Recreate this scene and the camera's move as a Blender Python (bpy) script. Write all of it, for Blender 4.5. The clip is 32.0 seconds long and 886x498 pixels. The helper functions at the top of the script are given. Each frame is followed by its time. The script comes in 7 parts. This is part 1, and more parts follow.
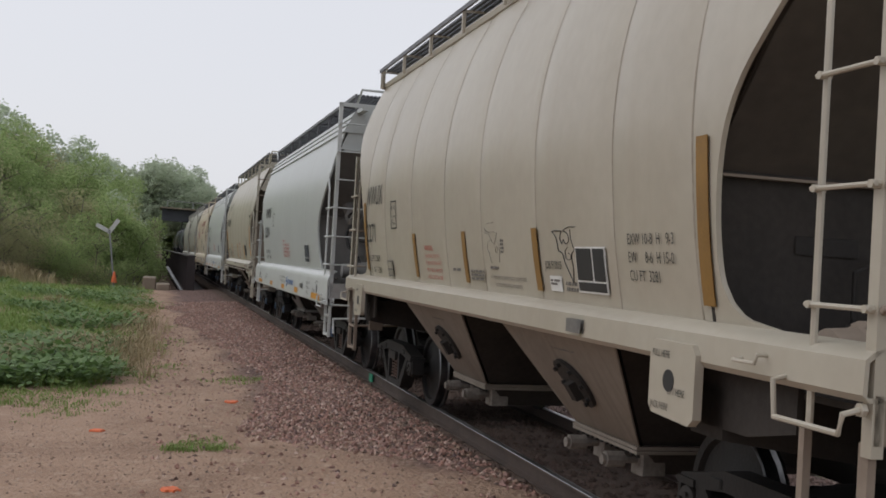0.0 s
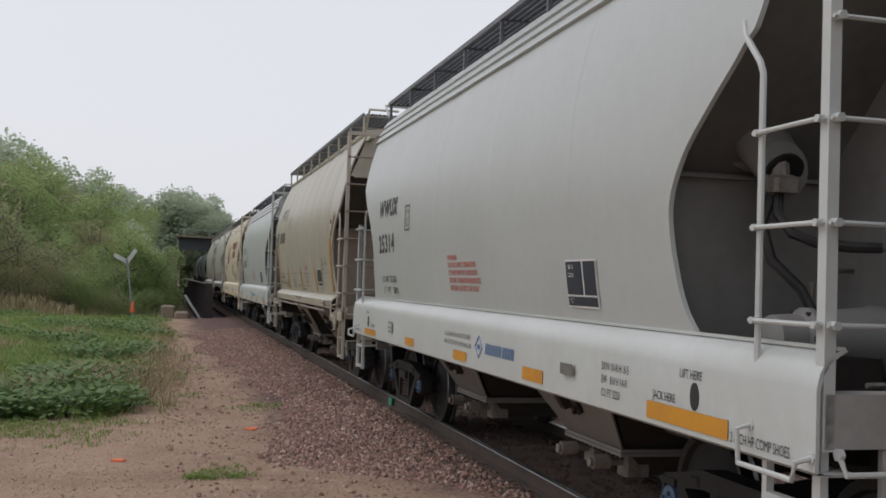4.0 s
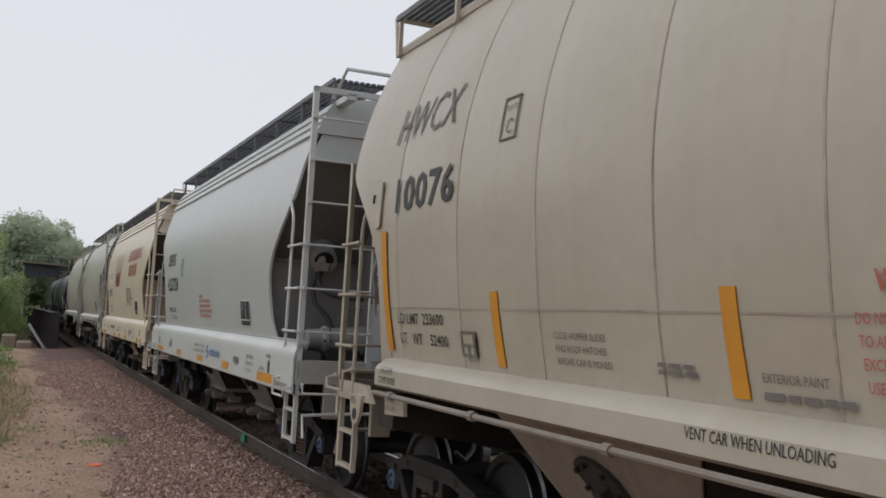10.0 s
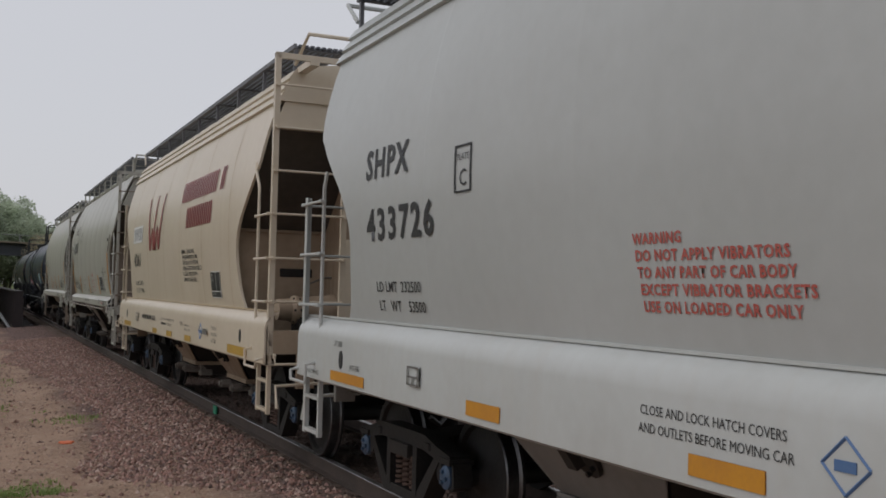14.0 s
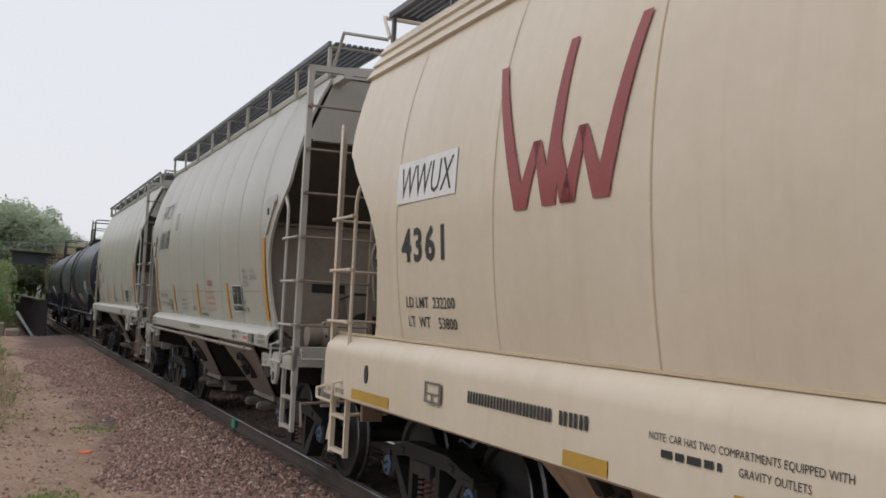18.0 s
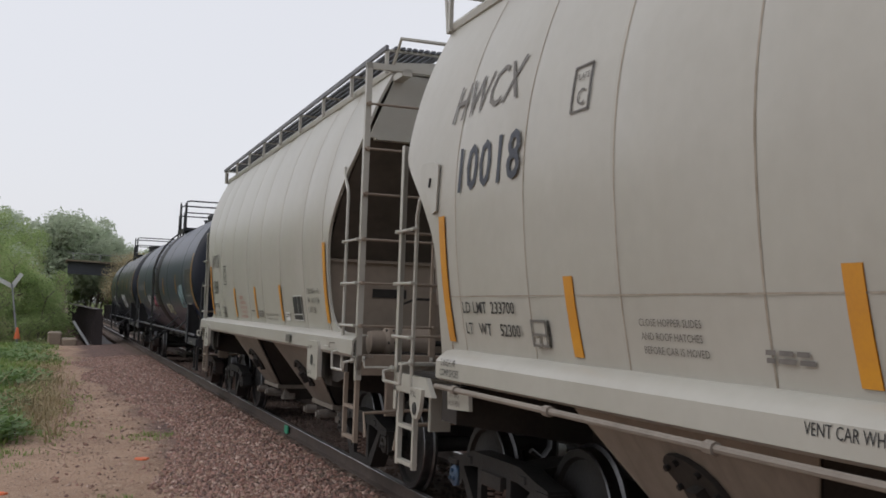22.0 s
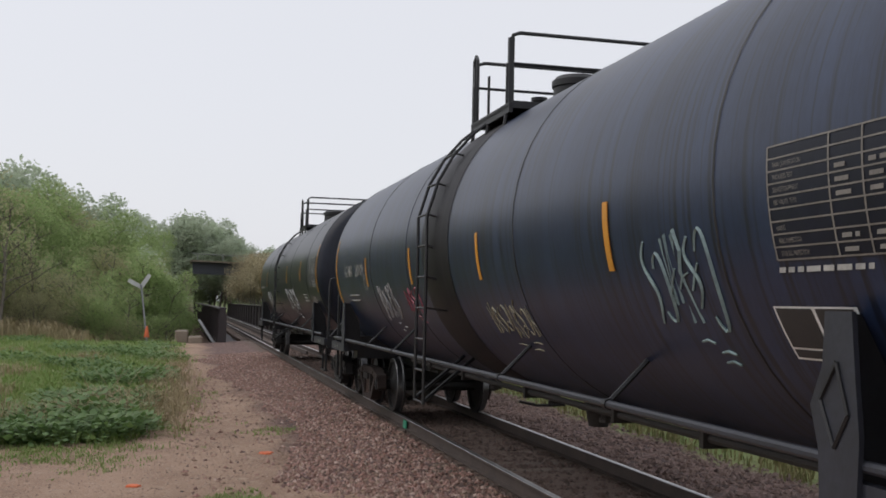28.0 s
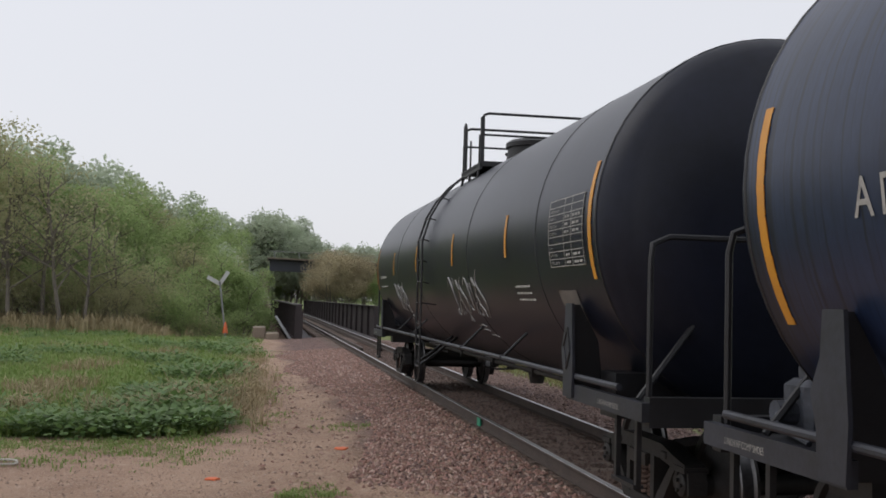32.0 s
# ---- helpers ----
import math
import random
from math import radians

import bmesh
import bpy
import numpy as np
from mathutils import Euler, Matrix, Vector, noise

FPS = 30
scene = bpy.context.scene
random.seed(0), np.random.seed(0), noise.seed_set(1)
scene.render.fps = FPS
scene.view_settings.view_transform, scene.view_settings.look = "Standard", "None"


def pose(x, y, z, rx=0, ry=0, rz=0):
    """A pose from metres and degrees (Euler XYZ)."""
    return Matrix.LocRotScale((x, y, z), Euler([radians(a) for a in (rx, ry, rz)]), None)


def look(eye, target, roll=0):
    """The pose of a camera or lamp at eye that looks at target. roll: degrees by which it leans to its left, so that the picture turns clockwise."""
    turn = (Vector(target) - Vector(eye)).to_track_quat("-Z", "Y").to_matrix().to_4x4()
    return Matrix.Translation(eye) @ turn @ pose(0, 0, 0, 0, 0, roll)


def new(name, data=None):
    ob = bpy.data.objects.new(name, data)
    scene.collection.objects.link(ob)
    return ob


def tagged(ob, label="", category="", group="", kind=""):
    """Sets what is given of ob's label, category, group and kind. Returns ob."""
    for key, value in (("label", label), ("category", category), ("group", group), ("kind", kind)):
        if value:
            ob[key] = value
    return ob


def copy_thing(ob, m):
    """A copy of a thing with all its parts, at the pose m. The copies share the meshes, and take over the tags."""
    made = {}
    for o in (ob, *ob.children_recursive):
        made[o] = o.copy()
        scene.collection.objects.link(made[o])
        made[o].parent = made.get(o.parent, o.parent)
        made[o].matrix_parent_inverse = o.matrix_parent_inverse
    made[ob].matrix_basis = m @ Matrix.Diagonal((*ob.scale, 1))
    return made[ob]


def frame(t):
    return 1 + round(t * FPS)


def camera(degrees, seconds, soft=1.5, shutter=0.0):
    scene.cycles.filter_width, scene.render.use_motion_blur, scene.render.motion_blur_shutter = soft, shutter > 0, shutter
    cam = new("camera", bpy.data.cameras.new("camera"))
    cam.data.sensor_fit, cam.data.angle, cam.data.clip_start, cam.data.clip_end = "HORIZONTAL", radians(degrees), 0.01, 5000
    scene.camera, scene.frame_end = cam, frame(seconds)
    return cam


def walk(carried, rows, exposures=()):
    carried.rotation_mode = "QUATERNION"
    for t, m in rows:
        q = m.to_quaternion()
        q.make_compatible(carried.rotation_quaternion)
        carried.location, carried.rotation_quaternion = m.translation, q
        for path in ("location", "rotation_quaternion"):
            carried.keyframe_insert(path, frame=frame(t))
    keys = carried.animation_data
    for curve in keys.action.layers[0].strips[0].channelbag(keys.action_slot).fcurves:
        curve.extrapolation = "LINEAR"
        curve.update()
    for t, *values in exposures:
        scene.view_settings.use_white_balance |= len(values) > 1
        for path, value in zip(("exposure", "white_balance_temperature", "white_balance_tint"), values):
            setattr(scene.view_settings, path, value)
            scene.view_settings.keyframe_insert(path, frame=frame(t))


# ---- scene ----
EYE = (0.0, 0.0, 1.827)          # eye above the top of the rails
cam = camera(46.24, 32.0, soft=1.7)
# seconds, yaw, pitch, roll of the held camera
AIM = [
    (0.0, -15.75, 0.77, -3.28),
    (0.5, -16.26, 0.83, -3.05),
    (1.0, -16.24, 0.08, -2.48),
    (1.5, -16.83, -0.15, -3.16),
    (2.0, -16.56, -0.09, -2.93),
    (2.5, -15.88, 1.05, -2.57),
    (3.0, -15.63, 1.47, -2.32),
    (3.5, -15.03, 1.88, -1.96),
    (4.0, -14.82, 1.93, -1.85),
    (4.5, -14.35, 2.43, -1.35),
    (6.5, -22.68, 2.78, -2.84),
    (7.0, -23.21, 2.31, -2.32),
    (7.5, -23.84, 3.16, -2.49),
    (8.0, -24.02, 2.79, -2.47),
    (8.5, -24.33, 3.14, -2.05),
    (9.0, -22.90, 2.33, -3.58),
    (9.5, -22.37, 2.97, -3.02),
    (10.0, -22.58, 4.32, -3.31),
    (10.5, -21.56, 4.62, -3.01),
    (11.0, -20.94, 4.96, -3.43),
    (11.5, -21.71, 5.18, -2.77),
    (12.0, -31.85, 2.79, 1.30),
    (12.5, -34.71, 3.09, 1.91),
    (13.0, -30.92, 2.97, 0.01),
    (13.5, -26.84, 2.11, -0.62),
    (14.0, -24.32, 2.46, -1.40),
    (14.5, -24.15, 2.72, -1.30),
    (16.5, -24.84, 3.64, -2.08),
    (17.0, -24.21, 3.53, -2.17),
    (17.5, -23.58, 3.41, -2.30),
    (18.0, -23.17, 3.47, -2.81),
    (18.5, -22.68, 3.27, -2.40),
    (19.0, -22.45, 3.31, -2.63),
    (19.5, -22.31, 3.45, -2.69),
    (20.0, -22.47, 3.65, -2.81),
    (20.5, -22.20, 3.77, -2.48),
    (21.0, -21.23, 3.30, -2.26),
    (21.5, -20.43, 3.02, -2.17),
    (22.0, -20.44, 3.57, -1.98),
    (22.5, -20.71, 3.31, -2.01),
    (23.0, -20.76, 3.51, -2.51),
    (23.5, -20.55, 3.40, -2.32),
    (24.0, -20.64, 3.30, -2.23),
    (24.5, -20.55, 3.21, -2.35),
    (26.5, -18.11, 2.86, -2.08),
    (27.0, -17.37, 2.63, -1.82),
    (27.5, -15.28, 2.79, -0.83),
    (28.0, -14.09, 3.12, -1.27),
    (28.5, -12.86, 3.19, -0.81),
    (29.0, -12.02, 3.35, -1.00),
    (29.5, -12.22, 3.19, -0.81),
    (30.0, -12.02, 2.54, -1.22),
    (30.5, -11.44, 2.46, -1.08),
    (31.0, -11.12, 2.46, -1.22),
    (31.5, -10.63, 2.39, -1.28),
    (32.0, -10.01, 2.89, -1.53),
]
walk(cam, [(t, pose(*EYE, 90 + p, r, y)) for t, y, p, r in AIM], exposures=[(0, 0.0), (7, 0.03), (8, 0.30), (9, 0.08), (10, 0.0), (11.5, -0.05), (12, 0.18), (12.5, 0.52), (13, 0.3), (13.5, -0.02), (14, -0.35), (17, 0.12), (19, 0.03), (32, 0.05)])

# ---- sky and light: a closed grey overcast ----
world = bpy.data.worlds.new("overcast")
scene.world = world
world.use_nodes = True
wn, wl = world.node_tree.nodes, world.node_tree.links
sky = wn.new("ShaderNodeTexSky")
sky.sky_type, sky.sun_disc = "NISHITA", False
sky.sun_elevation, sky.sun_rotation = radians(50), radians(290)
sky.air_density, sky.dust_density = 1.0, 4.0
grey = wn.new("ShaderNodeMixRGB")
grey.inputs[0].default_value = 0.86
grey.inputs[2].default_value = (7.15, 7.22, 7.65, 1)
wl.new(sky.outputs[0], grey.inputs[1])
wl.new(grey.outputs[0], wn["Background"].inputs[0])
wn["Background"].inputs[1].default_value = 0.115
sun = new("sun", bpy.data.lights.new("sun", "SUN"))
sun.data.energy, sun.data.angle, sun.data.color = 0.6, radians(40), (1.0, 0.985, 0.97)
sun.matrix_world = look((-48, 18, 60), (0, 0, 0))

# ---- the track's line, and the train's way along it ----
BEND, OFFSET = 2.0e-5, 4.3424


def on_track(s, lat=0.0, z=0.0):
    """A place s metres along the line, lat metres to its far side."""
    a = BEND * s
    return Vector((OFFSET - (1 - math.cos(a)) / BEND + lat * math.cos(a), math.sin(a) / BEND + lat * math.sin(a), z))


def along(s):
    p = on_track(s)
    return pose(p.x, p.y, 0, 0, 0, math.degrees(BEND * s))


def run(t):
    """How far the train has come after t seconds."""
    u = t / 16 - 1
    return 50.537 + 51.9535 * u + 0.32523 * u ** 2 - 0.04347 * u ** 3 + 0.55187 * u ** 4


# ---- materials ----
def node_mat(name, rough=0.6, metal=0.0):
    m = bpy.data.materials.new(name)
    m.use_nodes = True
    n, l = m.node_tree.nodes, m.node_tree.links
    b = n["Principled BSDF"]
    b.inputs["Roughness"].default_value, b.inputs["Metallic"].default_value = rough, metal
    return m, n, l, b


def mottled(name, base, dark, rough=0.6, metal=0.0, scale=2.0, fine=40.0, streak=0.0, streak_col=None, bump=0.1, spread=0.5, vary=0.0, stretch=(1, 1, 1), spec=0.5, comb=(1.0, 7.0, 0.35), edge=0.75):
    """Paint, soil or metal: base colour worn towards dark by a coarse and a fine noise, with upright streaks."""
    m, n, l, b = node_mat(name, rough, metal)
    b.inputs["Specular IOR Level"].default_value = spec
    co = n.new("ShaderNodeTexCoord")
    mp = n.new("ShaderNodeMapping")
    mp.inputs["Scale"].default_value = stretch
    l.new(co.outputs["Object"], mp.inputs[0])
    big, small = n.new("ShaderNodeTexNoise"), n.new("ShaderNodeTexNoise")
    big.inputs["Scale"].default_value, big.inputs["Detail"].default_value = scale, 6
    small.inputs["Scale"].default_value, small.inputs["Detail"].default_value = fine, 3
    for t in (big, small):
        l.new(mp.outputs[0], t.inputs["Vector"])
    add = n.new("ShaderNodeMath")
    add.operation = "MULTIPLY_ADD"
    l.new(small.outputs[0], add.inputs[0])
    add.inputs[1].default_value = 0.5
    l.new(big.outputs[0], add.inputs[2])
    ramp = n.new("ShaderNodeMapRange")
    ramp.inputs[1].default_value, ramp.inputs[2].default_value = 0.75 - spread / 2, 0.75 + spread / 2
    l.new(add.outputs[0], ramp.inputs[0])
    mix = n.new("ShaderNodeMixRGB")
    mix.inputs[1].default_value, mix.inputs[2].default_value = (*base, 1), (*dark, 1)
    l.new(ramp.outputs[0], mix.inputs[0])
    last = mix.outputs[0]
    if streak:
        sm = n.new("ShaderNodeMapping")
        sm.inputs["Scale"].default_value = comb
        l.new(co.outputs["Object"], sm.inputs[0])
        st = n.new("ShaderNodeTexNoise")
        st.inputs["Scale"].default_value, st.inputs["Detail"].default_value = 1.6, 5
        l.new(sm.outputs[0], st.inputs["Vector"])
        sr = n.new("ShaderNodeMapRange")
        sr.inputs[1].default_value, sr.inputs[2].default_value, sr.inputs[4].default_value = 0.5, edge, streak
        l.new(st.outputs[0], sr.inputs[0])
        mx = n.new("ShaderNodeMixRGB")
        l.new(sr.outputs[0], mx.inputs[0])
        l.new(last, mx.inputs[1])
        mx.inputs[2].default_value = (*(streak_col or dark), 1)
        last = mx.outputs[0]
    if vary:
        oi = n.new("ShaderNodeObjectInfo")
        hv = n.new("ShaderNodeHueSaturation")
        mr = n.new("ShaderNodeMapRange")
        mr.inputs[3].default_value, mr.inputs[4].default_value = 1 - vary, 1 + vary
        l.new(oi.outputs["Random"], mr.inputs[0])
        l.new(mr.outputs[0], hv.inputs["Value"])
        l.new(last, hv.inputs["Color"])
        last = hv.outputs[0]
    l.new(last, b.inputs["Base Color"])
    if bump:
        bp = n.new("ShaderNodeBump")
        bp.inputs["Strength"].default_value, bp.inputs["Distance"].default_value = bump, 0.02
        l.new(add.outputs[0], bp.inputs["Height"])
        l.new(bp.outputs[0], b.inputs["Normal"])
    return m


def islands(name, colours, rough=0.8, translucent=0.0, tint=0.0):
    """Leaves, stones, blades: each piece takes its own tone from the row of colours."""
    m, n, l, b = node_mat(name, rough)
    g = n.new("ShaderNodeNewGeometry")
    r = n.new("ShaderNodeValToRGB")
    e = r.color_ramp.elements
    while len(e) < len(colours):
        e.new(0.5)
    for i, c in enumerate(colours):
        e[i].position, e[i].color = i / (len(colours) - 1), (*c, 1)
    l.new(g.outputs["Random Per Island"], r.inputs[0])
    last = r.outputs[0]
    if tint:
        oi = n.new("ShaderNodeObjectInfo")
        hv = n.new("ShaderNodeHueSaturation")
        mr = n.new("ShaderNodeMapRange")
        mr.inputs[3].default_value, mr.inputs[4].default_value = 1 - tint, 1 + tint
        l.new(oi.outputs["Random"], mr.inputs[0])
        l.new(mr.outputs[0], hv.inputs["Value"])
        l.new(last, hv.inputs["Color"])
        last = hv.outputs[0]
    l.new(last, b.inputs["Base Color"])
    if translucent:
        t = n.new("ShaderNodeBsdfTranslucent")
        l.new(last, t.inputs[0])
        mx = n.new("ShaderNodeMixShader")
        mx.inputs[0].default_value = translucent
        l.new(b.outputs[0], mx.inputs[1])
        l.new(t.outputs[0], mx.inputs[2])
        l.new(mx.outputs[0], n["Material Output"].inputs[0])
    return m


PAINT_TAN = mottled("tan_grey_paint", (0.419, 0.409, 0.368), (0.368, 0.356, 0.317), 0.34, scale=0.7, fine=9, streak=0.18, streak_col=(0.37, 0.335, 0.28), bump=0.03)
PAINT_DUST = mottled("dusty_tan_paint", (0.437, 0.405, 0.336), (0.368, 0.333, 0.271), 0.34, scale=0.7, fine=9, streak=0.22, streak_col=(0.36, 0.295, 0.23), bump=0.03)
PAINT_STONE = mottled("stone_grey_paint", (0.423, 0.414, 0.373), (0.373, 0.361, 0.322), 0.34, scale=0.7, fine=9, streak=0.16, streak_col=(0.37, 0.34, 0.29), bump=0.03)
PAINT_GREY = mottled("light_grey_paint", (0.465, 0.488, 0.482), (0.414, 0.432, 0.423), 0.34, scale=0.6, fine=9, streak=0.14, streak_col=(0.45, 0.45, 0.43), bump=0.02)
PAINT_WHITE = mottled("white_sill_paint", (0.529, 0.552, 0.543), (0.469, 0.483, 0.469), 0.32, scale=1.2, fine=12, streak=0.25, streak_col=(0.48, 0.46, 0.42), bump=0.02)
PAINT_CREAM = mottled("cream_paint", (0.630, 0.552, 0.442), (0.561, 0.483, 0.373), 0.34, scale=0.7, fine=9, streak=0.16, streak_col=(0.43, 0.34, 0.23), bump=0.03)
# dusty end paints, darkened too for the shade in the end recesses
SHADED_DUST_TAN = mottled("shaded_dusty_tan_sheet", (0.27, 0.22, 0.175), (0.19, 0.15, 0.118), 0.7, scale=1.2, fine=12, streak=0.5, streak_col=(0.19, 0.155, 0.125), bump=0.05)
SHADED_DUST_GREY = mottled("shaded_dusty_grey_sheet", (0.225, 0.22, 0.212), (0.17, 0.165, 0.157), 0.6, scale=1.2, fine=12, streak=0.4, streak_col=(0.18, 0.165, 0.148), bump=0.05)
SHADED_CREAM = mottled("shaded_rust_stained_cream", (0.40, 0.31, 0.22), (0.29, 0.215, 0.15), 0.65, scale=1.2, fine=12, streak=0.55, streak_col=(0.19, 0.12, 0.075), bump=0.05)
# slope sheet colours carry the overhang's shade as well as dust
SLOPE_GREY = mottled("shaded_dusty_grey_slope", (0.15, 0.146, 0.14), (0.105, 0.10, 0.095), 0.7, scale=1.2, fine=10, streak=0.4, streak_col=(0.13, 0.12, 0.11), bump=0.05)
# underside colours: shade below the cars is mixed into oil and dust
DECK = mottled("shaded_oily_steel", (0.036, 0.030, 0.026), (0.018, 0.015, 0.013), 0.85, scale=2.5, fine=20, bump=0.3)
BAY = mottled("shaded_dust_streaked_sheet", (0.24, 0.212, 0.18), (0.17, 0.146, 0.123), 0.65, scale=1.2, fine=12, streak=0.5, streak_col=(0.13, 0.108, 0.09), bump=0.04)
END_GREY = mottled("road_grimed_white_beam", (0.38, 0.375, 0.36), (0.29, 0.28, 0.26), 0.6, scale=1.5, fine=14, streak=0.5, streak_col=(0.20, 0.18, 0.155), bump=0.04)
# same for the brown slopes: underside shade mixed into the grime
SLOPE = mottled("shaded_grimy_slope", (0.082, 0.069, 0.058), (0.048, 0.040, 0.034), 0.7, scale=1.2, fine=10, streak=0.4, streak_col=(0.10, 0.08, 0.065), bump=0.05)
# grime and iron set darker still, for the shadow under the cars
GRIME = mottled("shaded_grimy_underframe", (0.026, 0.022, 0.019), (0.012, 0.0105, 0.010), 0.8, scale=3, fine=30, bump=0.3)
IRON = mottled("dark_cast_iron", (0.013, 0.012, 0.0118), (0.007, 0.0066, 0.0066), 0.65, 0.1, scale=5, fine=40, bump=0.3)
TREAD = mottled("bright_wheel_tread", (0.19, 0.19, 0.195), (0.10, 0.10, 0.105), 0.38, 1.0, scale=6, fine=40, bump=0.02)
BLUE_CAP = mottled("blue_bearing_cap", (0.06, 0.12, 0.22), (0.03, 0.05, 0.08), 0.5, scale=8, fine=40)
RUSTY = mottled("rusty_spring_steel", (0.10, 0.06, 0.045), (0.05, 0.032, 0.026), 0.75, 0.2, scale=5, fine=30, bump=0.3)
RUST_FRAME = mottled("rust_brown_cast_steel", (0.040, 0.024, 0.019), (0.015, 0.011, 0.010), 0.8, 0.1, scale=4, fine=30, bump=0.3)
TANK_BLUE = mottled("weathered_black_tank_paint", (0.020, 0.034, 0.077), (0.010, 0.016, 0.039), 0.36, scale=0.9, fine=12, streak=0.85, streak_col=(0.007, 0.0085, 0.015), bump=0.03, stretch=(1, 3, 1), spec=0.42, comb=(0.5, 13.0, 0.22), edge=0.60)
TANK_BLACK = mottled("black_tank_paint", (0.0095, 0.012, 0.024), (0.006, 0.0075, 0.0145), 0.34, scale=0.9, fine=12, streak=0.3, streak_col=(0.022, 0.023, 0.027), bump=0.03, spec=0.28)
# darker than the blue shell paint; also backs the test tables
TANK_HEAD = mottled("blue_black_tank_end", (0.011, 0.014, 0.027), (0.006, 0.0075, 0.014), 0.42, scale=1.2, fine=12, streak=0.4, streak_col=(0.02, 0.023, 0.032), bump=0.03, spec=0.25)
TANK_SPILL = mottled("spill_stained_band", (0.0075, 0.0072, 0.010), (0.012, 0.010, 0.0115), 0.5, scale=1.6, fine=14, streak=0.7, streak_col=(0.022, 0.019, 0.021), bump=0.06, spec=0.2, comb=(0.5, 9.0, 0.25), edge=0.7)
SADDLE = mottled("worn_grey_black_steel", (0.030, 0.033, 0.046), (0.013, 0.014, 0.018), 0.5, scale=3, fine=25, bump=0.1)
BLACK_STEEL = mottled("black_painted_steel", (0.014, 0.0148, 0.018), (0.008, 0.008, 0.009), 0.5, scale=4, fine=30, bump=0.1)
GREY_STEEL = mottled("galvanised_grating", (0.16, 0.165, 0.18), (0.10, 0.10, 0.11), 0.5, 0.3, scale=4, fine=40, bump=0.1)
DARK_STEEL = mottled("dark_roof_grating", (0.12, 0.13, 0.15), (0.08, 0.085, 0.10), 0.55, 0.3, scale=4, fine=40, bump=0.1)
INK = mottled("black_stencil_paint", (0.020, 0.021, 0.024), (0.03, 0.03, 0.032), 0.5, scale=4, fine=60, bump=0)
INK_BLUE = mottled("navy_panel_paint", (0.022, 0.027, 0.042), (0.03, 0.035, 0.05), 0.5, scale=4, fine=60, bump=0)
FADED = mottled("faded_stencil_paint", (0.095, 0.088, 0.082), (0.16, 0.145, 0.13), 0.6, scale=4, fine=60, bump=0)
RED_INK = mottled("red_stencil_paint", (0.42, 0.08, 0.065), (0.45, 0.12, 0.095), 0.5, scale=4, fine=60, bump=0)
MAROON = mottled("maroon_lettering", (0.24, 0.035, 0.035), (0.28, 0.06, 0.055), 0.45, scale=3, fine=50, bump=0)
BLUE_INK = mottled("blue_lettering", (0.07, 0.15, 0.32), (0.10, 0.18, 0.34), 0.45, scale=3, fine=50, bump=0)
YELLOW = mottled("yellow_reflective_strip", (0.60, 0.275, 0.02), (0.50, 0.22, 0.03), 0.45, scale=4, fine=50, bump=0)
DIRTY_YELLOW = mottled("dulled_yellow_marker", (0.47, 0.29, 0.035), (0.38, 0.23, 0.04), 0.55, scale=4, fine=50, bump=0)
SEAM_CREAM = mottled("stained_cream_seam", (0.44, 0.34, 0.21), (0.56, 0.46, 0.32), 0.6, scale=1.2, fine=20, bump=0)
OCHRE = mottled("dirty_ochre_strip", (0.27, 0.15, 0.035), (0.20, 0.11, 0.03), 0.55, scale=4, fine=50, bump=0)
DECAL = mottled("white_decal", (0.72, 0.72, 0.70), (0.62, 0.62, 0.60), 0.5, scale=4, fine=50, bump=0)
TANK_INK = mottled("pale_tank_lettering", (0.42, 0.41, 0.38), (0.20, 0.20, 0.19), 0.6, scale=6, fine=60, bump=0)
TABLE_INK = mottled("dulled_table_lettering", (0.23, 0.215, 0.19), (0.13, 0.12, 0.108), 0.6, scale=6, fine=60, bump=0)
SPRAY_CYAN = mottled("pale_cyan_spray", (0.27, 0.38, 0.38), (0.14, 0.19, 0.20), 0.6, scale=5, fine=40, bump=0)
SPRAY_WHITE = mottled("white_spray", (0.42, 0.42, 0.41), (0.20, 0.20, 0.20), 0.6, scale=5, fine=40, bump=0)
SPRAY_CREAM = mottled("cream_spray", (0.40, 0.37, 0.26), (0.20, 0.19, 0.14), 0.6, scale=5, fine=40, bump=0)
SPRAY_RED = mottled("pinkish_red_spray", (0.36, 0.10, 0.13), (0.20, 0.06, 0.08), 0.6, scale=5, fine=40, bump=0)
WORN_STEEL = mottled("worn_grey_steel", (0.27, 0.25, 0.23), (0.13, 0.115, 0.10), 0.6, 0.3, scale=5, fine=30, bump=0.2)
WORN_DARK = mottled("blue_grey_worn_casting", (0.085, 0.092, 0.115), (0.035, 0.038, 0.046), 0.55, 0.2, scale=6, fine=30, bump=0.2)
HOSE = mottled("black_rubber_hose", (0.018, 0.018, 0.019), (0.028, 0.028, 0.028), 0.55, scale=8, fine=50)
PLATE_GREY = mottled("grey_tag_plate", (0.22, 0.21, 0.20), (0.15, 0.145, 0.14), 0.45, 0.3, scale=8, fine=50)
RAIL_SIDE = mottled("rusty_rail_steel", (0.085, 0.062, 0.052), (0.05, 0.038, 0.034), 0.7, 0.2, scale=3, fine=30, bump=0.2)
RAIL_TOP = mottled("polished_rail_head", (0.36, 0.35, 0.35), (0.22, 0.21, 0.205), 0.35, 1.0, scale=3, fine=30, bump=0.02)
TIE = mottled("dusty_creosoted_timber", (0.165, 0.118, 0.092), (0.075, 0.055, 0.044), 0.85, scale=3, fine=25, bump=0.5, vary=0.25, stretch=(1, 8, 8))
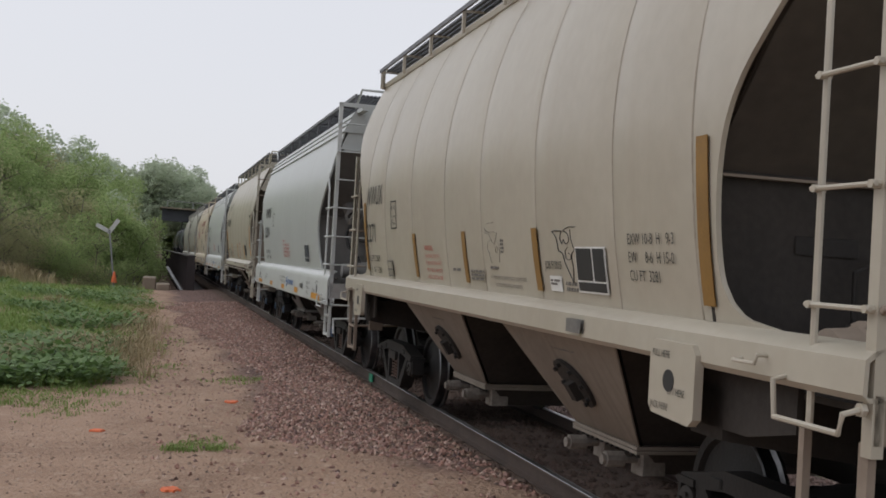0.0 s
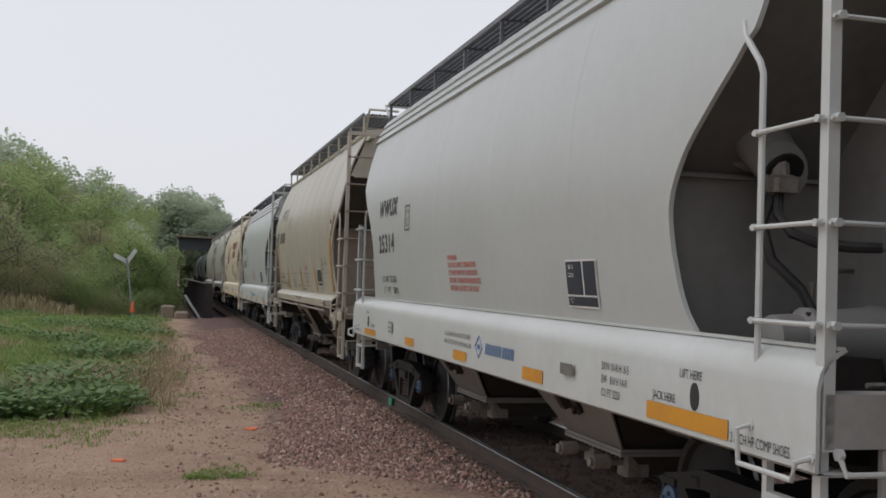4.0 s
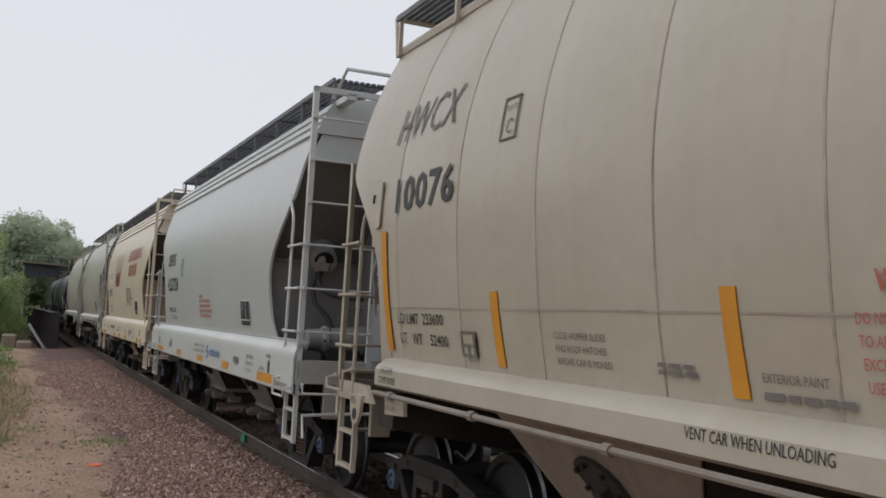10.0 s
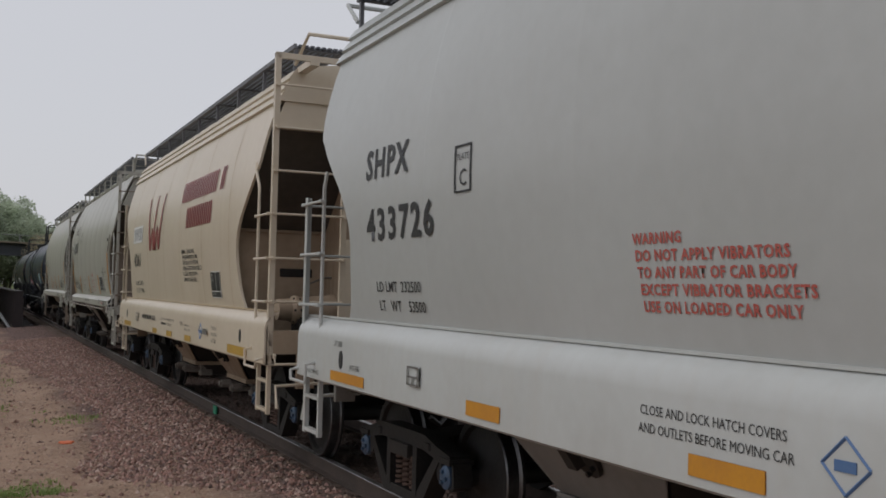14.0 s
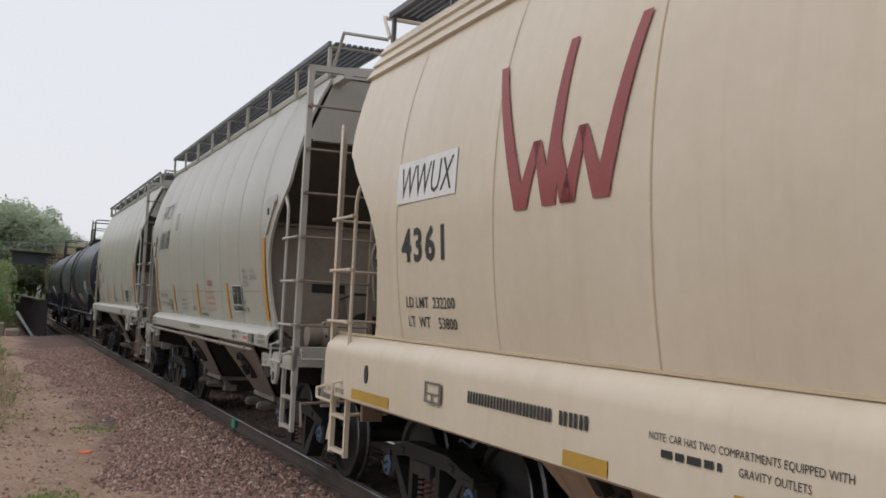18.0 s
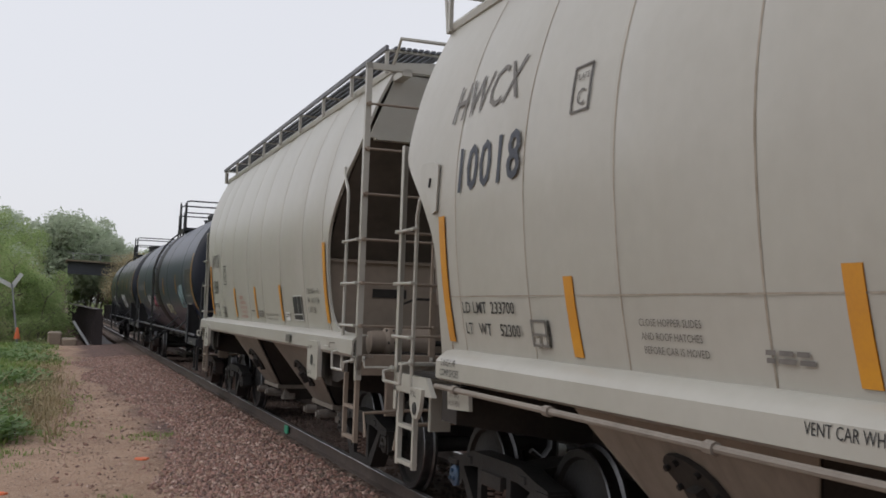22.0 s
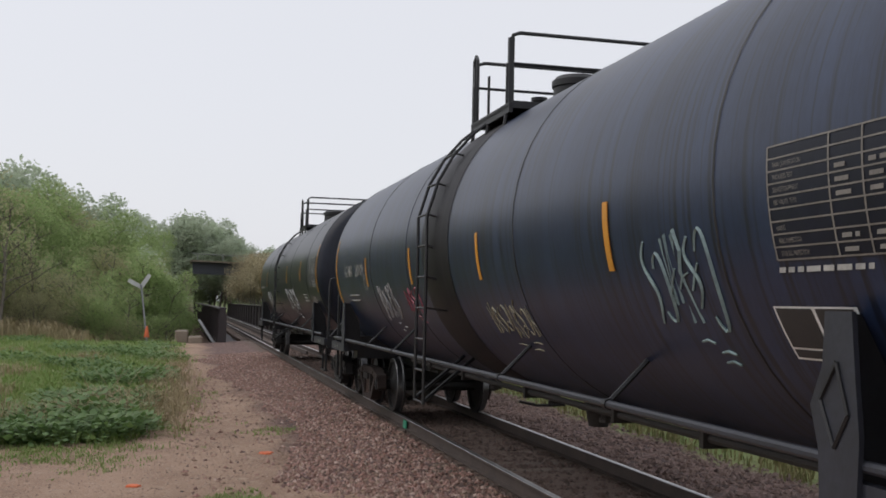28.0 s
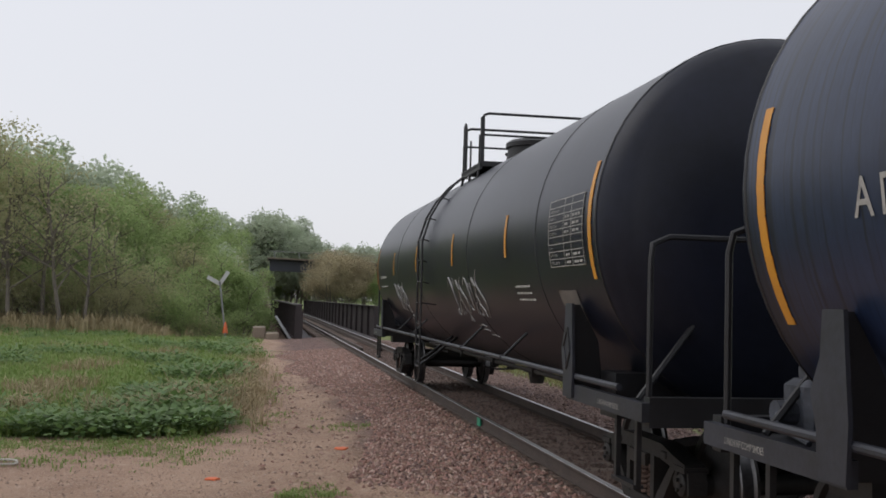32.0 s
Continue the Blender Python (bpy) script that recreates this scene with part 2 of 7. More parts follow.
GIRDER = mottled("dark_bridge_steel", (0.045, 0.033, 0.033), (0.025, 0.02, 0.022), 0.7, 0.1, scale=1, fine=12, bump=0.2)
GIRDER_FAR = mottled("blue_grey_bridge_steel", (0.065, 0.07, 0.085), (0.045, 0.048, 0.06), 0.7, scale=0.5, fine=6, bump=0.1)
CONCRETE = mottled("weathered_concrete", (0.27, 0.22, 0.17), (0.17, 0.135, 0.105), 0.85, scale=1.5, fine=20, bump=0.3)
POLE = mottled("grey_pole_paint", (0.33, 0.34, 0.35), (0.24, 0.24, 0.25), 0.5, 0.2, scale=4, fine=30)
SIGN_BACK = mottled("bare_aluminium_sign_back", (0.58, 0.58, 0.57), (0.48, 0.48, 0.47), 0.45, 0.3, scale=4, fine=30)
BARK = mottled("grey_brown_bark", (0.20, 0.175, 0.145), (0.12, 0.105, 0.088), 0.9, scale=4, fine=25, bump=0.5)
STONES = islands("pink_quartzite_stones", [(0.11, 0.066, 0.055), (0.26, 0.142, 0.112), (0.38, 0.225, 0.185), (0.14, 0.095, 0.09), (0.30, 0.16, 0.122), (0.50, 0.375, 0.315), (0.18, 0.098, 0.08), (0.34, 0.24, 0.175), (0.075, 0.05, 0.045)], 0.85)
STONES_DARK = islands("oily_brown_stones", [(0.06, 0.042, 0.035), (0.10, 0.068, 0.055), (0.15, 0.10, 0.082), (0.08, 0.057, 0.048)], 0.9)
PEBBLES = islands("brown_path_pebbles", [(0.24, 0.165, 0.125), (0.32, 0.23, 0.175), (0.19, 0.13, 0.105), (0.40, 0.31, 0.25), (0.28, 0.19, 0.14)], 0.9)
LEAF = islands("spring_leaves", [(0.28, 0.375, 0.15), (0.33, 0.43, 0.185), (0.38, 0.46, 0.215), (0.31, 0.40, 0.17)], 0.9, 0.65, 0.10)
LEAF_OLIVE = islands("olive_budding_leaves", [(0.40, 0.40, 0.22), (0.43, 0.42, 0.245), (0.45, 0.44, 0.265)], 0.9, 0.6, 0.10)
# far leaves paled and blued: the distance haze is in their colour
LEAF_FAR = islands("haze_paled_leaves", [(0.44, 0.50, 0.37), (0.48, 0.54, 0.41), (0.46, 0.52, 0.39)], 0.9, 0.6, 0.10)
TWIGS = islands("reddish_budding_twigs", [(0.37, 0.315, 0.20), (0.40, 0.34, 0.22), (0.34, 0.30, 0.185)], 0.8, 0.2, 0.1)
GRASS = islands("green_grass_blades", [(0.16, 0.255, 0.06), (0.19, 0.29, 0.075), (0.225, 0.31, 0.095), (0.26, 0.30, 0.11), (0.175, 0.27, 0.065)], 0.7, 0.3)
WEED = islands("dark_green_weed_leaves", [(0.10, 0.175, 0.055), (0.13, 0.22, 0.07), (0.165, 0.255, 0.085), (0.12, 0.19, 0.06)], 0.6, 0.3)
STRAW = islands("dry_straw_grass", [(0.36, 0.29, 0.165), (0.29, 0.235, 0.13), (0.42, 0.35, 0.215), (0.25, 0.21, 0.12)], 0.8, 0.2)
ORANGE = mottled("orange_marker_paint", (0.75, 0.16, 0.05), (0.55, 0.13, 0.05), 0.7, scale=9, fine=60)
GREEN_MARK = mottled("green_marker_paint", (0.03, 0.30, 0.17), (0.03, 0.20, 0.12), 0.6, scale=9, fine=60)
CABLE = mottled("pale_cable_sheath", (0.5, 0.48, 0.43), (0.38, 0.36, 0.32), 0.6, scale=9, fine=60)
WALL_PALE = mottled("pale_far_wall", (0.5, 0.48, 0.46), (0.42, 0.40, 0.38), 0.8, scale=0.5, fine=4)
WALL_BRICK = mottled("reddish_far_wall", (0.25, 0.15, 0.13), (0.2, 0.13, 0.11), 0.8, scale=0.5, fine=4)
ROOF_FAR = mottled("grey_far_roof", (0.16, 0.16, 0.17), (0.12, 0.12, 0.13), 0.8, scale=0.5, fine=4)


# ---- mesh building ----
class Solid:
    """Gathers simple solids into one mesh."""

    def __init__(self):
        self.v, self.f = [], []

    def add(self, verts, faces):
        k = len(self.v)
        self.v += [tuple(p) for p in verts]
        self.f += [tuple(i + k for i in q) for q in faces]
        return self

    def box(self, x0, x1, y0, y1, z0, z1):
        p = [(x, y, z) for z in (z0, z1) for y in (y0, y1) for x in (x0, x1)]
        return self.add(p, [(0, 2, 3, 1), (4, 5, 7, 6), (0, 1, 5, 4), (2, 6, 7, 3), (0, 4, 6, 2), (1, 3, 7, 5)])

    def bevelled(self, x0, x1, y0, y1, z0, z1, b=0.01):
        """A box with chamfered upright edges and a chamfered top."""
        def ring(z, i):
            return [(x0 + i, y0 + b + i, z), (x0 + b + i, y0 + i, z), (x1 - b - i, y0 + i, z), (x1 - i, y0 + b + i, z),
                    (x1 - i, y1 - b - i, z), (x1 - b - i, y1 - i, z), (x0 + b + i, y1 - i, z), (x0 + i, y1 - b - i, z)]
        return self.loft([ring(z0, 0), ring(z1 - b, 0), ring(z1, b)], True, True)

    def loft(self, rings, closed=True, caps=False):
        n = len(rings[0])
        k = len(self.v)
        for r in rings:
            self.v += [tuple(p) for p in r]
        for i in range(len(rings) - 1):
            for j in range(n if closed else n - 1):
                a, b = k + i * n + j, k + i * n + (j + 1) % n
                self.f.append((a, b, b + n, a + n))
        if caps:
            self.f.append(tuple(k + j for j in reversed(range(n))))
            self.f.append(tuple(k + (len(rings) - 1) * n + j for j in range(n)))
        return self

    def tube(self, path, r, n=8, caps=True):
        """A round bar along the points of path."""
        path = [Vector(p) for p in path]
        rings, side = [], None
        for i, p in enumerate(path):
            d = (path[min(i + 1, len(path) - 1)] - path[max(i - 1, 0)]).normalized()
            if side is None:
                side = d.cross(Vector((0, 0, 1)) if abs(d.z) < 0.9 else Vector((1, 0, 0))).normalized()
            else:
                side = (side - d * side.dot(d)).normalized()
            up = d.cross(side)
            rr = r[i] if isinstance(r, (list, tuple)) else r
            rings.append([p + (side * math.cos(a) + up * math.sin(a)) * rr for a in (2 * math.pi * j / n for j in range(n))])
        return self.loft(rings, True, caps)

    def plate(self, outline, axis, lo, hi):
        """An outline drawn in the two other axes, thickened from lo to hi along axis (0, 1 or 2)."""
        def at(p, h):
            q = list(p)
            q.insert(axis, h)
            return q
        return self.loft([[at(p, lo) for p in outline], [at(p, hi) for p in outline]], True, True)

    def mesh(self, name, mat, smooth=True, angle=35):
        me = bpy.data.meshes.new(name)
        me.from_pydata(self.v, [], self.f)
        me.materials.append(mat)
        if smooth:
            me.shade_smooth()
            me.set_sharp_from_angle(angle=radians(angle))
        me.update()
        return me


def part(name, solid, material, parent, label="", smooth=True):
    """Links one mesh under a thing or a part of it."""
    ob = new(name, solid.mesh(name, material, smooth))
    ob.parent = parent
    if label:
        ob["label"] = label
    return ob


def thing(name, label, category, group="", kind=""):
    return tagged(new(name), label, category, group, kind)


def solo(name, solid, material, label, category, group="", kind="", smooth=True):
    return tagged(new(name, solid.mesh(name, material, smooth)), label, category, group, kind)


def eased(x, pts):
    """A smooth curve through the points."""
    if x <= pts[0][0]:
        return pts[0][1]
    if x >= pts[-1][0]:
        return pts[-1][1]
    i = max(k for k in range(len(pts) - 1) if pts[k][0] <= x)

    def slope(k):
        a, b = pts[max(k - 1, 0)], pts[min(k + 1, len(pts) - 1)]
        return (b[1] - a[1]) / (b[0] - a[0])
    (a, p), (b, q) = pts[i], pts[i + 1]
    h = b - a
    u = (x - a) / h
    return (2 * u ** 3 - 3 * u ** 2 + 1) * p + (u ** 3 - 2 * u ** 2 + u) * h * slope(i) + (3 * u ** 2 - 2 * u ** 3) * q + (u ** 3 - u ** 2) * h * slope(i + 1)


def interp(x, pts):
    if x <= pts[0][0]:
        return pts[0][1]
    for (a, b), (c, d) in zip(pts, pts[1:]):
        if x <= c:
            return b + (d - b) * (x - a) / (c - a)
    return pts[-1][1]


# ---- ground ----
def lat_of(x, y):
    return x - OFFSET + BEND * y * y / 2


def ground_z(x, y):
    """Height of the ground: a low ballast bed, trodden dirt, and a creek bed under the bridge."""
    a = abs(lat_of(x, y))
    z = interp(a, ((0, -0.190), (1.30, -0.190), (2.0, -0.245), (3.3, -0.34), (5, -0.36)))
    if 54 < y < 160 and a < 11:
        z -= 3.0 * min(1.0, (y - 54) / 6) * min(1.0, (160 - y) / 10) * min(1.0, (11 - a) / 6)
    if a < 1.9:
        z += 0.012 * noise.noise(Vector((x * 0.9, y * 0.9, 7)))
    return z + 0.03 * noise.noise(Vector((x * 0.35, y * 0.35, 0))) * min(1, a / 3)


def ground_material():
    m, n, l, b = node_mat("ground_of_dirt_ballast_and_turf", 0.95)
    co = n.new("ShaderNodeTexCoord")
    sp = n.new("ShaderNodeSeparateXYZ")
    l.new(co.outputs["Object"], sp.inputs[0])

    def math_node(op, a, c, d=None):
        q = n.new("ShaderNodeMath")
        q.operation = op
        for i, v in enumerate((a, c, d)):
            if v is None:
                continue
            if isinstance(v, (int, float)):
                q.inputs[i].default_value = v
            else:
                l.new(v, q.inputs[i])
        return q.outputs[0]

    def tex(scale, detail=5, rough=0.55):
        q = n.new("ShaderNodeTexNoise")
        q.inputs["Scale"].default_value, q.inputs["Detail"].default_value, q.inputs["Roughness"].default_value = scale, detail, rough
        l.new(co.outputs["Object"], q.inputs["Vector"])
        return q.outputs[0]

    def step(v, lo, hi):
        q = n.new("ShaderNodeMapRange")
        q.interpolation_type = "SMOOTHSTEP"
        q.inputs[1].default_value, q.inputs[2].default_value = lo, hi
        l.new(v, q.inputs[0])
        return q.outputs[0]

    def mix(f, a, c):
        q = n.new("ShaderNodeMixRGB")
        l.new(f, q.inputs[0])
        for i, v in ((1, a), (2, c)):
            if isinstance(v, tuple):
                q.inputs[i].default_value = (*v, 1)
            else:
                l.new(v, q.inputs[i])
        return q.outputs[0]
    x, y = sp.outputs[0], sp.outputs[1]
    lat = math_node("ADD", math_node("MULTIPLY_ADD", math_node("MULTIPLY", y, y), BEND / 2, x), -OFFSET)
    wob = math_node("MULTIPLY_ADD", tex(0.55, 6), 1.8, -0.9)
    near = math_node("ADD", lat, wob)
    pebble = tex(22, 4, 0.7)
    vor = n.new("ShaderNodeTexVoronoi")
    vor.inputs["Scale"].default_value = 17
    l.new(co.outputs["Object"], vor.inputs["Vector"])
    soil = mix(step(tex(0.8, 8), 0.35, 0.7), (0.375, 0.25, 0.175), (0.265, 0.168, 0.115))
    soil = mix(step(tex(5, 6, 0.7), 0.52, 0.75), soil, (0.45, 0.335, 0.25))
    soil = mix(step(pebble, 0.58, 0.70), soil, (0.19, 0.13, 0.10))
    soil = mix(step(tex(48, 3, 0.75), 0.56, 0.68), soil, (0.50, 0.39, 0.30))
    hue = n.new("ShaderNodeHueSaturation")
    hue.inputs["Color"].default_value = (0.165, 0.098, 0.082, 1)
    sepc = n.new("ShaderNodeSeparateColor")
    l.new(vor.outputs["Color"], sepc.inputs[0])
    l.new(math_node("MULTIPLY_ADD", sepc.outputs[0], 1.1, 0.4), hue.inputs["Value"])
    stone = mix(step(vor.outputs["Distance"], 0.55, 0.9), hue.outputs[0], (0.05, 0.038, 0.036))
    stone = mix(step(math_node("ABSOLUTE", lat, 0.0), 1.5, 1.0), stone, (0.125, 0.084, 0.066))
    turf = mix(step(tex(0.35, 6), 0.4, 0.62), (0.14, 0.19, 0.05), (0.20, 0.22, 0.085))
    turf = mix(step(tex(9, 4, 0.7), 0.5, 0.7), turf, (0.085, 0.125, 0.035))
    shy = math_node("MULTIPLY", math_node("MAXIMUM", math_node("MULTIPLY_ADD", y, -1.0, 12.5), 0.0), 0.45)
    shy = math_node("ADD", shy, math_node("MINIMUM", math_node("MAXIMUM", math_node("MULTIPLY_ADD", y, -0.04, 1.52), 0.0), 0.6))
    bed = mix(step(math_node("SUBTRACT", near, shy), -3.7, -2.9), soil, stone)
    # turf beyond the dirt on the near side, and past the ballast on the far side
    edge = math_node("ADD", near, math_node("MULTIPLY", math_node("MAXIMUM", math_node("ADD", math_node("MULTIPLY", y, -1.0), 17.0), 0.0), 4.0))
    col = mix(step(edge, -4.9, -5.6), bed, turf)
    col = mix(step(near, 3.0, 3.6), col, turf)
    l.new(col, b.inputs["Base Color"])
    bp = n.new("ShaderNodeBump")
    bp.inputs["Strength"].default_value, bp.inputs["Distance"].default_value = 0.8, 0.04
    l.new(math_node("ADD", math_node("MULTIPLY", vor.outputs["Distance"], -0.7), pebble), bp.inputs["Height"])
    l.new(bp.outputs[0], b.inputs["Normal"])
    return m


xs = [-1500, -500, -200, -100, -70, -50, -40, -30, -24, -19, -15, -12] + [-10 + 0.45 * i for i in range(54)] + [15, 18, 22, 28, 36, 50, 80, 120, 200, 500, 1500]
ysg = [-1500, -400, -150, -60, -30, -15, -8, -3] + [0.6 * i for i in range(1, 86)] + [52 + 2.0 * i for i in range(34)] + [122, 130, 140, 155, 175, 200, 250, 330, 500, 900, 1800]
gnd = Solid()
gnd.loft([[(x, y, ground_z(x, y)) for x in xs] for y in ysg], False)
solo("ground", gnd, ground_material(), "trodden dirt, ballast and rough turf beside the track", "ground", kind="structure")


# ---- trees: trunk, limbs and a crown of many leaves ----
def leaf_cloud(rnd, blobs, count, size):
    s = Solid()
    weights = [r ** 2 for _, r in blobs]
    for _ in range(count):
        (c, r) = rnd.choices(blobs, weights)[0]
        d = Vector((rnd.gauss(0, 1), rnd.gauss(0, 1), rnd.gauss(0, 1))).normalized()
        p = c + d * r * (0.45 + 0.6 * rnd.random() ** 0.5) * Vector((1, 1, 0.85)).length / 1.65
        a = Vector((rnd.gauss(0, 1), rnd.gauss(0, 1), rnd.gauss(0, 0.6))).normalized()
        b = a.cross(Vector((rnd.gauss(0, 1), rnd.gauss(0, 1), rnd.gauss(0.9, 1)))).normalized()
        k = size * rnd.uniform(0.6, 1.4)
        s.add([p - a * k, p + b * k * 0.5, p + a * k, p - b * k * 0.5], [(0, 1, 2, 3)])
    return s


def tree_meshes(seed, height, spread, leaves, size, bare=False, bushy=False):
    rnd = random.Random(seed)
    wood = Solid()
    stems = 1 if not bushy else 4
    blobs = []
    for k in range(stems):
        lean = Vector((rnd.uniform(-0.12, 0.12), rnd.uniform(-0.12, 0.12), 1)) if stems == 1 else Vector((rnd.uniform(-0.45, 0.45), rnd.uniform(-0.45, 0.45), 1))
        base = Vector((0, 0, -0.3)) if stems == 1 else Vector((rnd.uniform(-0.4, 0.4), rnd.uniform(-0.4, 0.4), -0.3))
        pts = [base + lean * height * 0.8 * i / 6 + Vector((rnd.uniform(-0.15, 0.15), rnd.uniform(-0.15, 0.15), 0)) * (i > 0) for i in range(7)]
        r0 = height * (0.013 if bare else 0.018) if stems == 1 else height * 0.008
        wood.tube(pts, [r0 * (1 - i / 7.5) for i in range(7)], 7)
        for j in range(11 if stems == 1 else 6):
            i = rnd.uniform(1.3, 5.9)
            p = pts[int(i)].lerp(pts[int(i) + 1], i % 1)
            a = rnd.uniform(0, 6.283)
            out = spread * (1.15 - 0.12 * i) * rnd.uniform(0.55, 1.05)
            tip = p + Vector((math.cos(a) * out, math.sin(a) * out, out * rnd.uniform(0.35, 0.9)))
            mid = p.lerp(tip, 0.5) + Vector((rnd.uniform(-0.2, 0.2), rnd.uniform(-0.2, 0.2), rnd.uniform(0.0, 0.3)))
            wood.tube([p, mid, tip], [r0 * 0.42, r0 * 0.26, r0 * 0.08], 5)
            for q in range(4 if not bare else 7):
                b2 = mid.lerp(tip, rnd.random())
                t2 = b2 + Vector((rnd.uniform(-0.7, 0.7), rnd.uniform(-0.7, 0.7), rnd.uniform(0.2, 0.9))) * spread * 0.38
                wood.tube([b2, t2], [r0 * 0.13, r0 * 0.04], 4)
                blobs.append((t2, spread * rnd.uniform(0.18, 0.34)))
            blobs.append((tip, spread * rnd.uniform(0.22, 0.42)))
        blobs.append((pts[-1], spread * 0.4))
    return wood, leaf_cloud(rnd, blobs, leaves, size)


def tree_kind(seed, height, spread, leaves, size, leaf, label, bare=False, bushy=False, category="tree"):
    w, c = tree_meshes(seed, height, spread, leaves, size, bare, bushy)
    t = thing("bush" if category == "bush" else "tree", label, category, "wood beside the line")
    part("trunk", w, BARK, t)
    part("crown", c, leaf, t, smooth=False)
    return t


KINDS = [
    tree_kind(1, 10.5, 3.4, 9500, 0.105, LEAF, "leafy spring tree with a rounded fresh green crown"),
    tree_kind(2, 9.0, 2.9, 7600, 0.10, LEAF, "young broadleaf tree in fresh green leaf"),
    tree_kind(3, 11.5, 3.5, 5600, 0.10, LEAF_OLIVE, "tall tree with thin olive spring leaves", bare=True),
    tree_kind(4, 6.0, 2.8, 6000, 0.09, LEAF, "dense green shrub-like tree at the wood's edge", bushy=True),
    tree_kind(5, 5.5, 2.8, 2600, 0.085, LEAF_OLIVE, "open twiggy shrub just coming into leaf", bushy=True, bare=True),
    tree_kind(6, 11.0, 3.4, 900, 0.10, LEAF_OLIVE, "nearly bare grey tree with upright twigs", bare=True),
    tree_kind(7, 8.0, 3.2, 9000, 0.085, TWIGS, "reddish brown budding thicket beyond the bridge", bushy=True, bare=True, category="bush"),
    tree_kind(8, 11.0, 4.2, 5200, 0.20, LEAF_FAR, "distant green tree with haze in its leaf colour"),
    tree_kind(9, 8.0, 2.0, 2600, 0.085, LEAF, "slender sapling with a thin trunk and sparse young leaves", bare=True),
]
_used = set()


def plant(kind, x, y, k, turn, sink=0.0):
    m = pose(x, y, ground_z(x, y) - sink if abs(y) < 120 else -0.5, 0, 0, turn)
    ob = KINDS[kind]
    if kind not in _used:
        _used.add(kind)
        ob.matrix_basis = m
        ob.scale = (k, k, k)
        return ob
    keep = tuple(ob.scale)
    ob.scale = (k, k, k)
    c = copy_thing(ob, m)
    ob.scale = keep
    return c


rnd = random.Random(21)
# saplings and low growth along the wood's edge, then rising rows behind it


def tall_at(x):
    """How the wood rises away from the line."""
    return interp(-x, ((0, 0.80), (4, 0.82), (8, 0.93), (11, 1.10), (15, 1.24), (22, 1.3), (40, 1.3)))


for i in range(34):
    x = -1.2 - i * 0.95 + rnd.uniform(-0.4, 0.4)
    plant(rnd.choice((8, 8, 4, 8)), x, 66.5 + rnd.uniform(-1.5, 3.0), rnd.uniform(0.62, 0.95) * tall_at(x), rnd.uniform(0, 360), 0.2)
for i in range(24):
    x = -1.6 - i * 1.5 + rnd.uniform(-0.5, 0.5)
    plant(rnd.choice((4, 3, 4)), x, 67.5 + rnd.uniform(-1.5, 2.0), rnd.uniform(0.30, 0.55), rnd.uniform(0, 360), 0.2)
for i in range(20):
    x = -0.9 - i * 1.9 + rnd.uniform(-0.6, 0.6)
    plant(rnd.choice((0, 1, 8, 2, 1)), x, 73 + rnd.uniform(-2, 2), rnd.uniform(0.84, 0.98) * tall_at(x), rnd.uniform(0, 360), 0.1)
for i in range(18):
    x = -1.4 - i * 2.3 + rnd.uniform(-0.8, 0.8)
    plant(rnd.choice((0, 2, 1, 0)), x, 80 + rnd.uniform(-3, 3), rnd.uniform(0.84, 1.0) * tall_at(x), rnd.uniform(0, 360))
for i in range(18):
    x = -2.6 - i * 2.9 + rnd.uniform(-1.0, 1.0)
    plant(rnd.choice((0, 2, 7)), x, 91 + rnd.uniform(-4, 4), rnd.uniform(0.92, 1.08) * tall_at(x), rnd.uniform(0, 360))
for i in range(16):
    x = -3.6 - i * 3.6 + rnd.uniform(-1.2, 1.2)
    plant(7, x, 106 + rnd.uniform(-4, 5), rnd.uniform(0.95, 1.12) * tall_at(x), rnd.uniform(0, 360))
for x, y, k, a in ((-9.6, 61.5, 0.86, 40), (-10.9, 60.5, 1.0, 150), (-12.4, 62.5, 1.08, 250), (-13.6, 61, 1.0, 80), (-8.3, 64, 0.66, 200), (-14.8, 63, 1.1, 20)):
    plant(5, x, y, k, a)
plant(2, -15.5, 62, 1.22, 10)
for i in range(22):
    x = -2.6 - i * 0.75 + rnd.uniform(-0.4, 0.4)
    plant(rnd.choice((4, 3, 4, 4)), x, 63.6 + rnd.uniform(-1.0, 1.5), rnd.uniform(0.32, 0.62) + (0.15 if x < -8 else 0), rnd.uniform(0, 360), 0.2)
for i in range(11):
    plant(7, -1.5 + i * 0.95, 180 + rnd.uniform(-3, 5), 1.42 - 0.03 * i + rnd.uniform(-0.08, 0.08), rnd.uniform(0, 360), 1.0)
plant(2, -19.5, 64, 1.25, 110)
for i, (x, y, k) in enumerate(((-4.4, 112, 1.0), (-7, 118, 1.12), (-4.2, 128, 1.0), (-9, 126, 1.2), (-5.5, 140, 1.25), (-11, 148, 1.3), (-4.4, 150, 1.1), (-7.5, 154, 1.3))):
    plant((0, 1, 0, 0, 1, 0, 1, 0)[i], x, y, k, i * 77)
for i in range(14):
    plant(3, -17 + i * 1.0 + rnd.uniform(-0.5, 0.5), 146 + rnd.uniform(-4, 5), rnd.uniform(0.7, 1.0), rnd.uniform(0, 360), 0.4)
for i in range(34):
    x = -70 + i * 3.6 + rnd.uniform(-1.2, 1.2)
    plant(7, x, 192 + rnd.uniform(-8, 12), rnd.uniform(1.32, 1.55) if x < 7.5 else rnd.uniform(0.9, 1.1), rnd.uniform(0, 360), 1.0)
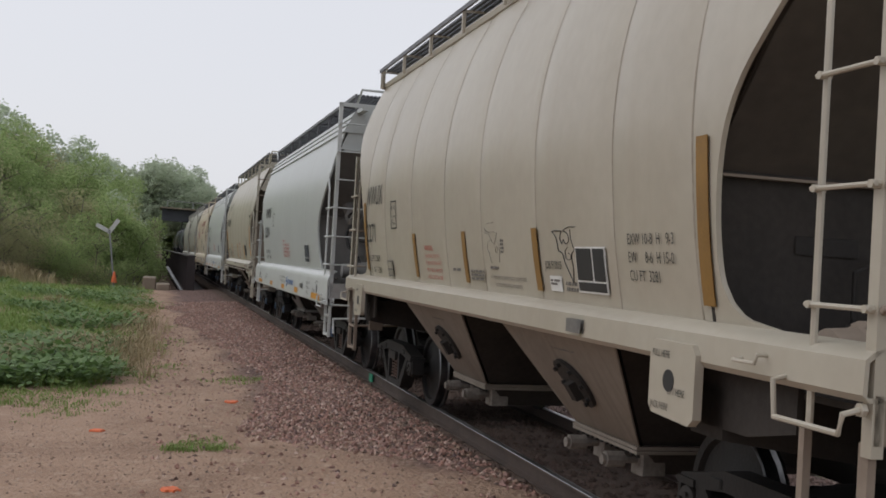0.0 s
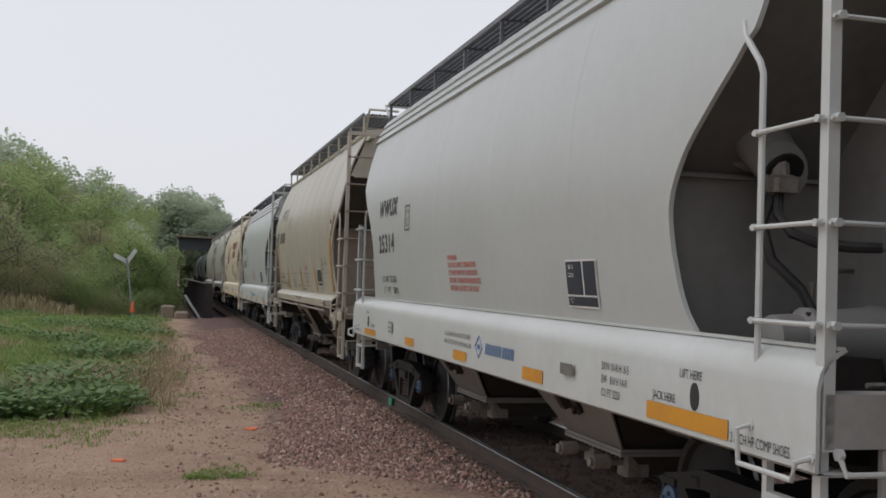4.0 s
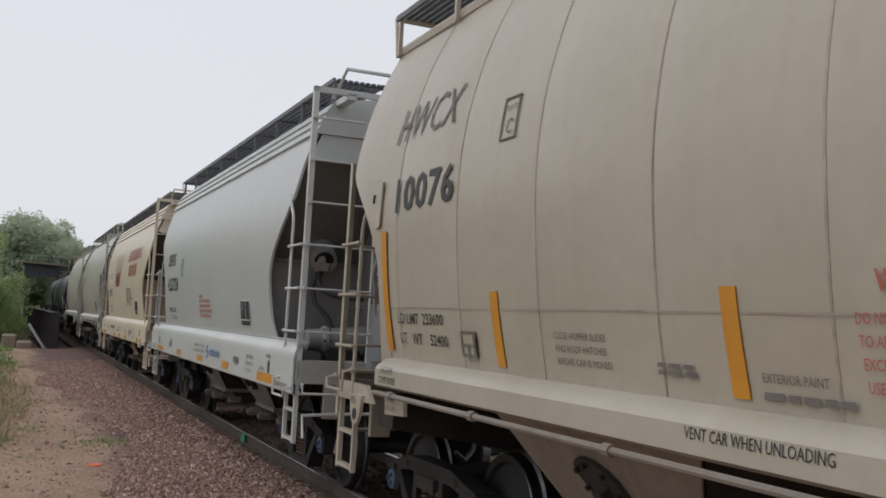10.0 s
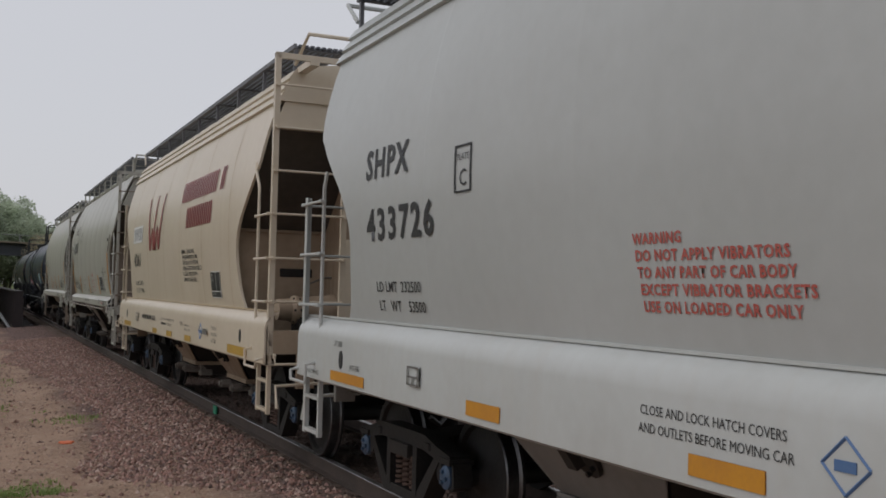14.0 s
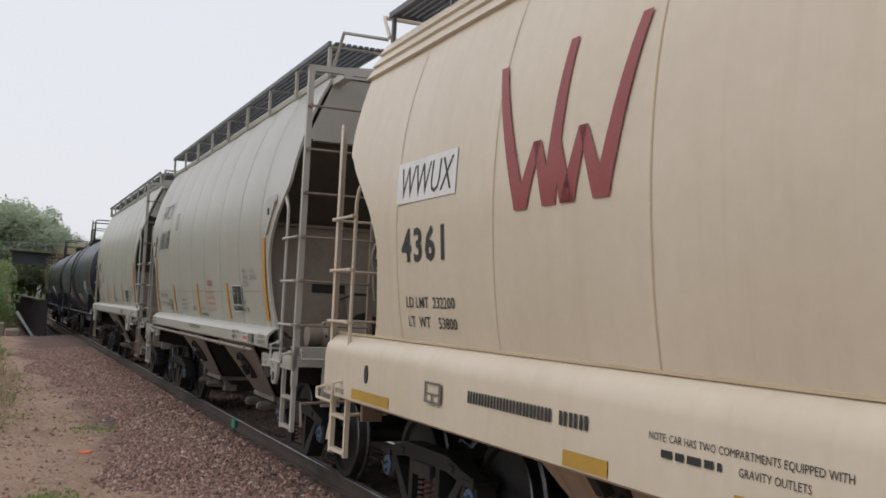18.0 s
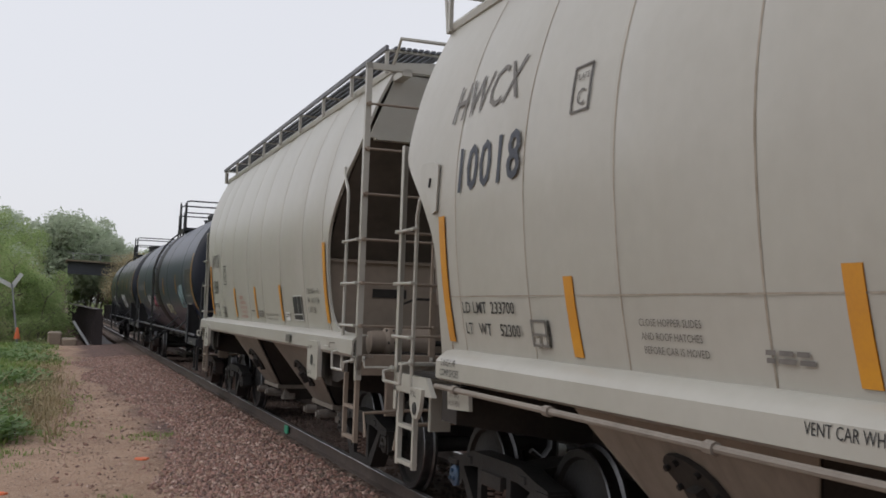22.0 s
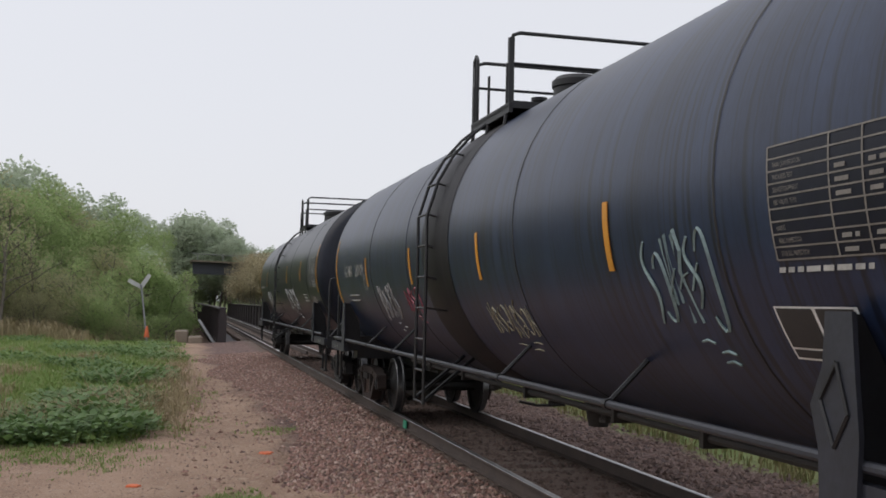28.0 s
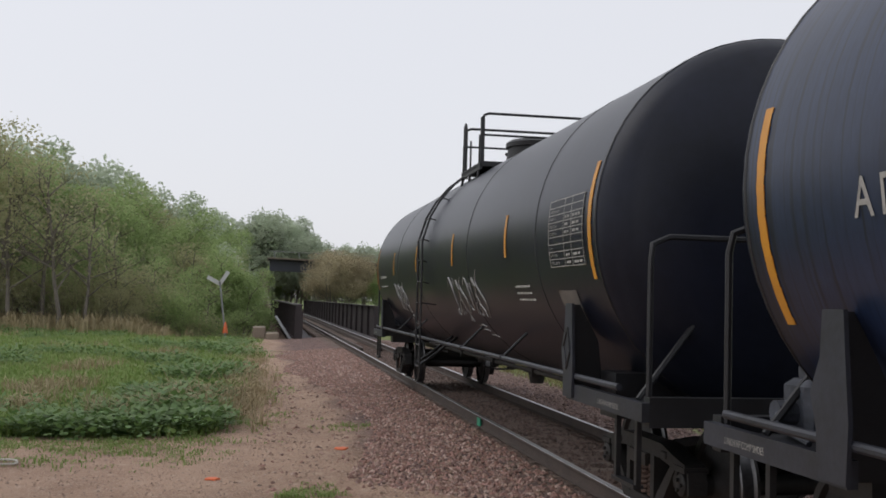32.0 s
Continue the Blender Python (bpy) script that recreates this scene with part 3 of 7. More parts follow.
for i in range(30):
    plant(3, -14 + i * 1.7 + rnd.uniform(-0.7, 0.7), 180 + rnd.uniform(-3, 3), rnd.uniform(0.8, 1.1), rnd.uniform(0, 360), 0.8)
for x, y, k in ((9.4, 150, 1.15), (11.2, 153, 1.2), (13.2, 152, 1.1), (15.2, 155, 1.15), (10.4, 156, 1.2), (12.6, 157, 1.2), (8.6, 152, 0.9), (17.4, 154, 1.0), (14.2, 158, 1.1)):
    plant(6, x, y, k, x * 40, 1.2)
plant(1, 17.5, 150, 0.8, 20)
for i in range(34):
    a = radians(-92 + i * 2.9)
    plant(7, 190 * math.cos(a) + rnd.uniform(-9, 9), 190 * math.sin(a) + 60 + rnd.uniform(-9, 9), rnd.uniform(0.55, 0.8), rnd.uniform(0, 360), 1.0)
plant(4, 26.5, 20.5, 0.62, 30)
plant(1, 46, 27, 0.5, 60)
plant(4, 40, 36, 0.5, 200)

STONES_FAR = islands("dull_brown_stones", [(0.10, 0.068, 0.058), (0.17, 0.115, 0.095), (0.25, 0.175, 0.15), (0.13, 0.095, 0.085)], 0.9)

# ---- the line: rails, ties, stones ----
def rail(lat):
    web, top = Solid(), Solid()
    sec = [(-0.066, -0.171), (-0.066, -0.160), (-0.012, -0.145), (-0.010, -0.045), (-0.035, -0.035), (-0.036, -0.010)]
    sec = sec + [(-a, b) for a, b in sec[::-1]]
    head = [(-0.036, -0.010), (-0.030, -0.002), (-0.012, 0.0), (0.012, 0.0), (0.030, -0.002), (0.036, -0.010)]
    ss = [-160, -80, -40, -20] + [-10 + 4 * i for i in range(60)] + [240, 260, 290]
    web.loft([[on_track(s, lat + a, b) for a, b in sec] for s in ss][::-1], False)
    top.loft([[on_track(s, lat + a, b) for a, b in head] for s in ss], False)
    r = solo("rail", web, RAIL_SIDE, "rust-brown steel rail with a polished head", "rail", "the running rails", "structure")
    part("rail_head", top, RAIL_TOP, r, "bright polished running surface")
    return r


rail(-0.7525)
rail(0.7525)
for a, s0, s1 in ((-0.38, 40, 160), (0.38, 40, 160)):
    g = Solid()
    g.loft([[on_track(s, a + u, z) for u, z in ((-0.05, -0.17), (-0.03, -0.03), (0.03, -0.03), (0.05, -0.17))] for s in [s0 + (s1 - s0) * i / 18 for i in range(19)]], False)
    solo("guard_rail", g, RAIL_SIDE, "rusty inner guard rail leading onto the bridge", "rail", "bridge guard rails", "structure")
track_bed = thing("track", "timber ties in pink ballast carrying two rails", "railway track", kind="structure")
tie_meshes = []
for k in range(5):
    s = Solid()
    w, e = 0.115, rnd.uniform(-0.05, 0.05)
    s.bevelled(-1.30 + e, 1.30 + e, -w, w, -0.36, -0.19, 0.012)
    s.bevelled(-0.88, -0.62, -0.10, 0.10, -0.19, -0.173, 0.003)
    s.bevelled(0.62, 0.88, -0.10, 0.10, -0.19, -0.173, 0.003)
    tie_meshes.append(s.mesh("tie", TIE))
for i in range(230):
    s = -6 + i * 0.51
    ob = new("tie", tie_meshes[i % 5])
    ob.parent = track_bed
    p = on_track(s, rnd.uniform(-0.04, 0.04))
    ob.matrix_basis = pose(p.x, p.y, rnd.uniform(-0.012, 0.004), 0, 0, math.degrees(BEND * s) + rnd.uniform(-1.2, 1.2))


def stones(count, s0, s1, l0, l1, size, seed, power=1.0):
    """Broken ballast: lopsided eight-sided lumps."""
    r = random.Random(seed)
    s = Solid()
    shape = [(1, 0, 0), (0, 1, 0), (-1, 0, 0), (0, -1, 0), (0.15, 0.1, 1), (0, 0, -1)]
    fs = [(0, 1, 4), (1, 2, 4), (2, 3, 4), (3, 0, 4), (1, 0, 5), (2, 1, 5), (3, 2, 5), (0, 3, 5)]
    for _ in range(count):
        u = s0 + (s1 - s0) * r.random() ** power
        lat = r.uniform(l0, l1)
        edge = -3.35 + 0.9 * noise.noise(Vector((u * 0.35, lat * 0.2, 3))) + min(max(0.0, 12.5 - u) * 0.45, 2.0) + min(0.6, max(0.0, 38 - u) * 0.04)
        if lat < edge and r.random() > (0.04 if size > 0.02 else 0.5):
            continue
        if 0.66 < abs(lat) < 0.84:
            continue
        off = (u + 6) / 0.51
        if abs(lat) < 1.32 and abs(off - round(off)) < 0.24 and r.random() < (0.62 if u < 17 else 0.3):
            continue
        p = on_track(u, lat)
        k = size * r.uniform(0.55, 1.25)
        z = ground_z(p.x, p.y) + k * r.uniform(-0.15, 0.35) if abs(lat) > 1.3 else -0.190 + k * r.uniform(-0.35, 0.35)
        a = r.uniform(0, 6.283)
        ca, sa = math.cos(a), math.sin(a)
        kx, ky, kz = k * r.uniform(0.7, 1.3), k * r.uniform(0.6, 1.0), k * r.uniform(0.5, 0.9)
        j = [r.uniform(-0.25, 0.25) for _ in range(12)]
        v = []
        for i, (x, y, h) in enumerate(shape):
            x, y = (x + j[i]) * kx, (y + j[i + 6]) * ky
            v.append((p.x + x * ca - y * sa, p.y + x * sa + y * ca, z + h * kz))
        s.add(v, fs)
    return s


solo("ballast_stones", stones(62000, 5.0, 42.0, -4.3, -0.9, 0.033, 31, 1.25), STONES, "loose pink and grey crushed ballast stones", "gravel", kind="stuff", smooth=False)
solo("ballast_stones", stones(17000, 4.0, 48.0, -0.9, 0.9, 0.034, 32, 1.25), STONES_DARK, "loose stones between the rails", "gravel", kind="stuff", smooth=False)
solo("ballast_stones", stones(9000, 8.0, 50.0, 0.9, 3.6, 0.045, 33, 1.2), STONES_FAR, "loose stones on the far shoulder", "gravel", kind="stuff", smooth=False)
solo("path_pebbles", stones(30000, 6.0, 30.0, -7.4, -1.6, 0.014, 34), PEBBLES, "scattered pebbles on the dirt path", "gravel", kind="stuff", smooth=False)


# ---- grass, weeds, straw ----
def blades(spots, height, width, seed, per=9, flop=0.5):
    """Tufts of bent blades."""
    r = random.Random(seed)
    s = Solid()
    for x, y, k in spots:
        z = ground_z(x, y) - 0.02
        for _ in range(per):
            a = r.uniform(0, 6.283)
            h = height * k * r.uniform(0.5, 1.2)
            o = Vector((x + r.gauss(0, 0.10) * k, y + r.gauss(0, 0.10) * k, z))
            d = Vector((math.cos(a), math.sin(a), 0))
            w = Vector((-d.y, d.x, 0)) * width * k * r.uniform(0.6, 1.3)
            m = o + d * h * 0.25 * flop + Vector((0, 0, h * 0.62))
            t = o + d * h * 0.85 * flop + Vector((0, 0, h * (1 - 0.25 * flop)))
            s.add([o - w, o + w, m + w * 0.8, m - w * 0.8, t], [(0, 1, 2, 3), (3, 2, 4)])
    return s


def leafy(spots, height, size, seed, per=26):
    """Broad-leaved weeds."""
    r = random.Random(seed)
    s = Solid()
    for x, y, k in spots:
        z = ground_z(x, y)
        for _ in range(per):
            a = r.uniform(0, 6.283)
            q = r.random() ** 0.6 * 0.42 * k
            p = Vector((x + math.cos(a) * q, y + math.sin(a) * q, z + height * k * r.uniform(0.15, 1.0) * (1.15 - q)))
            d = Vector((math.cos(a + r.uniform(-0.7, 0.7)), math.sin(a + r.uniform(-0.7, 0.7)), r.uniform(-0.3, 0.7))).normalized()
            w = d.cross(Vector((0, 0, 1))).normalized()
            l = size * r.uniform(0.6, 1.4) * k
            s.add([p, p + d * l * 0.5 + w * l * 0.32, p + d * l, p + d * l * 0.5 - w * l * 0.32], [(0, 1, 2, 3)])
    return s


def in_turf(x, y):
    e = -4.95 + 0.8 * noise.noise(Vector((x * 0.4, y * 0.25, 8)))
    return lat_of(x, y) < e + max(0, (y - 20) * 0.025) and y > 16.0 + 0.9 * noise.noise(Vector((x * 0.5, 2, 5))) + max(0, -x - 3) * 0.02


r = random.Random(77)
turf, tall, straw, dark = [], [], [], []
for _ in range(26000):
    y = 16.5 + 54 * r.random() ** 1.7
    x = r.uniform(-0.60 * y - 3, 1.5)
    if in_turf(x, y) and (y > 19 or r.random() < 0.35 + 0.16 * (y - 15)):
        g = noise.noise(Vector((x * 0.33, y * 0.22, 1)))
        k = r.uniform(0.7, 1.3)
        if g > 0.16 and r.random() < 0.55:
            dark.append((x, y, k))
        elif g < -0.38 and r.random() < 0.5:
            straw.append((x, y, k))
        else:
            turf.append((x, y, k))
solo("grass", blades(turf[:16000], 0.20, 0.013, 1, 8), GRASS, "fresh green rough grass", "grass", kind="stuff", smooth=False)
solo("dry_grass", blades(straw[:1200] + [(-1.25 + r.gauss(0, 0.5), 21.9 + r.gauss(0, 0.9), 1.25) for _ in range(70)] + [(-0.25 + r.gauss(0, 0.35), 27.5 + r.gauss(0, 3.5), 0.9) for _ in range(150)], 0.36, 0.010, 2, 9, 0.8), STRAW, "dry pale straw standing among the grass", "grass", kind="stuff", smooth=False)
solo("weeds", leafy(dark[:2600], 0.30, 0.12, 3), WEED, "dark green broad-leaved weeds", "weeds", kind="stuff", smooth=False)
# the thick clump of weeds at the turf's corner
clump = []
for cx, cy, sx, sy, n, k in ((-3.45, 18.5, 0.32, 0.25, 9, 0.7), (-2.75, 17.9, 0.22, 0.15, 4, 0.5), (-2.25, 18.6, 0.22, 0.22, 7, 0.85), (-1.55, 18.9, 0.28, 0.28, 12, 1.15), (-1.05, 18.6, 0.2, 0.25, 8, 0.8), (-2.9, 19.7, 0.4, 0.35, 7, 0.75), (-4.6, 19.2, 0.35, 0.3, 7, 0.8), (-1.9, 20.3, 0.35, 0.4, 8, 0.9), (-0.95, 20.6, 0.25, 0.4, 7, 0.7)):
    clump += [(cx + r.gauss(0, sx), cy + r.gauss(0, sy), k * r.uniform(0.55, 1.35)) for _ in range(n)]
solo("weed_clump", leafy(clump, 0.40, 0.135, 4, 34), WEED, "thick uneven clump of dark broad-leaved weeds at the path's edge", "weeds", kind="stuff", smooth=False)
fallen = [(cx + r.gauss(0, sx), cy + r.gauss(0, sy), r.uniform(0.7, 1.3)) for cx, cy, sx, sy, n in ((-2.0, 19.6, 0.25, 0.3, 26), (-2.6, 18.9, 0.3, 0.25, 14), (-1.3, 19.9, 0.3, 0.5, 34), (-3.6, 20.6, 0.6, 0.5, 24), (-1.9, 17.9, 0.5, 0.15, 12)) for _ in range(n)]
solo("fallen_straw", blades(fallen, 0.48, 0.008, 21, 8, 1.15), STRAW, "bent dry straw lying over the weeds", "grass", kind="stuff", smooth=False)
solo("straw_edge", blades([(r.uniform(-32, -2.5), 62 + r.gauss(0, 2.2), r.uniform(0.8, 1.6)) for _ in range(2200)], 0.75, 0.022, 6, 8, 0.45), STRAW, "tall dead grass along the wood's edge", "grass", kind="stuff", smooth=False)
solo("far_verge_grass", blades([(on_track(s := r.uniform(9, 60), r.uniform(3.4, 9.0)).x, s, r.uniform(0.7, 1.3)) for _ in range(3800)], 0.24, 0.014, 7, 7), islands("yellowing_verge_blades", [(0.17, 0.17, 0.06), (0.25, 0.22, 0.10), (0.13, 0.15, 0.05), (0.31, 0.26, 0.14)], 0.8, 0.2), "yellowing grass beyond the far shoulder", "grass", kind="stuff", smooth=False)
low = [(x + r.gauss(0, 0.25), y + r.gauss(0, 0.35), r.uniform(0.5, 0.9)) for x, y, n in ((-1.98, 16.2, 60), (-1.02, 16.0, 40), (-0.1, 18.4, 26), (0.28, 19.5, 14), (1.48, 17.6, 26), (-3.7, 15.5, 50), (-0.83, 14.3, 24)) for _ in range(n)]
for cx, cy, sx, sy, n in ((-3.4, 15.4, 0.9, 0.5, 110), (-1.9, 15.1, 0.5, 0.35, 60), (-2.9, 14.0, 0.6, 0.25, 50), (-0.7, 17.0, 0.4, 0.5, 40), (0.2, 22.5, 0.25, 1.2, 30), (-5.5, 15.6, 1.0, 0.6, 90)):
    low += [(cx + r.gauss(0, sx), cy + r.gauss(0, sy), r.uniform(0.45, 0.95)) for _ in range(n)]
for _ in range(5200):
    y = 11.5 + 40 * r.random() ** 2.2
    p = on_track(y, r.uniform(-9.5, -3.4))
    if noise.noise(Vector((p.x * 0.55, y * 0.42, 4))) > 0.20 + 0.03 * max(0, 14 - y):
        low.append((p.x, y, r.uniform(0.35, 0.8)))
edge = []
for _ in range(900):
    y = 18.5 + 26 * r.random() ** 1.4
    edge.append((on_track(y, -4.75 + 0.5 * noise.noise(Vector((2.0, y * 0.3, 3))) + r.gauss(0, 0.28)).x, y, r.uniform(0.4, 1.0)))
solo("verge_straw", blades(edge, 0.26, 0.009, 12, 9, 1.1), STRAW, "flattened dry straw along the turf's edge", "grass", kind="stuff", smooth=False)
solo("short_grass", blades(low, 0.12, 0.010, 9, 10, 0.8), GRASS, "short trampled grass on the dirt", "grass", kind="stuff", smooth=False)

# ---- bridge over the creek, and the road bridge behind it ----
def plate_girder(name, lat, s0, s1, top, label):
    g = thing(name, label, "bridge girder", "rail bridge girders", "structure")
    ss = [s0 + (s1 - s0) * i / 12 for i in range(13)]
    part("web", Solid().loft([[on_track(s, lat + a, z) for a, z in ((-0.02, -1.0), (-0.02, top), (0.02, top), (0.02, -1.0))] for s in ss], True, True), GIRDER, g)
    part("top_flange", Solid().loft([[on_track(s, lat + a, z) for a, z in ((-0.2, top), (-0.2, top + 0.05), (0.2, top + 0.05), (0.2, top))] for s in ss], True, True), GIRDER, g)
    for i in range(25):
        s = s0 + (s1 - s0) * i / 24
        a, b = on_track(s - 0.03, lat - 0.16), on_track(s + 0.03, lat + 0.16)
        part("stiffener", Solid().box(min(a.x, b.x), max(a.x, b.x), a.y, b.y, -1.0, top), GIRDER, g)
    return g


near_girder = plate_girder("bridge_girder", -2.32, 53.4, 150, 1.42, "dark rust-stained plate girder of the rail bridge")
plate_girder("bridge_girder", 2.63, 62, 158, 1.40, "dark plate girder on the bridge's far side")
p0 = on_track(53.3, -2.32)
part("end_brace", Solid().tube([(p0.x - 1.13, p0.y + 1.5, 0.82), (p0.x - 0.32, p0.y + 0.8, -0.40)], 0.07, 6), POLE, near_girder, "pale diagonal brace")
part("end_plate", Solid().box(p0.x - 0.2, p0.x + 0.2, p0.y - 0.03, p0.y + 0.03, -0.6, 1.15), GIRDER, near_girder)
deck = Solid().loft([[on_track(s, a, z) for a, z in ((-2.4, -0.75), (-2.4, -0.40), (2.4, -0.40), (2.4, -0.75))] for s in [54 + 10.0 * i for i in range(11)]], True, True)
solo("bridge_deck", deck, GIRDER, "dark timber and steel deck of the rail bridge", "bridge deck", kind="structure")
ab = Solid().bevelled(-0.30, 0.36, 54.0, 55.6, -2.2, 0.28, 0.06).bevelled(0.36, 1.05, 53.6, 55.2, -2.2, 0.0, 0.06)
solo("bridge_abutment", ab, CONCRETE, "weathered tan concrete abutment wing", "abutment", kind="structure")
for s in (54.5, 155.5):
    p = on_track(s)
    solo("bridge_abutment", Solid().bevelled(p.x - 3.2, p.x + 3.2, p.y - 0.8, p.y + 0.8, -3.8, -0.75, 0.08), CONCRETE, "concrete abutment under the deck", "abutment", kind="structure")
road = thing("road_bridge", "dark blue-grey steel road bridge across the line", "road bridge", kind="structure")
part("girder", Solid().plate([(1.3, 5.75), (1.3, 7.35), (1.15, 7.35), (1.15, 7.6), (47, 6.6), (47, 6.4), (46.8, 6.4), (46.8, 5.0)], 1, 160, 160.5), GIRDER_FAR, road)
part("deck", Solid().plate([(1.0, 7.6), (1.0, 7.8), (47, 6.8), (47, 6.6)], 1, 159, 171), CONCRETE, road)
for i in range(12):
    x = 2.0 + i * 3.7
    zt = 7.82 - x * 0.022
    part("railing_post", Solid().box(x - 0.06, x + 0.06, 159.2, 159.3, zt, zt + 1.0), POLE, road)
part("railing", Solid().tube([(1.2, 159.25, 8.75), (47, 159.25, 7.75)], 0.05, 6), POLE, road)
for x in (0.6, 28):
    part("pier", Solid().bevelled(x - 0.7, x + 0.7, 159.5, 165, -3, 5.6, 0.1), CONCRETE, road)

# ---- pole with two blades, seen from behind ----
sign = thing("crossing_sign", "leaning grey pole with two bare metal sign blades", "sign post")
bx, by = -1.62, 63.6
part("pole", Solid().tube([(bx, by, ground_z(bx, by) - 0.2), (bx - 0.76, by, 2.66)], [0.06, 0.05], 10), POLE, sign)
for a, b in (((-0.70, 2.50), (-1.50, 2.92)), ((-0.78, 2.48), (-0.28, 3.27))):
    u = Vector((b[0] - a[0], 0, b[1] - a[1])).normalized()
    w = Vector((-u.z, 0, u.x)) * 0.12
    A, B = Vector((bx + a[0], by, a[1])), Vector((bx + b[0], by, b[1]))
    s = Solid()
    s.loft([[A - w + Vector((0, d, 0)), A + w + Vector((0, d, 0)), B + w + Vector((0, d, 0)), B - w + Vector((0, d, 0))] for d in (-0.012, 0.012)], True, True)
    part("blade", s, SIGN_BACK, sign, "flat aluminium blade")
cone = Solid().loft([[(bx - 0.30 + q * math.cos(i * 0.5236), by - 1.5 + q * math.sin(i * 0.5236), z) for i in range(12)] for q, z in ((0.17, -0.36), (0.05, 0.25), (0.03, 0.27))], True, True)
solo("marker_cone", cone, ORANGE, "small orange marker cone at the pole's foot", "traffic cone")

# ---- marks and litter on the ground ----
def splash(x, y, rx, ry, seed, mat, label):
    q = random.Random(seed)
    s = Solid()
    ring0 = [(x + rx * q.uniform(0.6, 1.1) * math.cos(i * 0.45), y + ry * q.uniform(0.6, 1.1) * math.sin(i * 0.45)) for i in range(14)]
    zc = ground_z(x, y)
    s.loft([[(a, b, zc + 0.004) for a, b in ring0], [(x + (a - x) * 0.9, y + (b - y) * 0.9, zc + 0.022) for a, b in ring0]], True, True)
    solo("paint_mark", s, mat, label, "paint mark")


splash(1.223, 14.89, 0.12, 0.14, 1, ORANGE, "orange sprayed marker spot on the stones")
splash(-0.483, 12.79, 0.09, 0.10, 2, ORANGE, "small orange sprayed spot on the dirt")
splash(0.299, 9.62, 0.10, 0.11, 3, ORANGE, "bright orange sprayed spot on the dirt")
gp = on_track(16.44, -0.80)
solo("paint_mark", Solid().bevelled(gp.x - 0.012, gp.x + 0.012, gp.y - 0.11, gp.y + 0.11, -0.15, -0.03, 0.004), GREEN_MARK, "green paint mark on the rail's web", "paint mark")
hoop_pts = [(-3.72 + 0.80 * math.cos(i * 0.2618), 13.85 + 0.30 * math.sin(i * 0.2618), -0.33 + 0.01 * math.sin(i)) for i in range(25)]
solo("cable_loop", Solid().tube(hoop_pts, 0.016, 6), CABLE, "loop of pale cable lying on the dirt", "cable")
st = Solid()
q = random.Random(5)
for k in range(9):
    x, y = -1.05 + q.gauss(0, 0.4), 22.0 + q.gauss(0, 0.5)
    a = q.uniform(-0.5, 0.9)
    st.tube([(x, y, -0.3), (x + 0.5 * math.sin(a), y + 0.1, 0.15), (x + 0.95 * math.sin(a), y + 0.1, 0.42)], [0.008, 0.006, 0.004], 4)
solo("dead_stalks", st, STRAW, "dead bent stalks in the grass", "stalks", kind="stuff")

# ---- far side: low buildings and a fence seen through the gaps ----
for x, y, w, d, h, mat in ((150, 95, 22, 10, 4.5, WALL_PALE), (185, 108, 16, 10, 5, WALL_BRICK), (118, 62, 14, 9, 4, WALL_BRICK)):
    hs = thing("far_building", "low distant building with a grey roof", "building", "far buildings")
    part("wall", Solid().box(x - w / 2, x + w / 2, y - d / 2, y + d / 2, -0.5, h), mat, hs)
    part("roof", Solid().plate([(x - w / 2 - 0.4, h), (x + w / 2 + 0.4, h), (x, h + 2.2)], 1, y - d / 2 - 0.4, y + d / 2 + 0.4), ROOF_FAR, hs)

# ---- railway cars ----
MESHES = {}


def shared(name, key, make, parent, label="", at=None):
    """A part that takes its mesh from others of the same make."""
    if key not in MESHES:
        MESHES[key] = make()
    ob = new(name, MESHES[key])
    ob.parent = parent
    if at is not None:
        ob.matrix_basis = at
    if label:
        ob["label"] = label
    return ob


def joined(name, pieces, angle=35):
    """One mesh of several materials."""
    me = bpy.data.meshes.new(name)
    v, f, idx = [], [], []
    for i, (s, m) in enumerate(pieces):
        k = len(v)
        v += s.v
        f += [tuple(a + k for a in q) for q in s.f]
        idx += [i] * len(s.f)
        me.materials.append(m)
    me.from_pydata(v, [], f)
    me.polygons.foreach_set("material_index", idx)
    me.shade_smooth()
    me.set_sharp_from_angle(angle=radians(angle))
    me.update()
    return me


def ring(r, x, n=28):
    return [(x, r * math.cos(2 * math.pi * i / n), r * math.sin(2 * math.pi * i / n)) for i in range(n)]


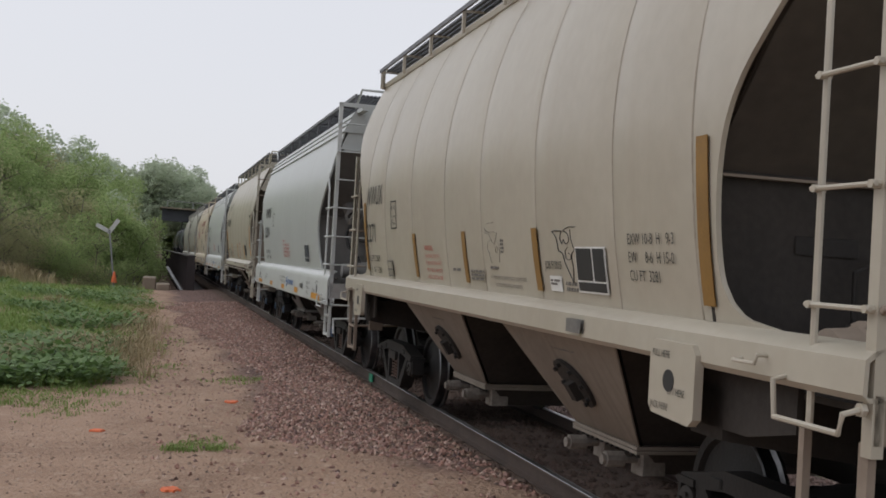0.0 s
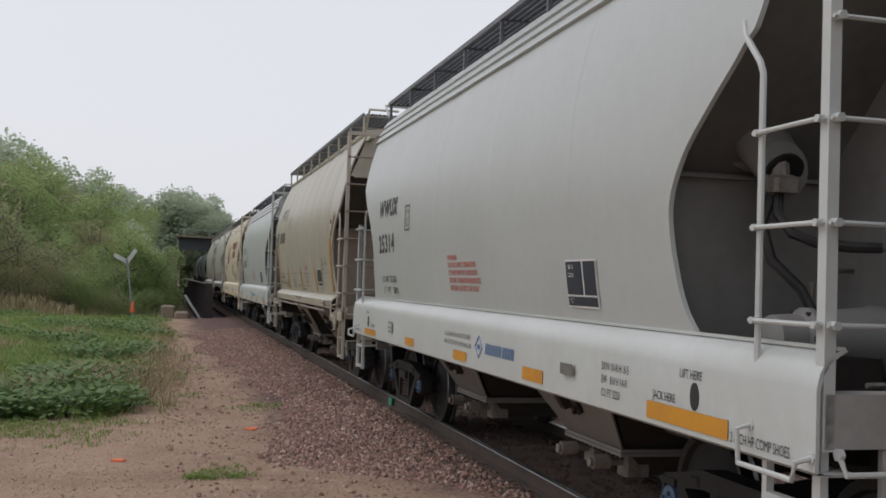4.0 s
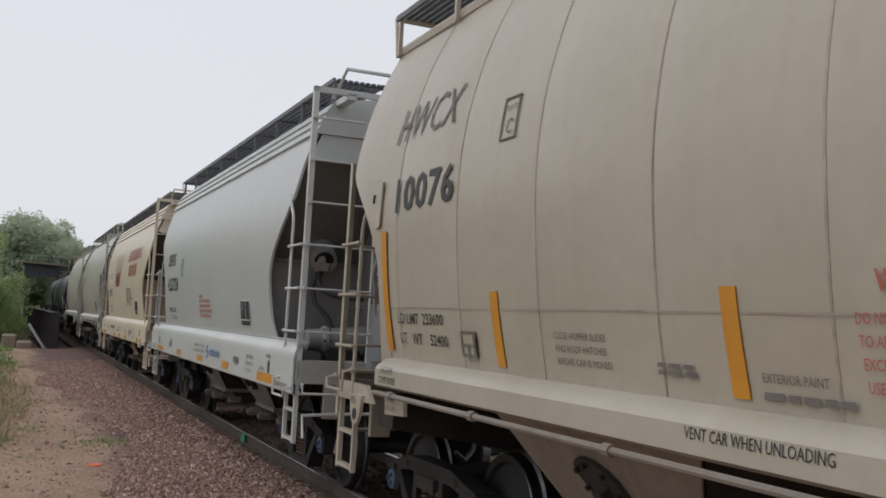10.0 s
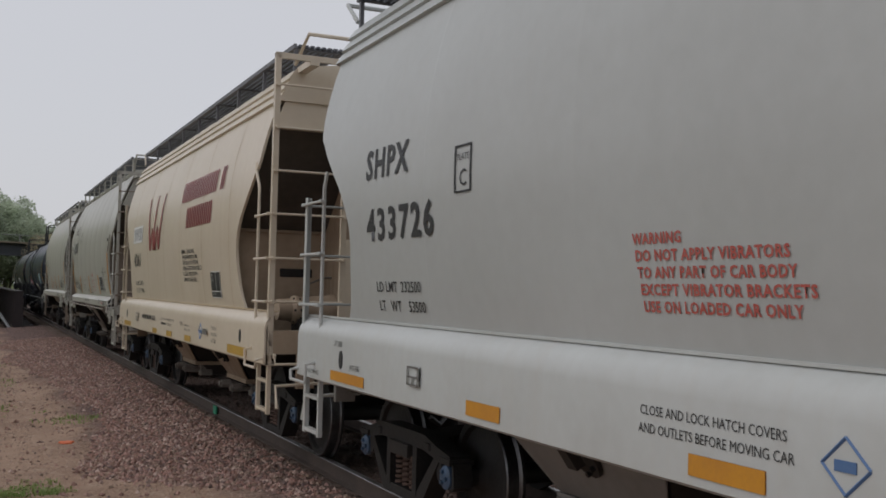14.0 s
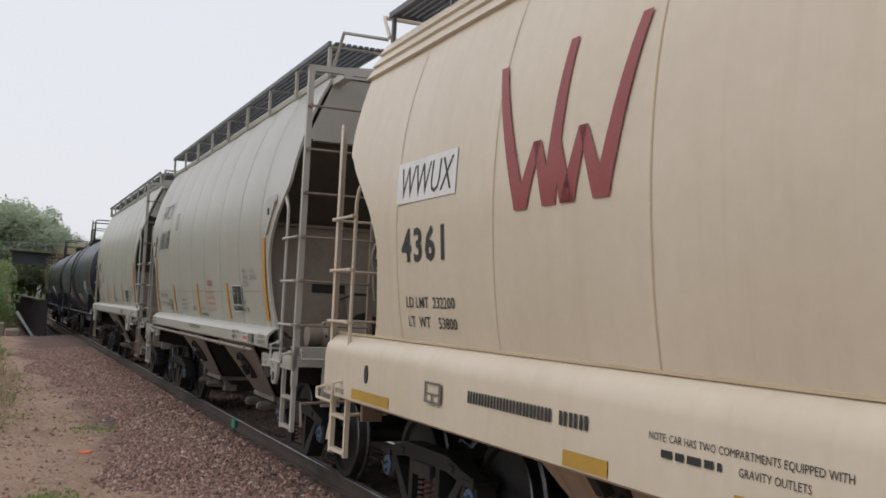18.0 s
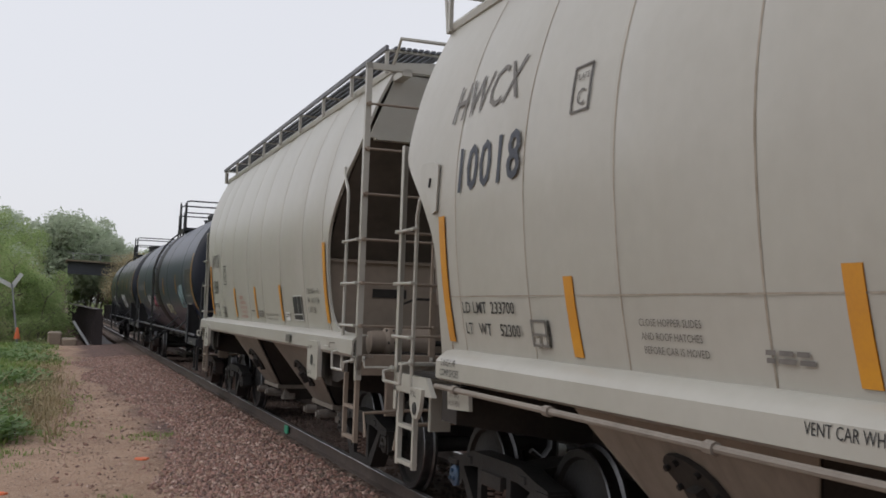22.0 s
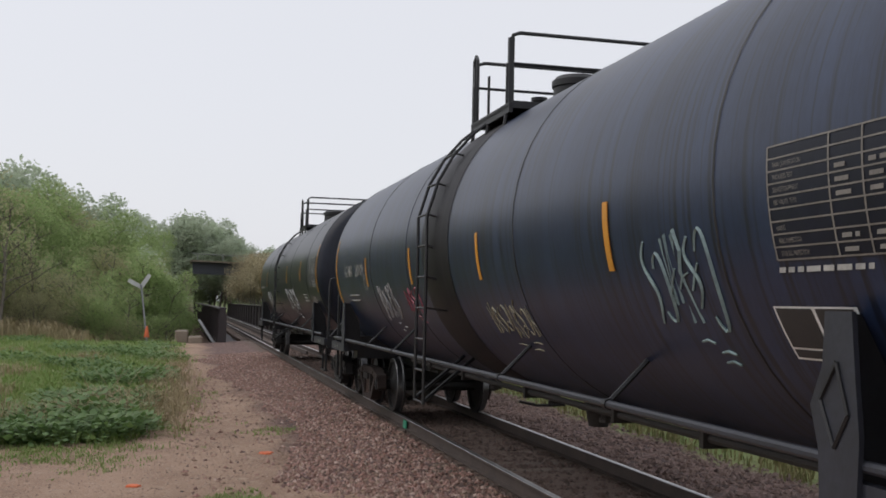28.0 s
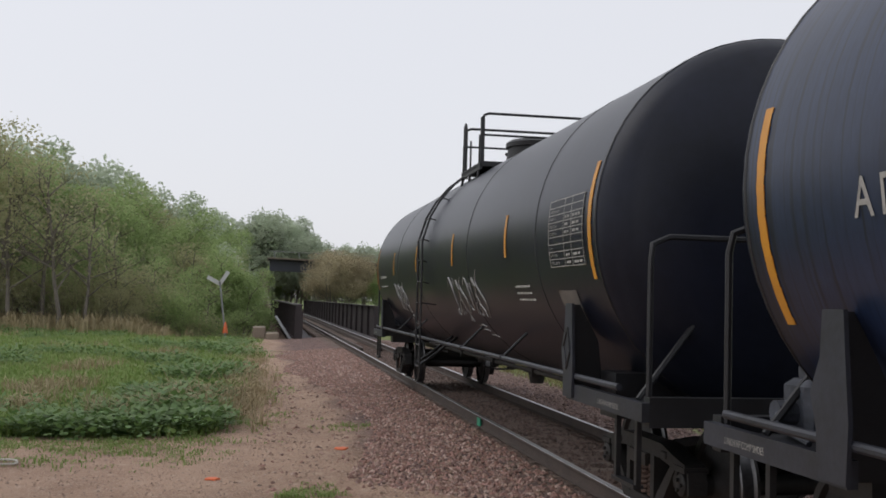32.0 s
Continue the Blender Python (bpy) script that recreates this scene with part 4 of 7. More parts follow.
def wheelset_mesh(cap):
    iron, tread, caps = Solid(), Solid(), Solid()
    for s in (-1, 1):
        prof = [(0.085, 0.60), (0.09, 0.62), (0.10, 0.655), (0.17, 0.665), (0.30, 0.685), (0.395, 0.70), (0.40, 0.665), (0.485, 0.665), (0.487, 0.69)]
        iron.loft([ring(r, s * x) for r, x in prof][::s])
        tread.loft([ring(r, s * x) for r, x in [(0.487, 0.69), (0.459, 0.705), (0.455, 0.79), (0.445, 0.80)]][::s])
        iron.loft([ring(r, s * x) for r, x in [(0.445, 0.80), (0.39, 0.80), (0.37, 0.765), (0.17, 0.78), (0.12, 0.81), (0.10, 0.83), (0.085, 0.84), (0.085, 0.90)]][::s])
        iron.loft([ring(r, s * x, 20) for r, x in [(0.085, 0.92), (0.11, 0.93), (0.11, 1.04), (0.09, 1.05)]][::s])
        caps.loft([ring(r, s * x, 20) for r, x in [(0.092, 1.05), (0.09, 1.085), (0.075, 1.095)]][::s], True, True)
        for k in range(3):
            a = k * 2.094
            caps.tube([(s * 1.09, 0.045 * math.cos(a), 0.045 * math.sin(a)), (s * 1.115, 0.045 * math.cos(a), 0.045 * math.sin(a))], 0.017, 6)
    iron.tube([(-0.62, 0, 0), (0.62, 0, 0)], 0.082, 14)
    return joined("wheelset", [(iron, IRON), (tread, TREAD), (caps, cap)])


def sideframe_mesh(mat=None):
    s = Solid()
    s.plate([(-0.98, 0.56), (-0.93, 0.62), (-0.72, 0.655), (-0.45, 0.72), (0.45, 0.72), (0.72, 0.655), (0.93, 0.62), (0.98, 0.56), (0.74, 0.555), (0.43, 0.60), (-0.43, 0.60), (-0.74, 0.555)], 0, -0.085, 0.085)
    s.plate([(-0.74, 0.555), (-0.66, 0.58), (-0.30, 0.235), (0.30, 0.235), (0.66, 0.58), (0.74, 0.555), (0.40, 0.155), (-0.40, 0.155)], 0, -0.085, 0.085)
    for k in (-1, 1):
        s.plate([(k * 0.98, 0.57), (k * 1.0, 0.40), (k * 0.965, 0.37), (k * 0.955, 0.56)][::k], 0, -0.075, 0.075)
        s.plate([(k * 0.77, 0.56), (k * 0.755, 0.40), (k * 0.70, 0.42), (k * 0.66, 0.57)][::k], 0, -0.075, 0.075)
        s.plate([(k * 0.24, 0.60), (k * 0.32, 0.60), (k * 0.32, 0.22), (k * 0.24, 0.22)][::k], 0, -0.09, 0.09)
        s.box(-0.10, 0.10, k * 0.863 - 0.10, k * 0.863 + 0.10, 0.555, 0.60)
        s.bevelled(-0.10, -0.055, k * 0.52 - 0.06, k * 0.52 + 0.06, 0.61, 0.67, 0.01)
    return s.mesh("sideframe", mat or IRON)


def spring_mesh():
    s = Solid()
    for y in (-0.15, 0.0, 0.15):
        pts = [(0.062 * math.cos(a), y + 0.062 * math.sin(a), 0.235 + 0.25 * i / 48) for i, a in ((i, 2 * math.pi * 6 * i / 48) for i in range(49))]
        s.tube(pts, 0.016, 5)
    s.box(-0.09, 0.09, -0.24, 0.24, 0.485, 0.515)
    return s.mesh("spring", RUSTY)


def bolster_mesh():
    s = Solid()
    s.plate([(-1.12, 0.50), (-1.12, 0.60), (-0.5, 0.70), (0.5, 0.70), (1.12, 0.60), (1.12, 0.50), (0.5, 0.36), (-0.5, 0.36)], 1, -0.20, 0.20)
    s.tube([(0, 0, 0.70), (0, 0, 0.80)], 0.19, 16)
    for k in (-1, 1):
        s.box(-0.9, 0.9, k * 0.36 - 0.06, k * 0.36 + 0.06, 0.32, 0.42)
        s.tube([(k * 0.72, 0.55 * k, 0.30), (k * 0.72, -0.2 * k, 0.34)], 0.025, 6)
    return s.mesh("truck", GRIME)


WHEELS = []


def truck(car, v, cap, rusty=False):
    t = shared("truck", "truck", bolster_mesh, car, "grimy cast-steel two-axle truck", pose(0, v, 0))
    for x in (-1.0, 1.0):
        shared("sideframe", "rusty_sideframe" if rusty else "sideframe", lambda: sideframe_mesh(RUST_FRAME if rusty else None), t, at=pose(x, 0, 0))
        shared("spring", "spring", spring_mesh, t, "rusty coil spring nest", pose(x, 0, 0))
    for y in (-0.863, 0.863):
        key = "wheelset_" + cap.name
        w = shared("wheelset", key, lambda: wheelset_mesh(cap), t, "steel wheelset with bright treads", pose(0, y, 0.457))
        WHEELS.append((w, y))
    return t


def coupler(car, end, half, paint):
    s = Solid()
    s.bevelled(-0.07, 0.07, min(end * (half - 0.75), end * (half - 0.12)), max(end * (half - 0.75), end * (half - 0.12)), 0.80, 0.95, 0.02)
    s.plate([(-0.20, end * (half - 0.16)), (-0.14, end * (half + 0.08)), (-0.03, end * (half + 0.09)), (0.0, end * (half - 0.02)), (0.10, end * (half - 0.02)), (0.14, end * (half + 0.07)), (0.19, end * (half - 0.05)), (0.10, end * (half - 0.22))][::-end], 2, 0.72, 1.02)
    part("coupler", s, GRIME, car, "rusty knuckle coupler")
    h = Solid()
    h.tube([(-0.35 * end, end * (half - 0.45), 0.95), (-0.35 * end, end * (half - 0.15), 0.80), (-0.25 * end, end * (half + 0.0), 0.55), (-0.12 * end, end * (half + 0.1), 0.47), (0.0, end * (half + 0.12), 0.55)], 0.028, 7)
    part("air_hose", h, HOSE, car, "black rubber air hose")


def lettering(text, size, v, z, surf, mat, parent, name="lettering", sx=1.0, slant=0.0, label="", bold=0.0, wide=0.0, space=1.0):
    """Painted words: v is where the first letter begins; they read towards the leading end."""
    cu = bpy.data.curves.new(name, "FONT")
    cu.body, cu.size, cu.resolution_u, cu.shear, cu.offset, cu.space_character = text, size, 2, slant, bold, space
    tmp = bpy.data.objects.new(name, cu)
    me = bpy.data.meshes.new_from_object(tmp)
    bpy.data.objects.remove(tmp)
    if wide and len(me.vertices):
        sx = wide / max(p.co.x for p in me.vertices)
    for p in me.vertices:
        y, h = v - p.co.x * sx, z + p.co.y
        p.co = (surf(h) - 0.004, y, h)
    me.materials.clear()
    me.materials.append(mat)
    me.update()
    ob = new(name, me)
    ob.parent = parent
    ob["kind"] = "stuff"
    if label:
        ob["label"] = label
    return ob


def patch(v0, v1, z0, z1, surf, out=0.006, n=5, lean=0.0):
    """A thin painted or stuck-on field that follows the side."""
    s = Solid()
    rows = []
    for i in range(n + 1):
        z = z0 + (z1 - z0) * i / n
        k = lean * (z - z0)
        rows.append([(surf(z) - out, v0 + k, z), (surf(z) - out, v1 + k, z)])
    s.loft(rows, False)
    s.loft([[(x + out, y, z) for x, y, z in r] for r in rows][::-1], False)
    return s


def bars(v, z, w, rows, h, surf, mat, parent, name="stencil_bar", label="", word=0.09, out=0.006):
    """Small writing too fine to read, as rows of short bars."""
    s = Solid()
    rnd = random.Random(int(abs(v * 100) + z * 1000 + w * 10))
    for i in range(rows):
        y, zz = v, z - i * h * 1.55
        end = v - w * rnd.uniform(0.78, 1.0)
        while y > end + 0.02:
            l = min(rnd.uniform(0.5, 1.5) * word, y - end)
            x = surf(zz) - out
            s.add([(x, y, zz), (x, y - l, zz), (x, y - l, zz + h), (x, y, zz + h)], [(0, 1, 2, 3)])
            y -= l + word * 0.25
    return tagged(part(name, s, mat, parent, label, False), kind="stuff")


def blocks(v, z, w, h, count, surf, mat, parent, name, label="", slant=0.0):
    """A word drawn as plain shapes of its letters' size: two upright bars for each, with no letter in them."""
    step = w / count
    for i in range(count):
        s = Solid()
        y0 = v - i * step
        th = step * 0.30
        for a in (0.0, 0.48):
            rows = []
            for k in range(5):
                zz = z + h * k / 4
                sh = slant * h * k / 4 + step * a
                rows.append([(surf(zz) - 0.008, y0 - sh, zz), (surf(zz) - 0.008, y0 - sh - th, zz)])
            s.loft(rows, False)
        part(name, s, mat, parent, label if i == 0 else "", False)


def data_panel(car, v, z0, surf, w=0.60, h=0.62, mat=INK, lines=("",)):
    """The black lube and test stencil in a white border."""
    p = part("data_panel", patch(v, v - w, z0, z0 + h, surf, 0.006), DECAL, car, "black inspection panel with a white border")
    for a, b, c, d in ((0.03, 0.55, 0.27, 0.96), (0.60, 0.97, 0.27, 0.96), (0.03, 0.97, 0.04, 0.23)):
        part("panel_field", patch(v - w * a, v - w * b, z0 + h * c, z0 + h * d, surf, 0.010), mat, p)
    for k, txt in enumerate(lines):
        lettering(txt, 0.046, v - w * 0.10, z0 + h * (0.80 - 0.17 * k) if k < 2 else z0 + h * 0.10, lambda q: surf(q) - 0.006, DECAL, p, "panel_writing", 0.8)


def ladder(car, end, x, inner, outer, z0, z1, rungs, paint, offset=0.0, bent=0.0, name="side_ladder", rise=0.30):
    """An upright side ladder of two angle stiles and round rungs, at lateral x between two places along the car."""
    lad = part(name, Solid().box(*sorted((x, x + math.copysign(0.010, -x))), *sorted((end * outer, end * (outer - 0.062))), z0, z1).box(*sorted((x + math.copysign(0.010, -x), x + math.copysign(0.058, -x))), *sorted((end * outer, end * (outer - 0.010))), z0, z1), paint, car, "painted steel ladder with round rungs")
    s = Solid()
    pts = [(x, end * inner, max(z0, 1.22)), (x, end * inner, rungs[-1] + rise)]
    if bent:
        pts += [(x + 0.0, end * (inner - 0.03), rungs[-1] + rise + 0.06), (x + 0.0, end * (inner - 0.17 * bent), rungs[-1] + rise + 0.06 + 0.16 * bent), (x + 0.01, end * (inner - 0.20 * bent), rungs[-1] + rise + 0.08 + 0.22 * bent)]
    s.tube(pts, 0.017, 7)
    part("stile", s, paint, lad)
    for z in rungs:
        r = Solid().tube([(x - 0.03, end * (inner - 0.03), z), (x - 0.03, end * (outer - 0.01), z)], 0.0125, 7)
        for q in (inner, outer - 0.03):
            r.tube([(x - 0.044, end * q, z), (x + 0.015, end * q, z)], 0.019, 6)
        part("rung", r, paint, lad)
    return lad


def end_ladder(car, end, y, x0, x1, rungs, z0, z1, paint):
    lad = part("end_ladder", Solid().box(x1 - 0.03, x1 + 0.03, *sorted((y, y - end * 0.05)), z0, z1), paint, car, "painted steel end ladder")
    for z in rungs:
        r = Solid().tube([(x0, y + end * 0.02, z), (x1, y + end * 0.02, z)], 0.0125, 7)
        for q in (x0 + 0.03, x1):
            r.tube([(q, y + end * 0.05, z), (q, y - end * 0.03, z)], 0.022, 6)
        part("rung", r, paint, lad)
    return lad


def grab(path, paint, car, r=0.014):
    s = Solid().tube(path, r, 7)
    for p in (path[0], path[-1]):
        s.tube([(p[0] - 0.012, p[1], p[2]), (p[0] + 0.012, p[1], p[2])], r * 2.1, 6)
    part("grab_iron", s, paint, car, "bent round-bar grab iron")


def hand_brake(car, end, y, x, z, paint):
    """A pressed, dished brake wheel with broad spokes before its round gear housing, and the chain below it."""
    n = 32
    pale = {PAINT_GREY: SHADED_DUST_GREY, PAINT_CREAM: SHADED_CREAM, BLACK_STEEL: BLACK_STEEL}.get(paint, BAY)
    s = Solid().tube([(x + 0.29 * math.cos(2 * math.pi * i / n), y, z + 0.29 * math.sin(2 * math.pi * i / n)) for i in range(n + 1)], 0.021, 7)
    disc = [[(x + r * math.cos(2 * math.pi * i / 20), y + end * d, z + r * math.sin(2 * math.pi * i / 20)) for i in range(20)] for r, d in ((0.15, -0.030), (0.155, -0.018), (0.11, 0.012), (0.035, 0.030), (0.03, 0.05), (0.012, 0.052))]
    s.loft(disc if end < 0 else [r[::-1] for r in disc], True, True)
    b = part("brake_wheel", s, pale, car, "dished hand brake wheel with broad spokes")
    for k in range(8):
        a = 2 * math.pi * k / 8 + 0.2
        c, q = math.cos(a), math.sin(a)
        rows = []
        for r, w, d in ((0.135, 0.046, -0.022), (0.21, 0.026, -0.012), (0.285, 0.040, 0.0)):
            rows.append([(x + r * c - w * q * u, y + end * (d + e), z + r * q + w * c * u) for u, e in ((-1, 0.006), (1, 0.006), (1, -0.006), (-1, -0.006))])
        part("spoke", Solid().loft(rows, True, True), pale, b)
    g = Solid()
    ys = [(0.215, -0.09), (0.225, -0.10), (0.225, -0.16), (0.20, -0.20), (0.19, -0.34), (0.15, -0.40)]
    rows = [[(x + 0.02 + r * math.cos(2 * math.pi * i / 18), y + end * d, z - 0.02 + r * (1.15 if math.sin(2 * math.pi * i / 18) < 0 else 0.95) * math.sin(2 * math.pi * i / 18)) for i in range(18)] for r, d in ys]
    g.loft(rows if end < 0 else [r[::-1] for r in rows], True, True)
    g.bevelled(x - 0.16, x + 0.20, *sorted((y - end * 0.40, y - end * 0.42)), z - 0.30, z + 0.24, 0.02)
    g.tube([(x - 0.21, y - end * 0.13, z + 0.15), (x - 0.25, y - end * 0.09, z - 0.05), (x - 0.22, y - end * 0.07, z - 0.42)], 0.016, 6)
    part("gear_housing", g, pale, b, "round cast gear housing")
    c = Solid()
    for i in range(13):
        zc = z - 0.25 - i * 0.055
        yc = y - end * (0.15 + 0.02 * max(0, i - 7))
        xc = x + 0.06 - 0.012 * max(0, i - 8)
        m = [(xc + (0.017 if i % 2 else 0.0) * math.cos(q), yc + (0.0 if i % 2 else 0.017) * math.cos(q), zc + 0.036 * math.sin(q)) for q in (2 * math.pi * j / 8 for j in range(9))]
        c.tube(m, 0.0085, 5)
    part("brake_chain", c, RUSTY, b, "rusty brake chain")


HOPPER_LINE = ((1.42, 1.43), (1.9, 1.525), (2.3, 1.575), (2.75, 1.60), (3.2, 1.565), (3.6, 1.475), (3.95, 1.355), (4.34, 1.17))
SMOOTH_LINE = ((1.42, 1.46), (1.8, 1.535), (2.2, 1.58), (2.6, 1.60), (3.1, 1.575), (3.5, 1.50), (3.9, 1.375), (4.25, 1.21))


def hopper(kind, label, paint, sill_paint, strip, cap, braked=False, high=False):
    """A two-bay covered hopper. kind: panelled (seamed side on a narrow sill), short_sill (seamed, end platforms) or smooth (deep white sill)."""
    car = thing("covered_hopper", label, "hopper car", "freight train")
    smooth = kind in ("smooth", "cream")
    line = SMOOTH_LINE if smooth else HOPPER_LINE
    half = 6.42
    corners = {"panelled": (5.82, 5.45), "short_sill": (5.84, 5.54), "cream": (5.92, 5.62)}.get(kind, (5.90, 5.74))
    corners = {-1: corners[0], 1: corners[1]}

    def surf(z):
        return -eased(z, line) - (0.0 if smooth else 0.008)
    if smooth:
        reach = ((1.42, 4.72), (1.56, 4.66), (1.7, 4.55), (1.9, 4.48), (2.31, 4.44), (2.6, 4.62), (2.8, 4.85), (3.02, 5.12), (3.1, 5.2), (3.16, 5.28), (3.4, 5.34), (4.4, 5.42))
    elif kind == "panelled":
        reach = ((1.42, 5.1), (1.60, 5.0), (1.63, 4.76), (1.7, 4.62), (1.85, 4.54), (2.3, 4.56), (2.6, 4.64), (2.84, 4.78), (3.1, 5.02), (3.3, 5.2), (3.5, 5.38), (3.7, 5.46), (4.4, 5.5))
    else:
        reach = ((1.42, 4.72), (1.6, 4.66), (1.97, 4.58), (2.3, 4.58), (2.45, 4.64), (2.6, 4.75), (2.8, 4.95), (3.03, 5.24), (3.15, 5.35), (4.4, 5.42))
    zs = sorted({z for z, _ in line} | {z for z, _ in reach if z < line[-1][0]} | {2.05, 2.5, 2.9, 3.35, 3.75, 4.1})
    zs = sorted({round(z, 3) for z in zs if z >= (1.46 if smooth else 1.42)} | {round(1.5 + 0.075 * i, 3) for i in range(37) if 1.5 + 0.075 * i < line[-1][0] - 0.02})
    seams = [-2.9, -0.98, 0.98, 2.9] if kind == "smooth" else ([-4.06, -2.42, -0.78, 0.63, 2.31, 3.98] if kind == "cream" else [-4.3, -3.3, -1.93, -0.58, 0.58, 1.93, 3.3, 4.3] if kind == "panelled" else [-4.15, -2.95, -1.7, -0.53, 0.6, 1.8, 2.95, 4.15])
    depth = 0.004 if smooth else 0.010
    # the two side sheets
    ys = sorted({-1.0, 1.0} | {round(s / 4.38, 4) for q in seams for s in (q - 0.035, q - 0.012, q + 0.012, q + 0.035) if abs(s) < 4.36} | {i / 12 for i in range(-12, 13)})
    for side in (-1, 1):
        s = Solid()
        rows, back = [], []
        for z in zs:
            e = eased(z, reach)
            r, b = [], []
            for u in ys:
                y = 4.38 * u if abs(u) < 0.99 else math.copysign(e, u)
                x = eased(z, line)
                near = min((abs(y - q) for q in seams), default=9)
                if near < 0.02:
                    x -= depth
                elif seams:
                    gap = min(near, 0.6) / 0.6
                    x += 0.012 * math.sin(gap * math.pi / 2) * (1 if not smooth else 0.4) - 0.006
                r.append((side * x, y, z))
                b.append((side * (x - 0.03), y, z))
            rows.append(r)
            back.append(b)
        if side < 0:
            rows, back = [r[::-1] for r in rows], [r[::-1] for r in back]
        s.loft(rows, False)
        s.loft(back[::-1], False)
        edge = [r[0] for r in rows], [r[-1] for r in rows]
        inner = [r[0] for r in back], [r[-1] for r in back]
        s.loft([edge[0], inner[0]], False)
        s.loft([inner[1], edge[1]], False)
        s.loft([rows[-1], back[-1]], False)
        part("side_sheet", s, paint, car)
        if seams and kind != "smooth":
            for q in seams:
                w = Solid()
                w.loft([[(side * (eased(z, line) - depth + 0.002), y, z) for z in zs] for y in (q - 0.008, q + 0.008)][::-side], False)
                part("weld_seam", w, SEAM_CREAM if kind == "cream" else strip_dirt, car)
    if kind == "short_sill":
        for side in (-1, 1):
            part("weld_seam", Solid().loft([[(side * (eased(z, line) + 0.008), y, z) for y in (-4.4, 0.0, 4.4)] for z in (1.955, 1.964)][::side], False), strip_dirt, car)
    top_z, top_x = line[-1]
    # eaves and roof
    roof = Solid()
    e = reach[-1][1]
    if smooth:
        prof = []
        for k, (lo, hi) in enumerate(((-0.37, -0.255), (-0.25, -0.135), (-0.13, -0.012))):
            prof += [(-eased(top_z + lo, line) - 0.004, top_z + lo), (-eased(top_z + lo, line) - 0.028, top_z + lo + 0.012), (-eased(top_z + hi, line) - 0.018, top_z + hi - 0.01), (-eased(top_z + hi, line) + 0.002, top_z + hi)]
        prof += [(-top_x + 0.02, top_z + 0.02), (-0.7, top_z + 0.09), (0, top_z + 0.12)]
    else:
        prof = [(-top_x + 0.01, top_z - 0.05), (-top_x - 0.035, top_z - 0.03), (-top_x - 0.045, top_z + 0.02), (-top_x - 0.02, top_z + 0.055), (-top_x + 0.04, top_z + 0.06), (-0.7, top_z + 0.10), (0, top_z + 0.13)]
    prof = prof + [(-x, z) for x, z in prof[-2::-1]]
    roof.plate([(x, z) for x, z in prof], 1, -e - 0.04, e + 0.04)
    part("roof", roof, sill_paint if kind == "cream" else paint, car)
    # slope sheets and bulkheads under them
    shaded_dust = {PAINT_GREY: SHADED_DUST_GREY, PAINT_CREAM: SHADED_CREAM}.get(paint, SHADED_DUST_TAN)
    y1, z1 = {"smooth": (4.30, 2.54), "cream": (4.30, 2.54), "panelled": (4.44, 2.40)}.get(kind, (4.44, 2.76))
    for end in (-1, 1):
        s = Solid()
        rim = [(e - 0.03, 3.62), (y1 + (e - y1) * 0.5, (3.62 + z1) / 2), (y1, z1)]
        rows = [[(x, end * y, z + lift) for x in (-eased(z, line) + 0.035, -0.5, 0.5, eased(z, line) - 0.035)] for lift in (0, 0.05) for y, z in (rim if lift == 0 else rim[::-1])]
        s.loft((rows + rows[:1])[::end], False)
        # darker than the side paint: down-facing shade is in the colour
        part("slope_sheet", s, SLOPE if paint is not PAINT_GREY else SLOPE_GREY, car, "grimy sloping end sheet with shade in its colour")
        b = Solid()
        b.plate([(-eased(z1, line) + 0.03, z1 + 0.03), (eased(z1, line) - 0.03, z1 + 0.03), (1.56, 2.1), (1.44, 1.45), (1.30, 0.98), (-1.30, 0.98), (-1.44, 1.45), (-1.56, 2.1)], 1, *sorted((end * y1, end * (y1 - 0.03))))
        # first car's bulkhead goes near black, for shade from an unbuilt car ahead
        bh = part("bulkhead", b, DECK if kind == "panelled" and not braked else shaded_dust, car, "dusty end bulkhead with its shade in the colour")
        part("bulkhead_flange", Solid().box(-1.5, 1.5, *sorted((end * y1, end * (y1 + 0.05))), z1 - 0.035, z1 - 0.02), shaded_dust, bh)
        if kind == "short_sill":
            arch = [(-0.55, 1.42), (-0.55, 1.62), (-0.47, 1.74), (-0.34, 1.78), (-0.22, 1.72), (-0.15, 1.58), (-0.15, 1.42)]
            part("access_hole", Solid().plate(arch, 1, *sorted((end * (y1 + 0.002), end * (y1 + 0.006)))), GRIME, bh)
            for x in (-0.60, -0.12):
                part("rib", Solid().plate([(end * y1, 1.42), (end * (y1 + 0.22), 1.42), (end * (y1 + 0.04), 2.0), (end * y1, 2.0)][::end], 0, x - 0.012, x + 0.012), shaded_dust, bh)
        t = Solid().plate([(-1.16, 4.28), (1.16, 4.28), (eased(3.6, line) - 0.04, 3.6), (-eased(3.6, line) + 0.04, 3.6)], 1, *sorted((end * (e - 0.02), end * (e + 0.01))))
        ep = part("end_panel", t, paint, car, "painted end panel under the roof")
        for x in (-0.5, 0.5):
            part("panel_rib", Solid().plate([(x - 0.03, 4.26), (x + 0.03, 4.26), (x * 0.4 + 0.03, 3.62), (x * 0.4 - 0.03, 3.62)], 1, *sorted((end * (e + 0.01), end * (e + 0.06)))), paint, ep)
        part("panel_lip", Solid().box(-1.38, 1.38, *sorted((end * (e - 0.02), end * (e + 0.07))), 3.575, 3.60), paint, ep)
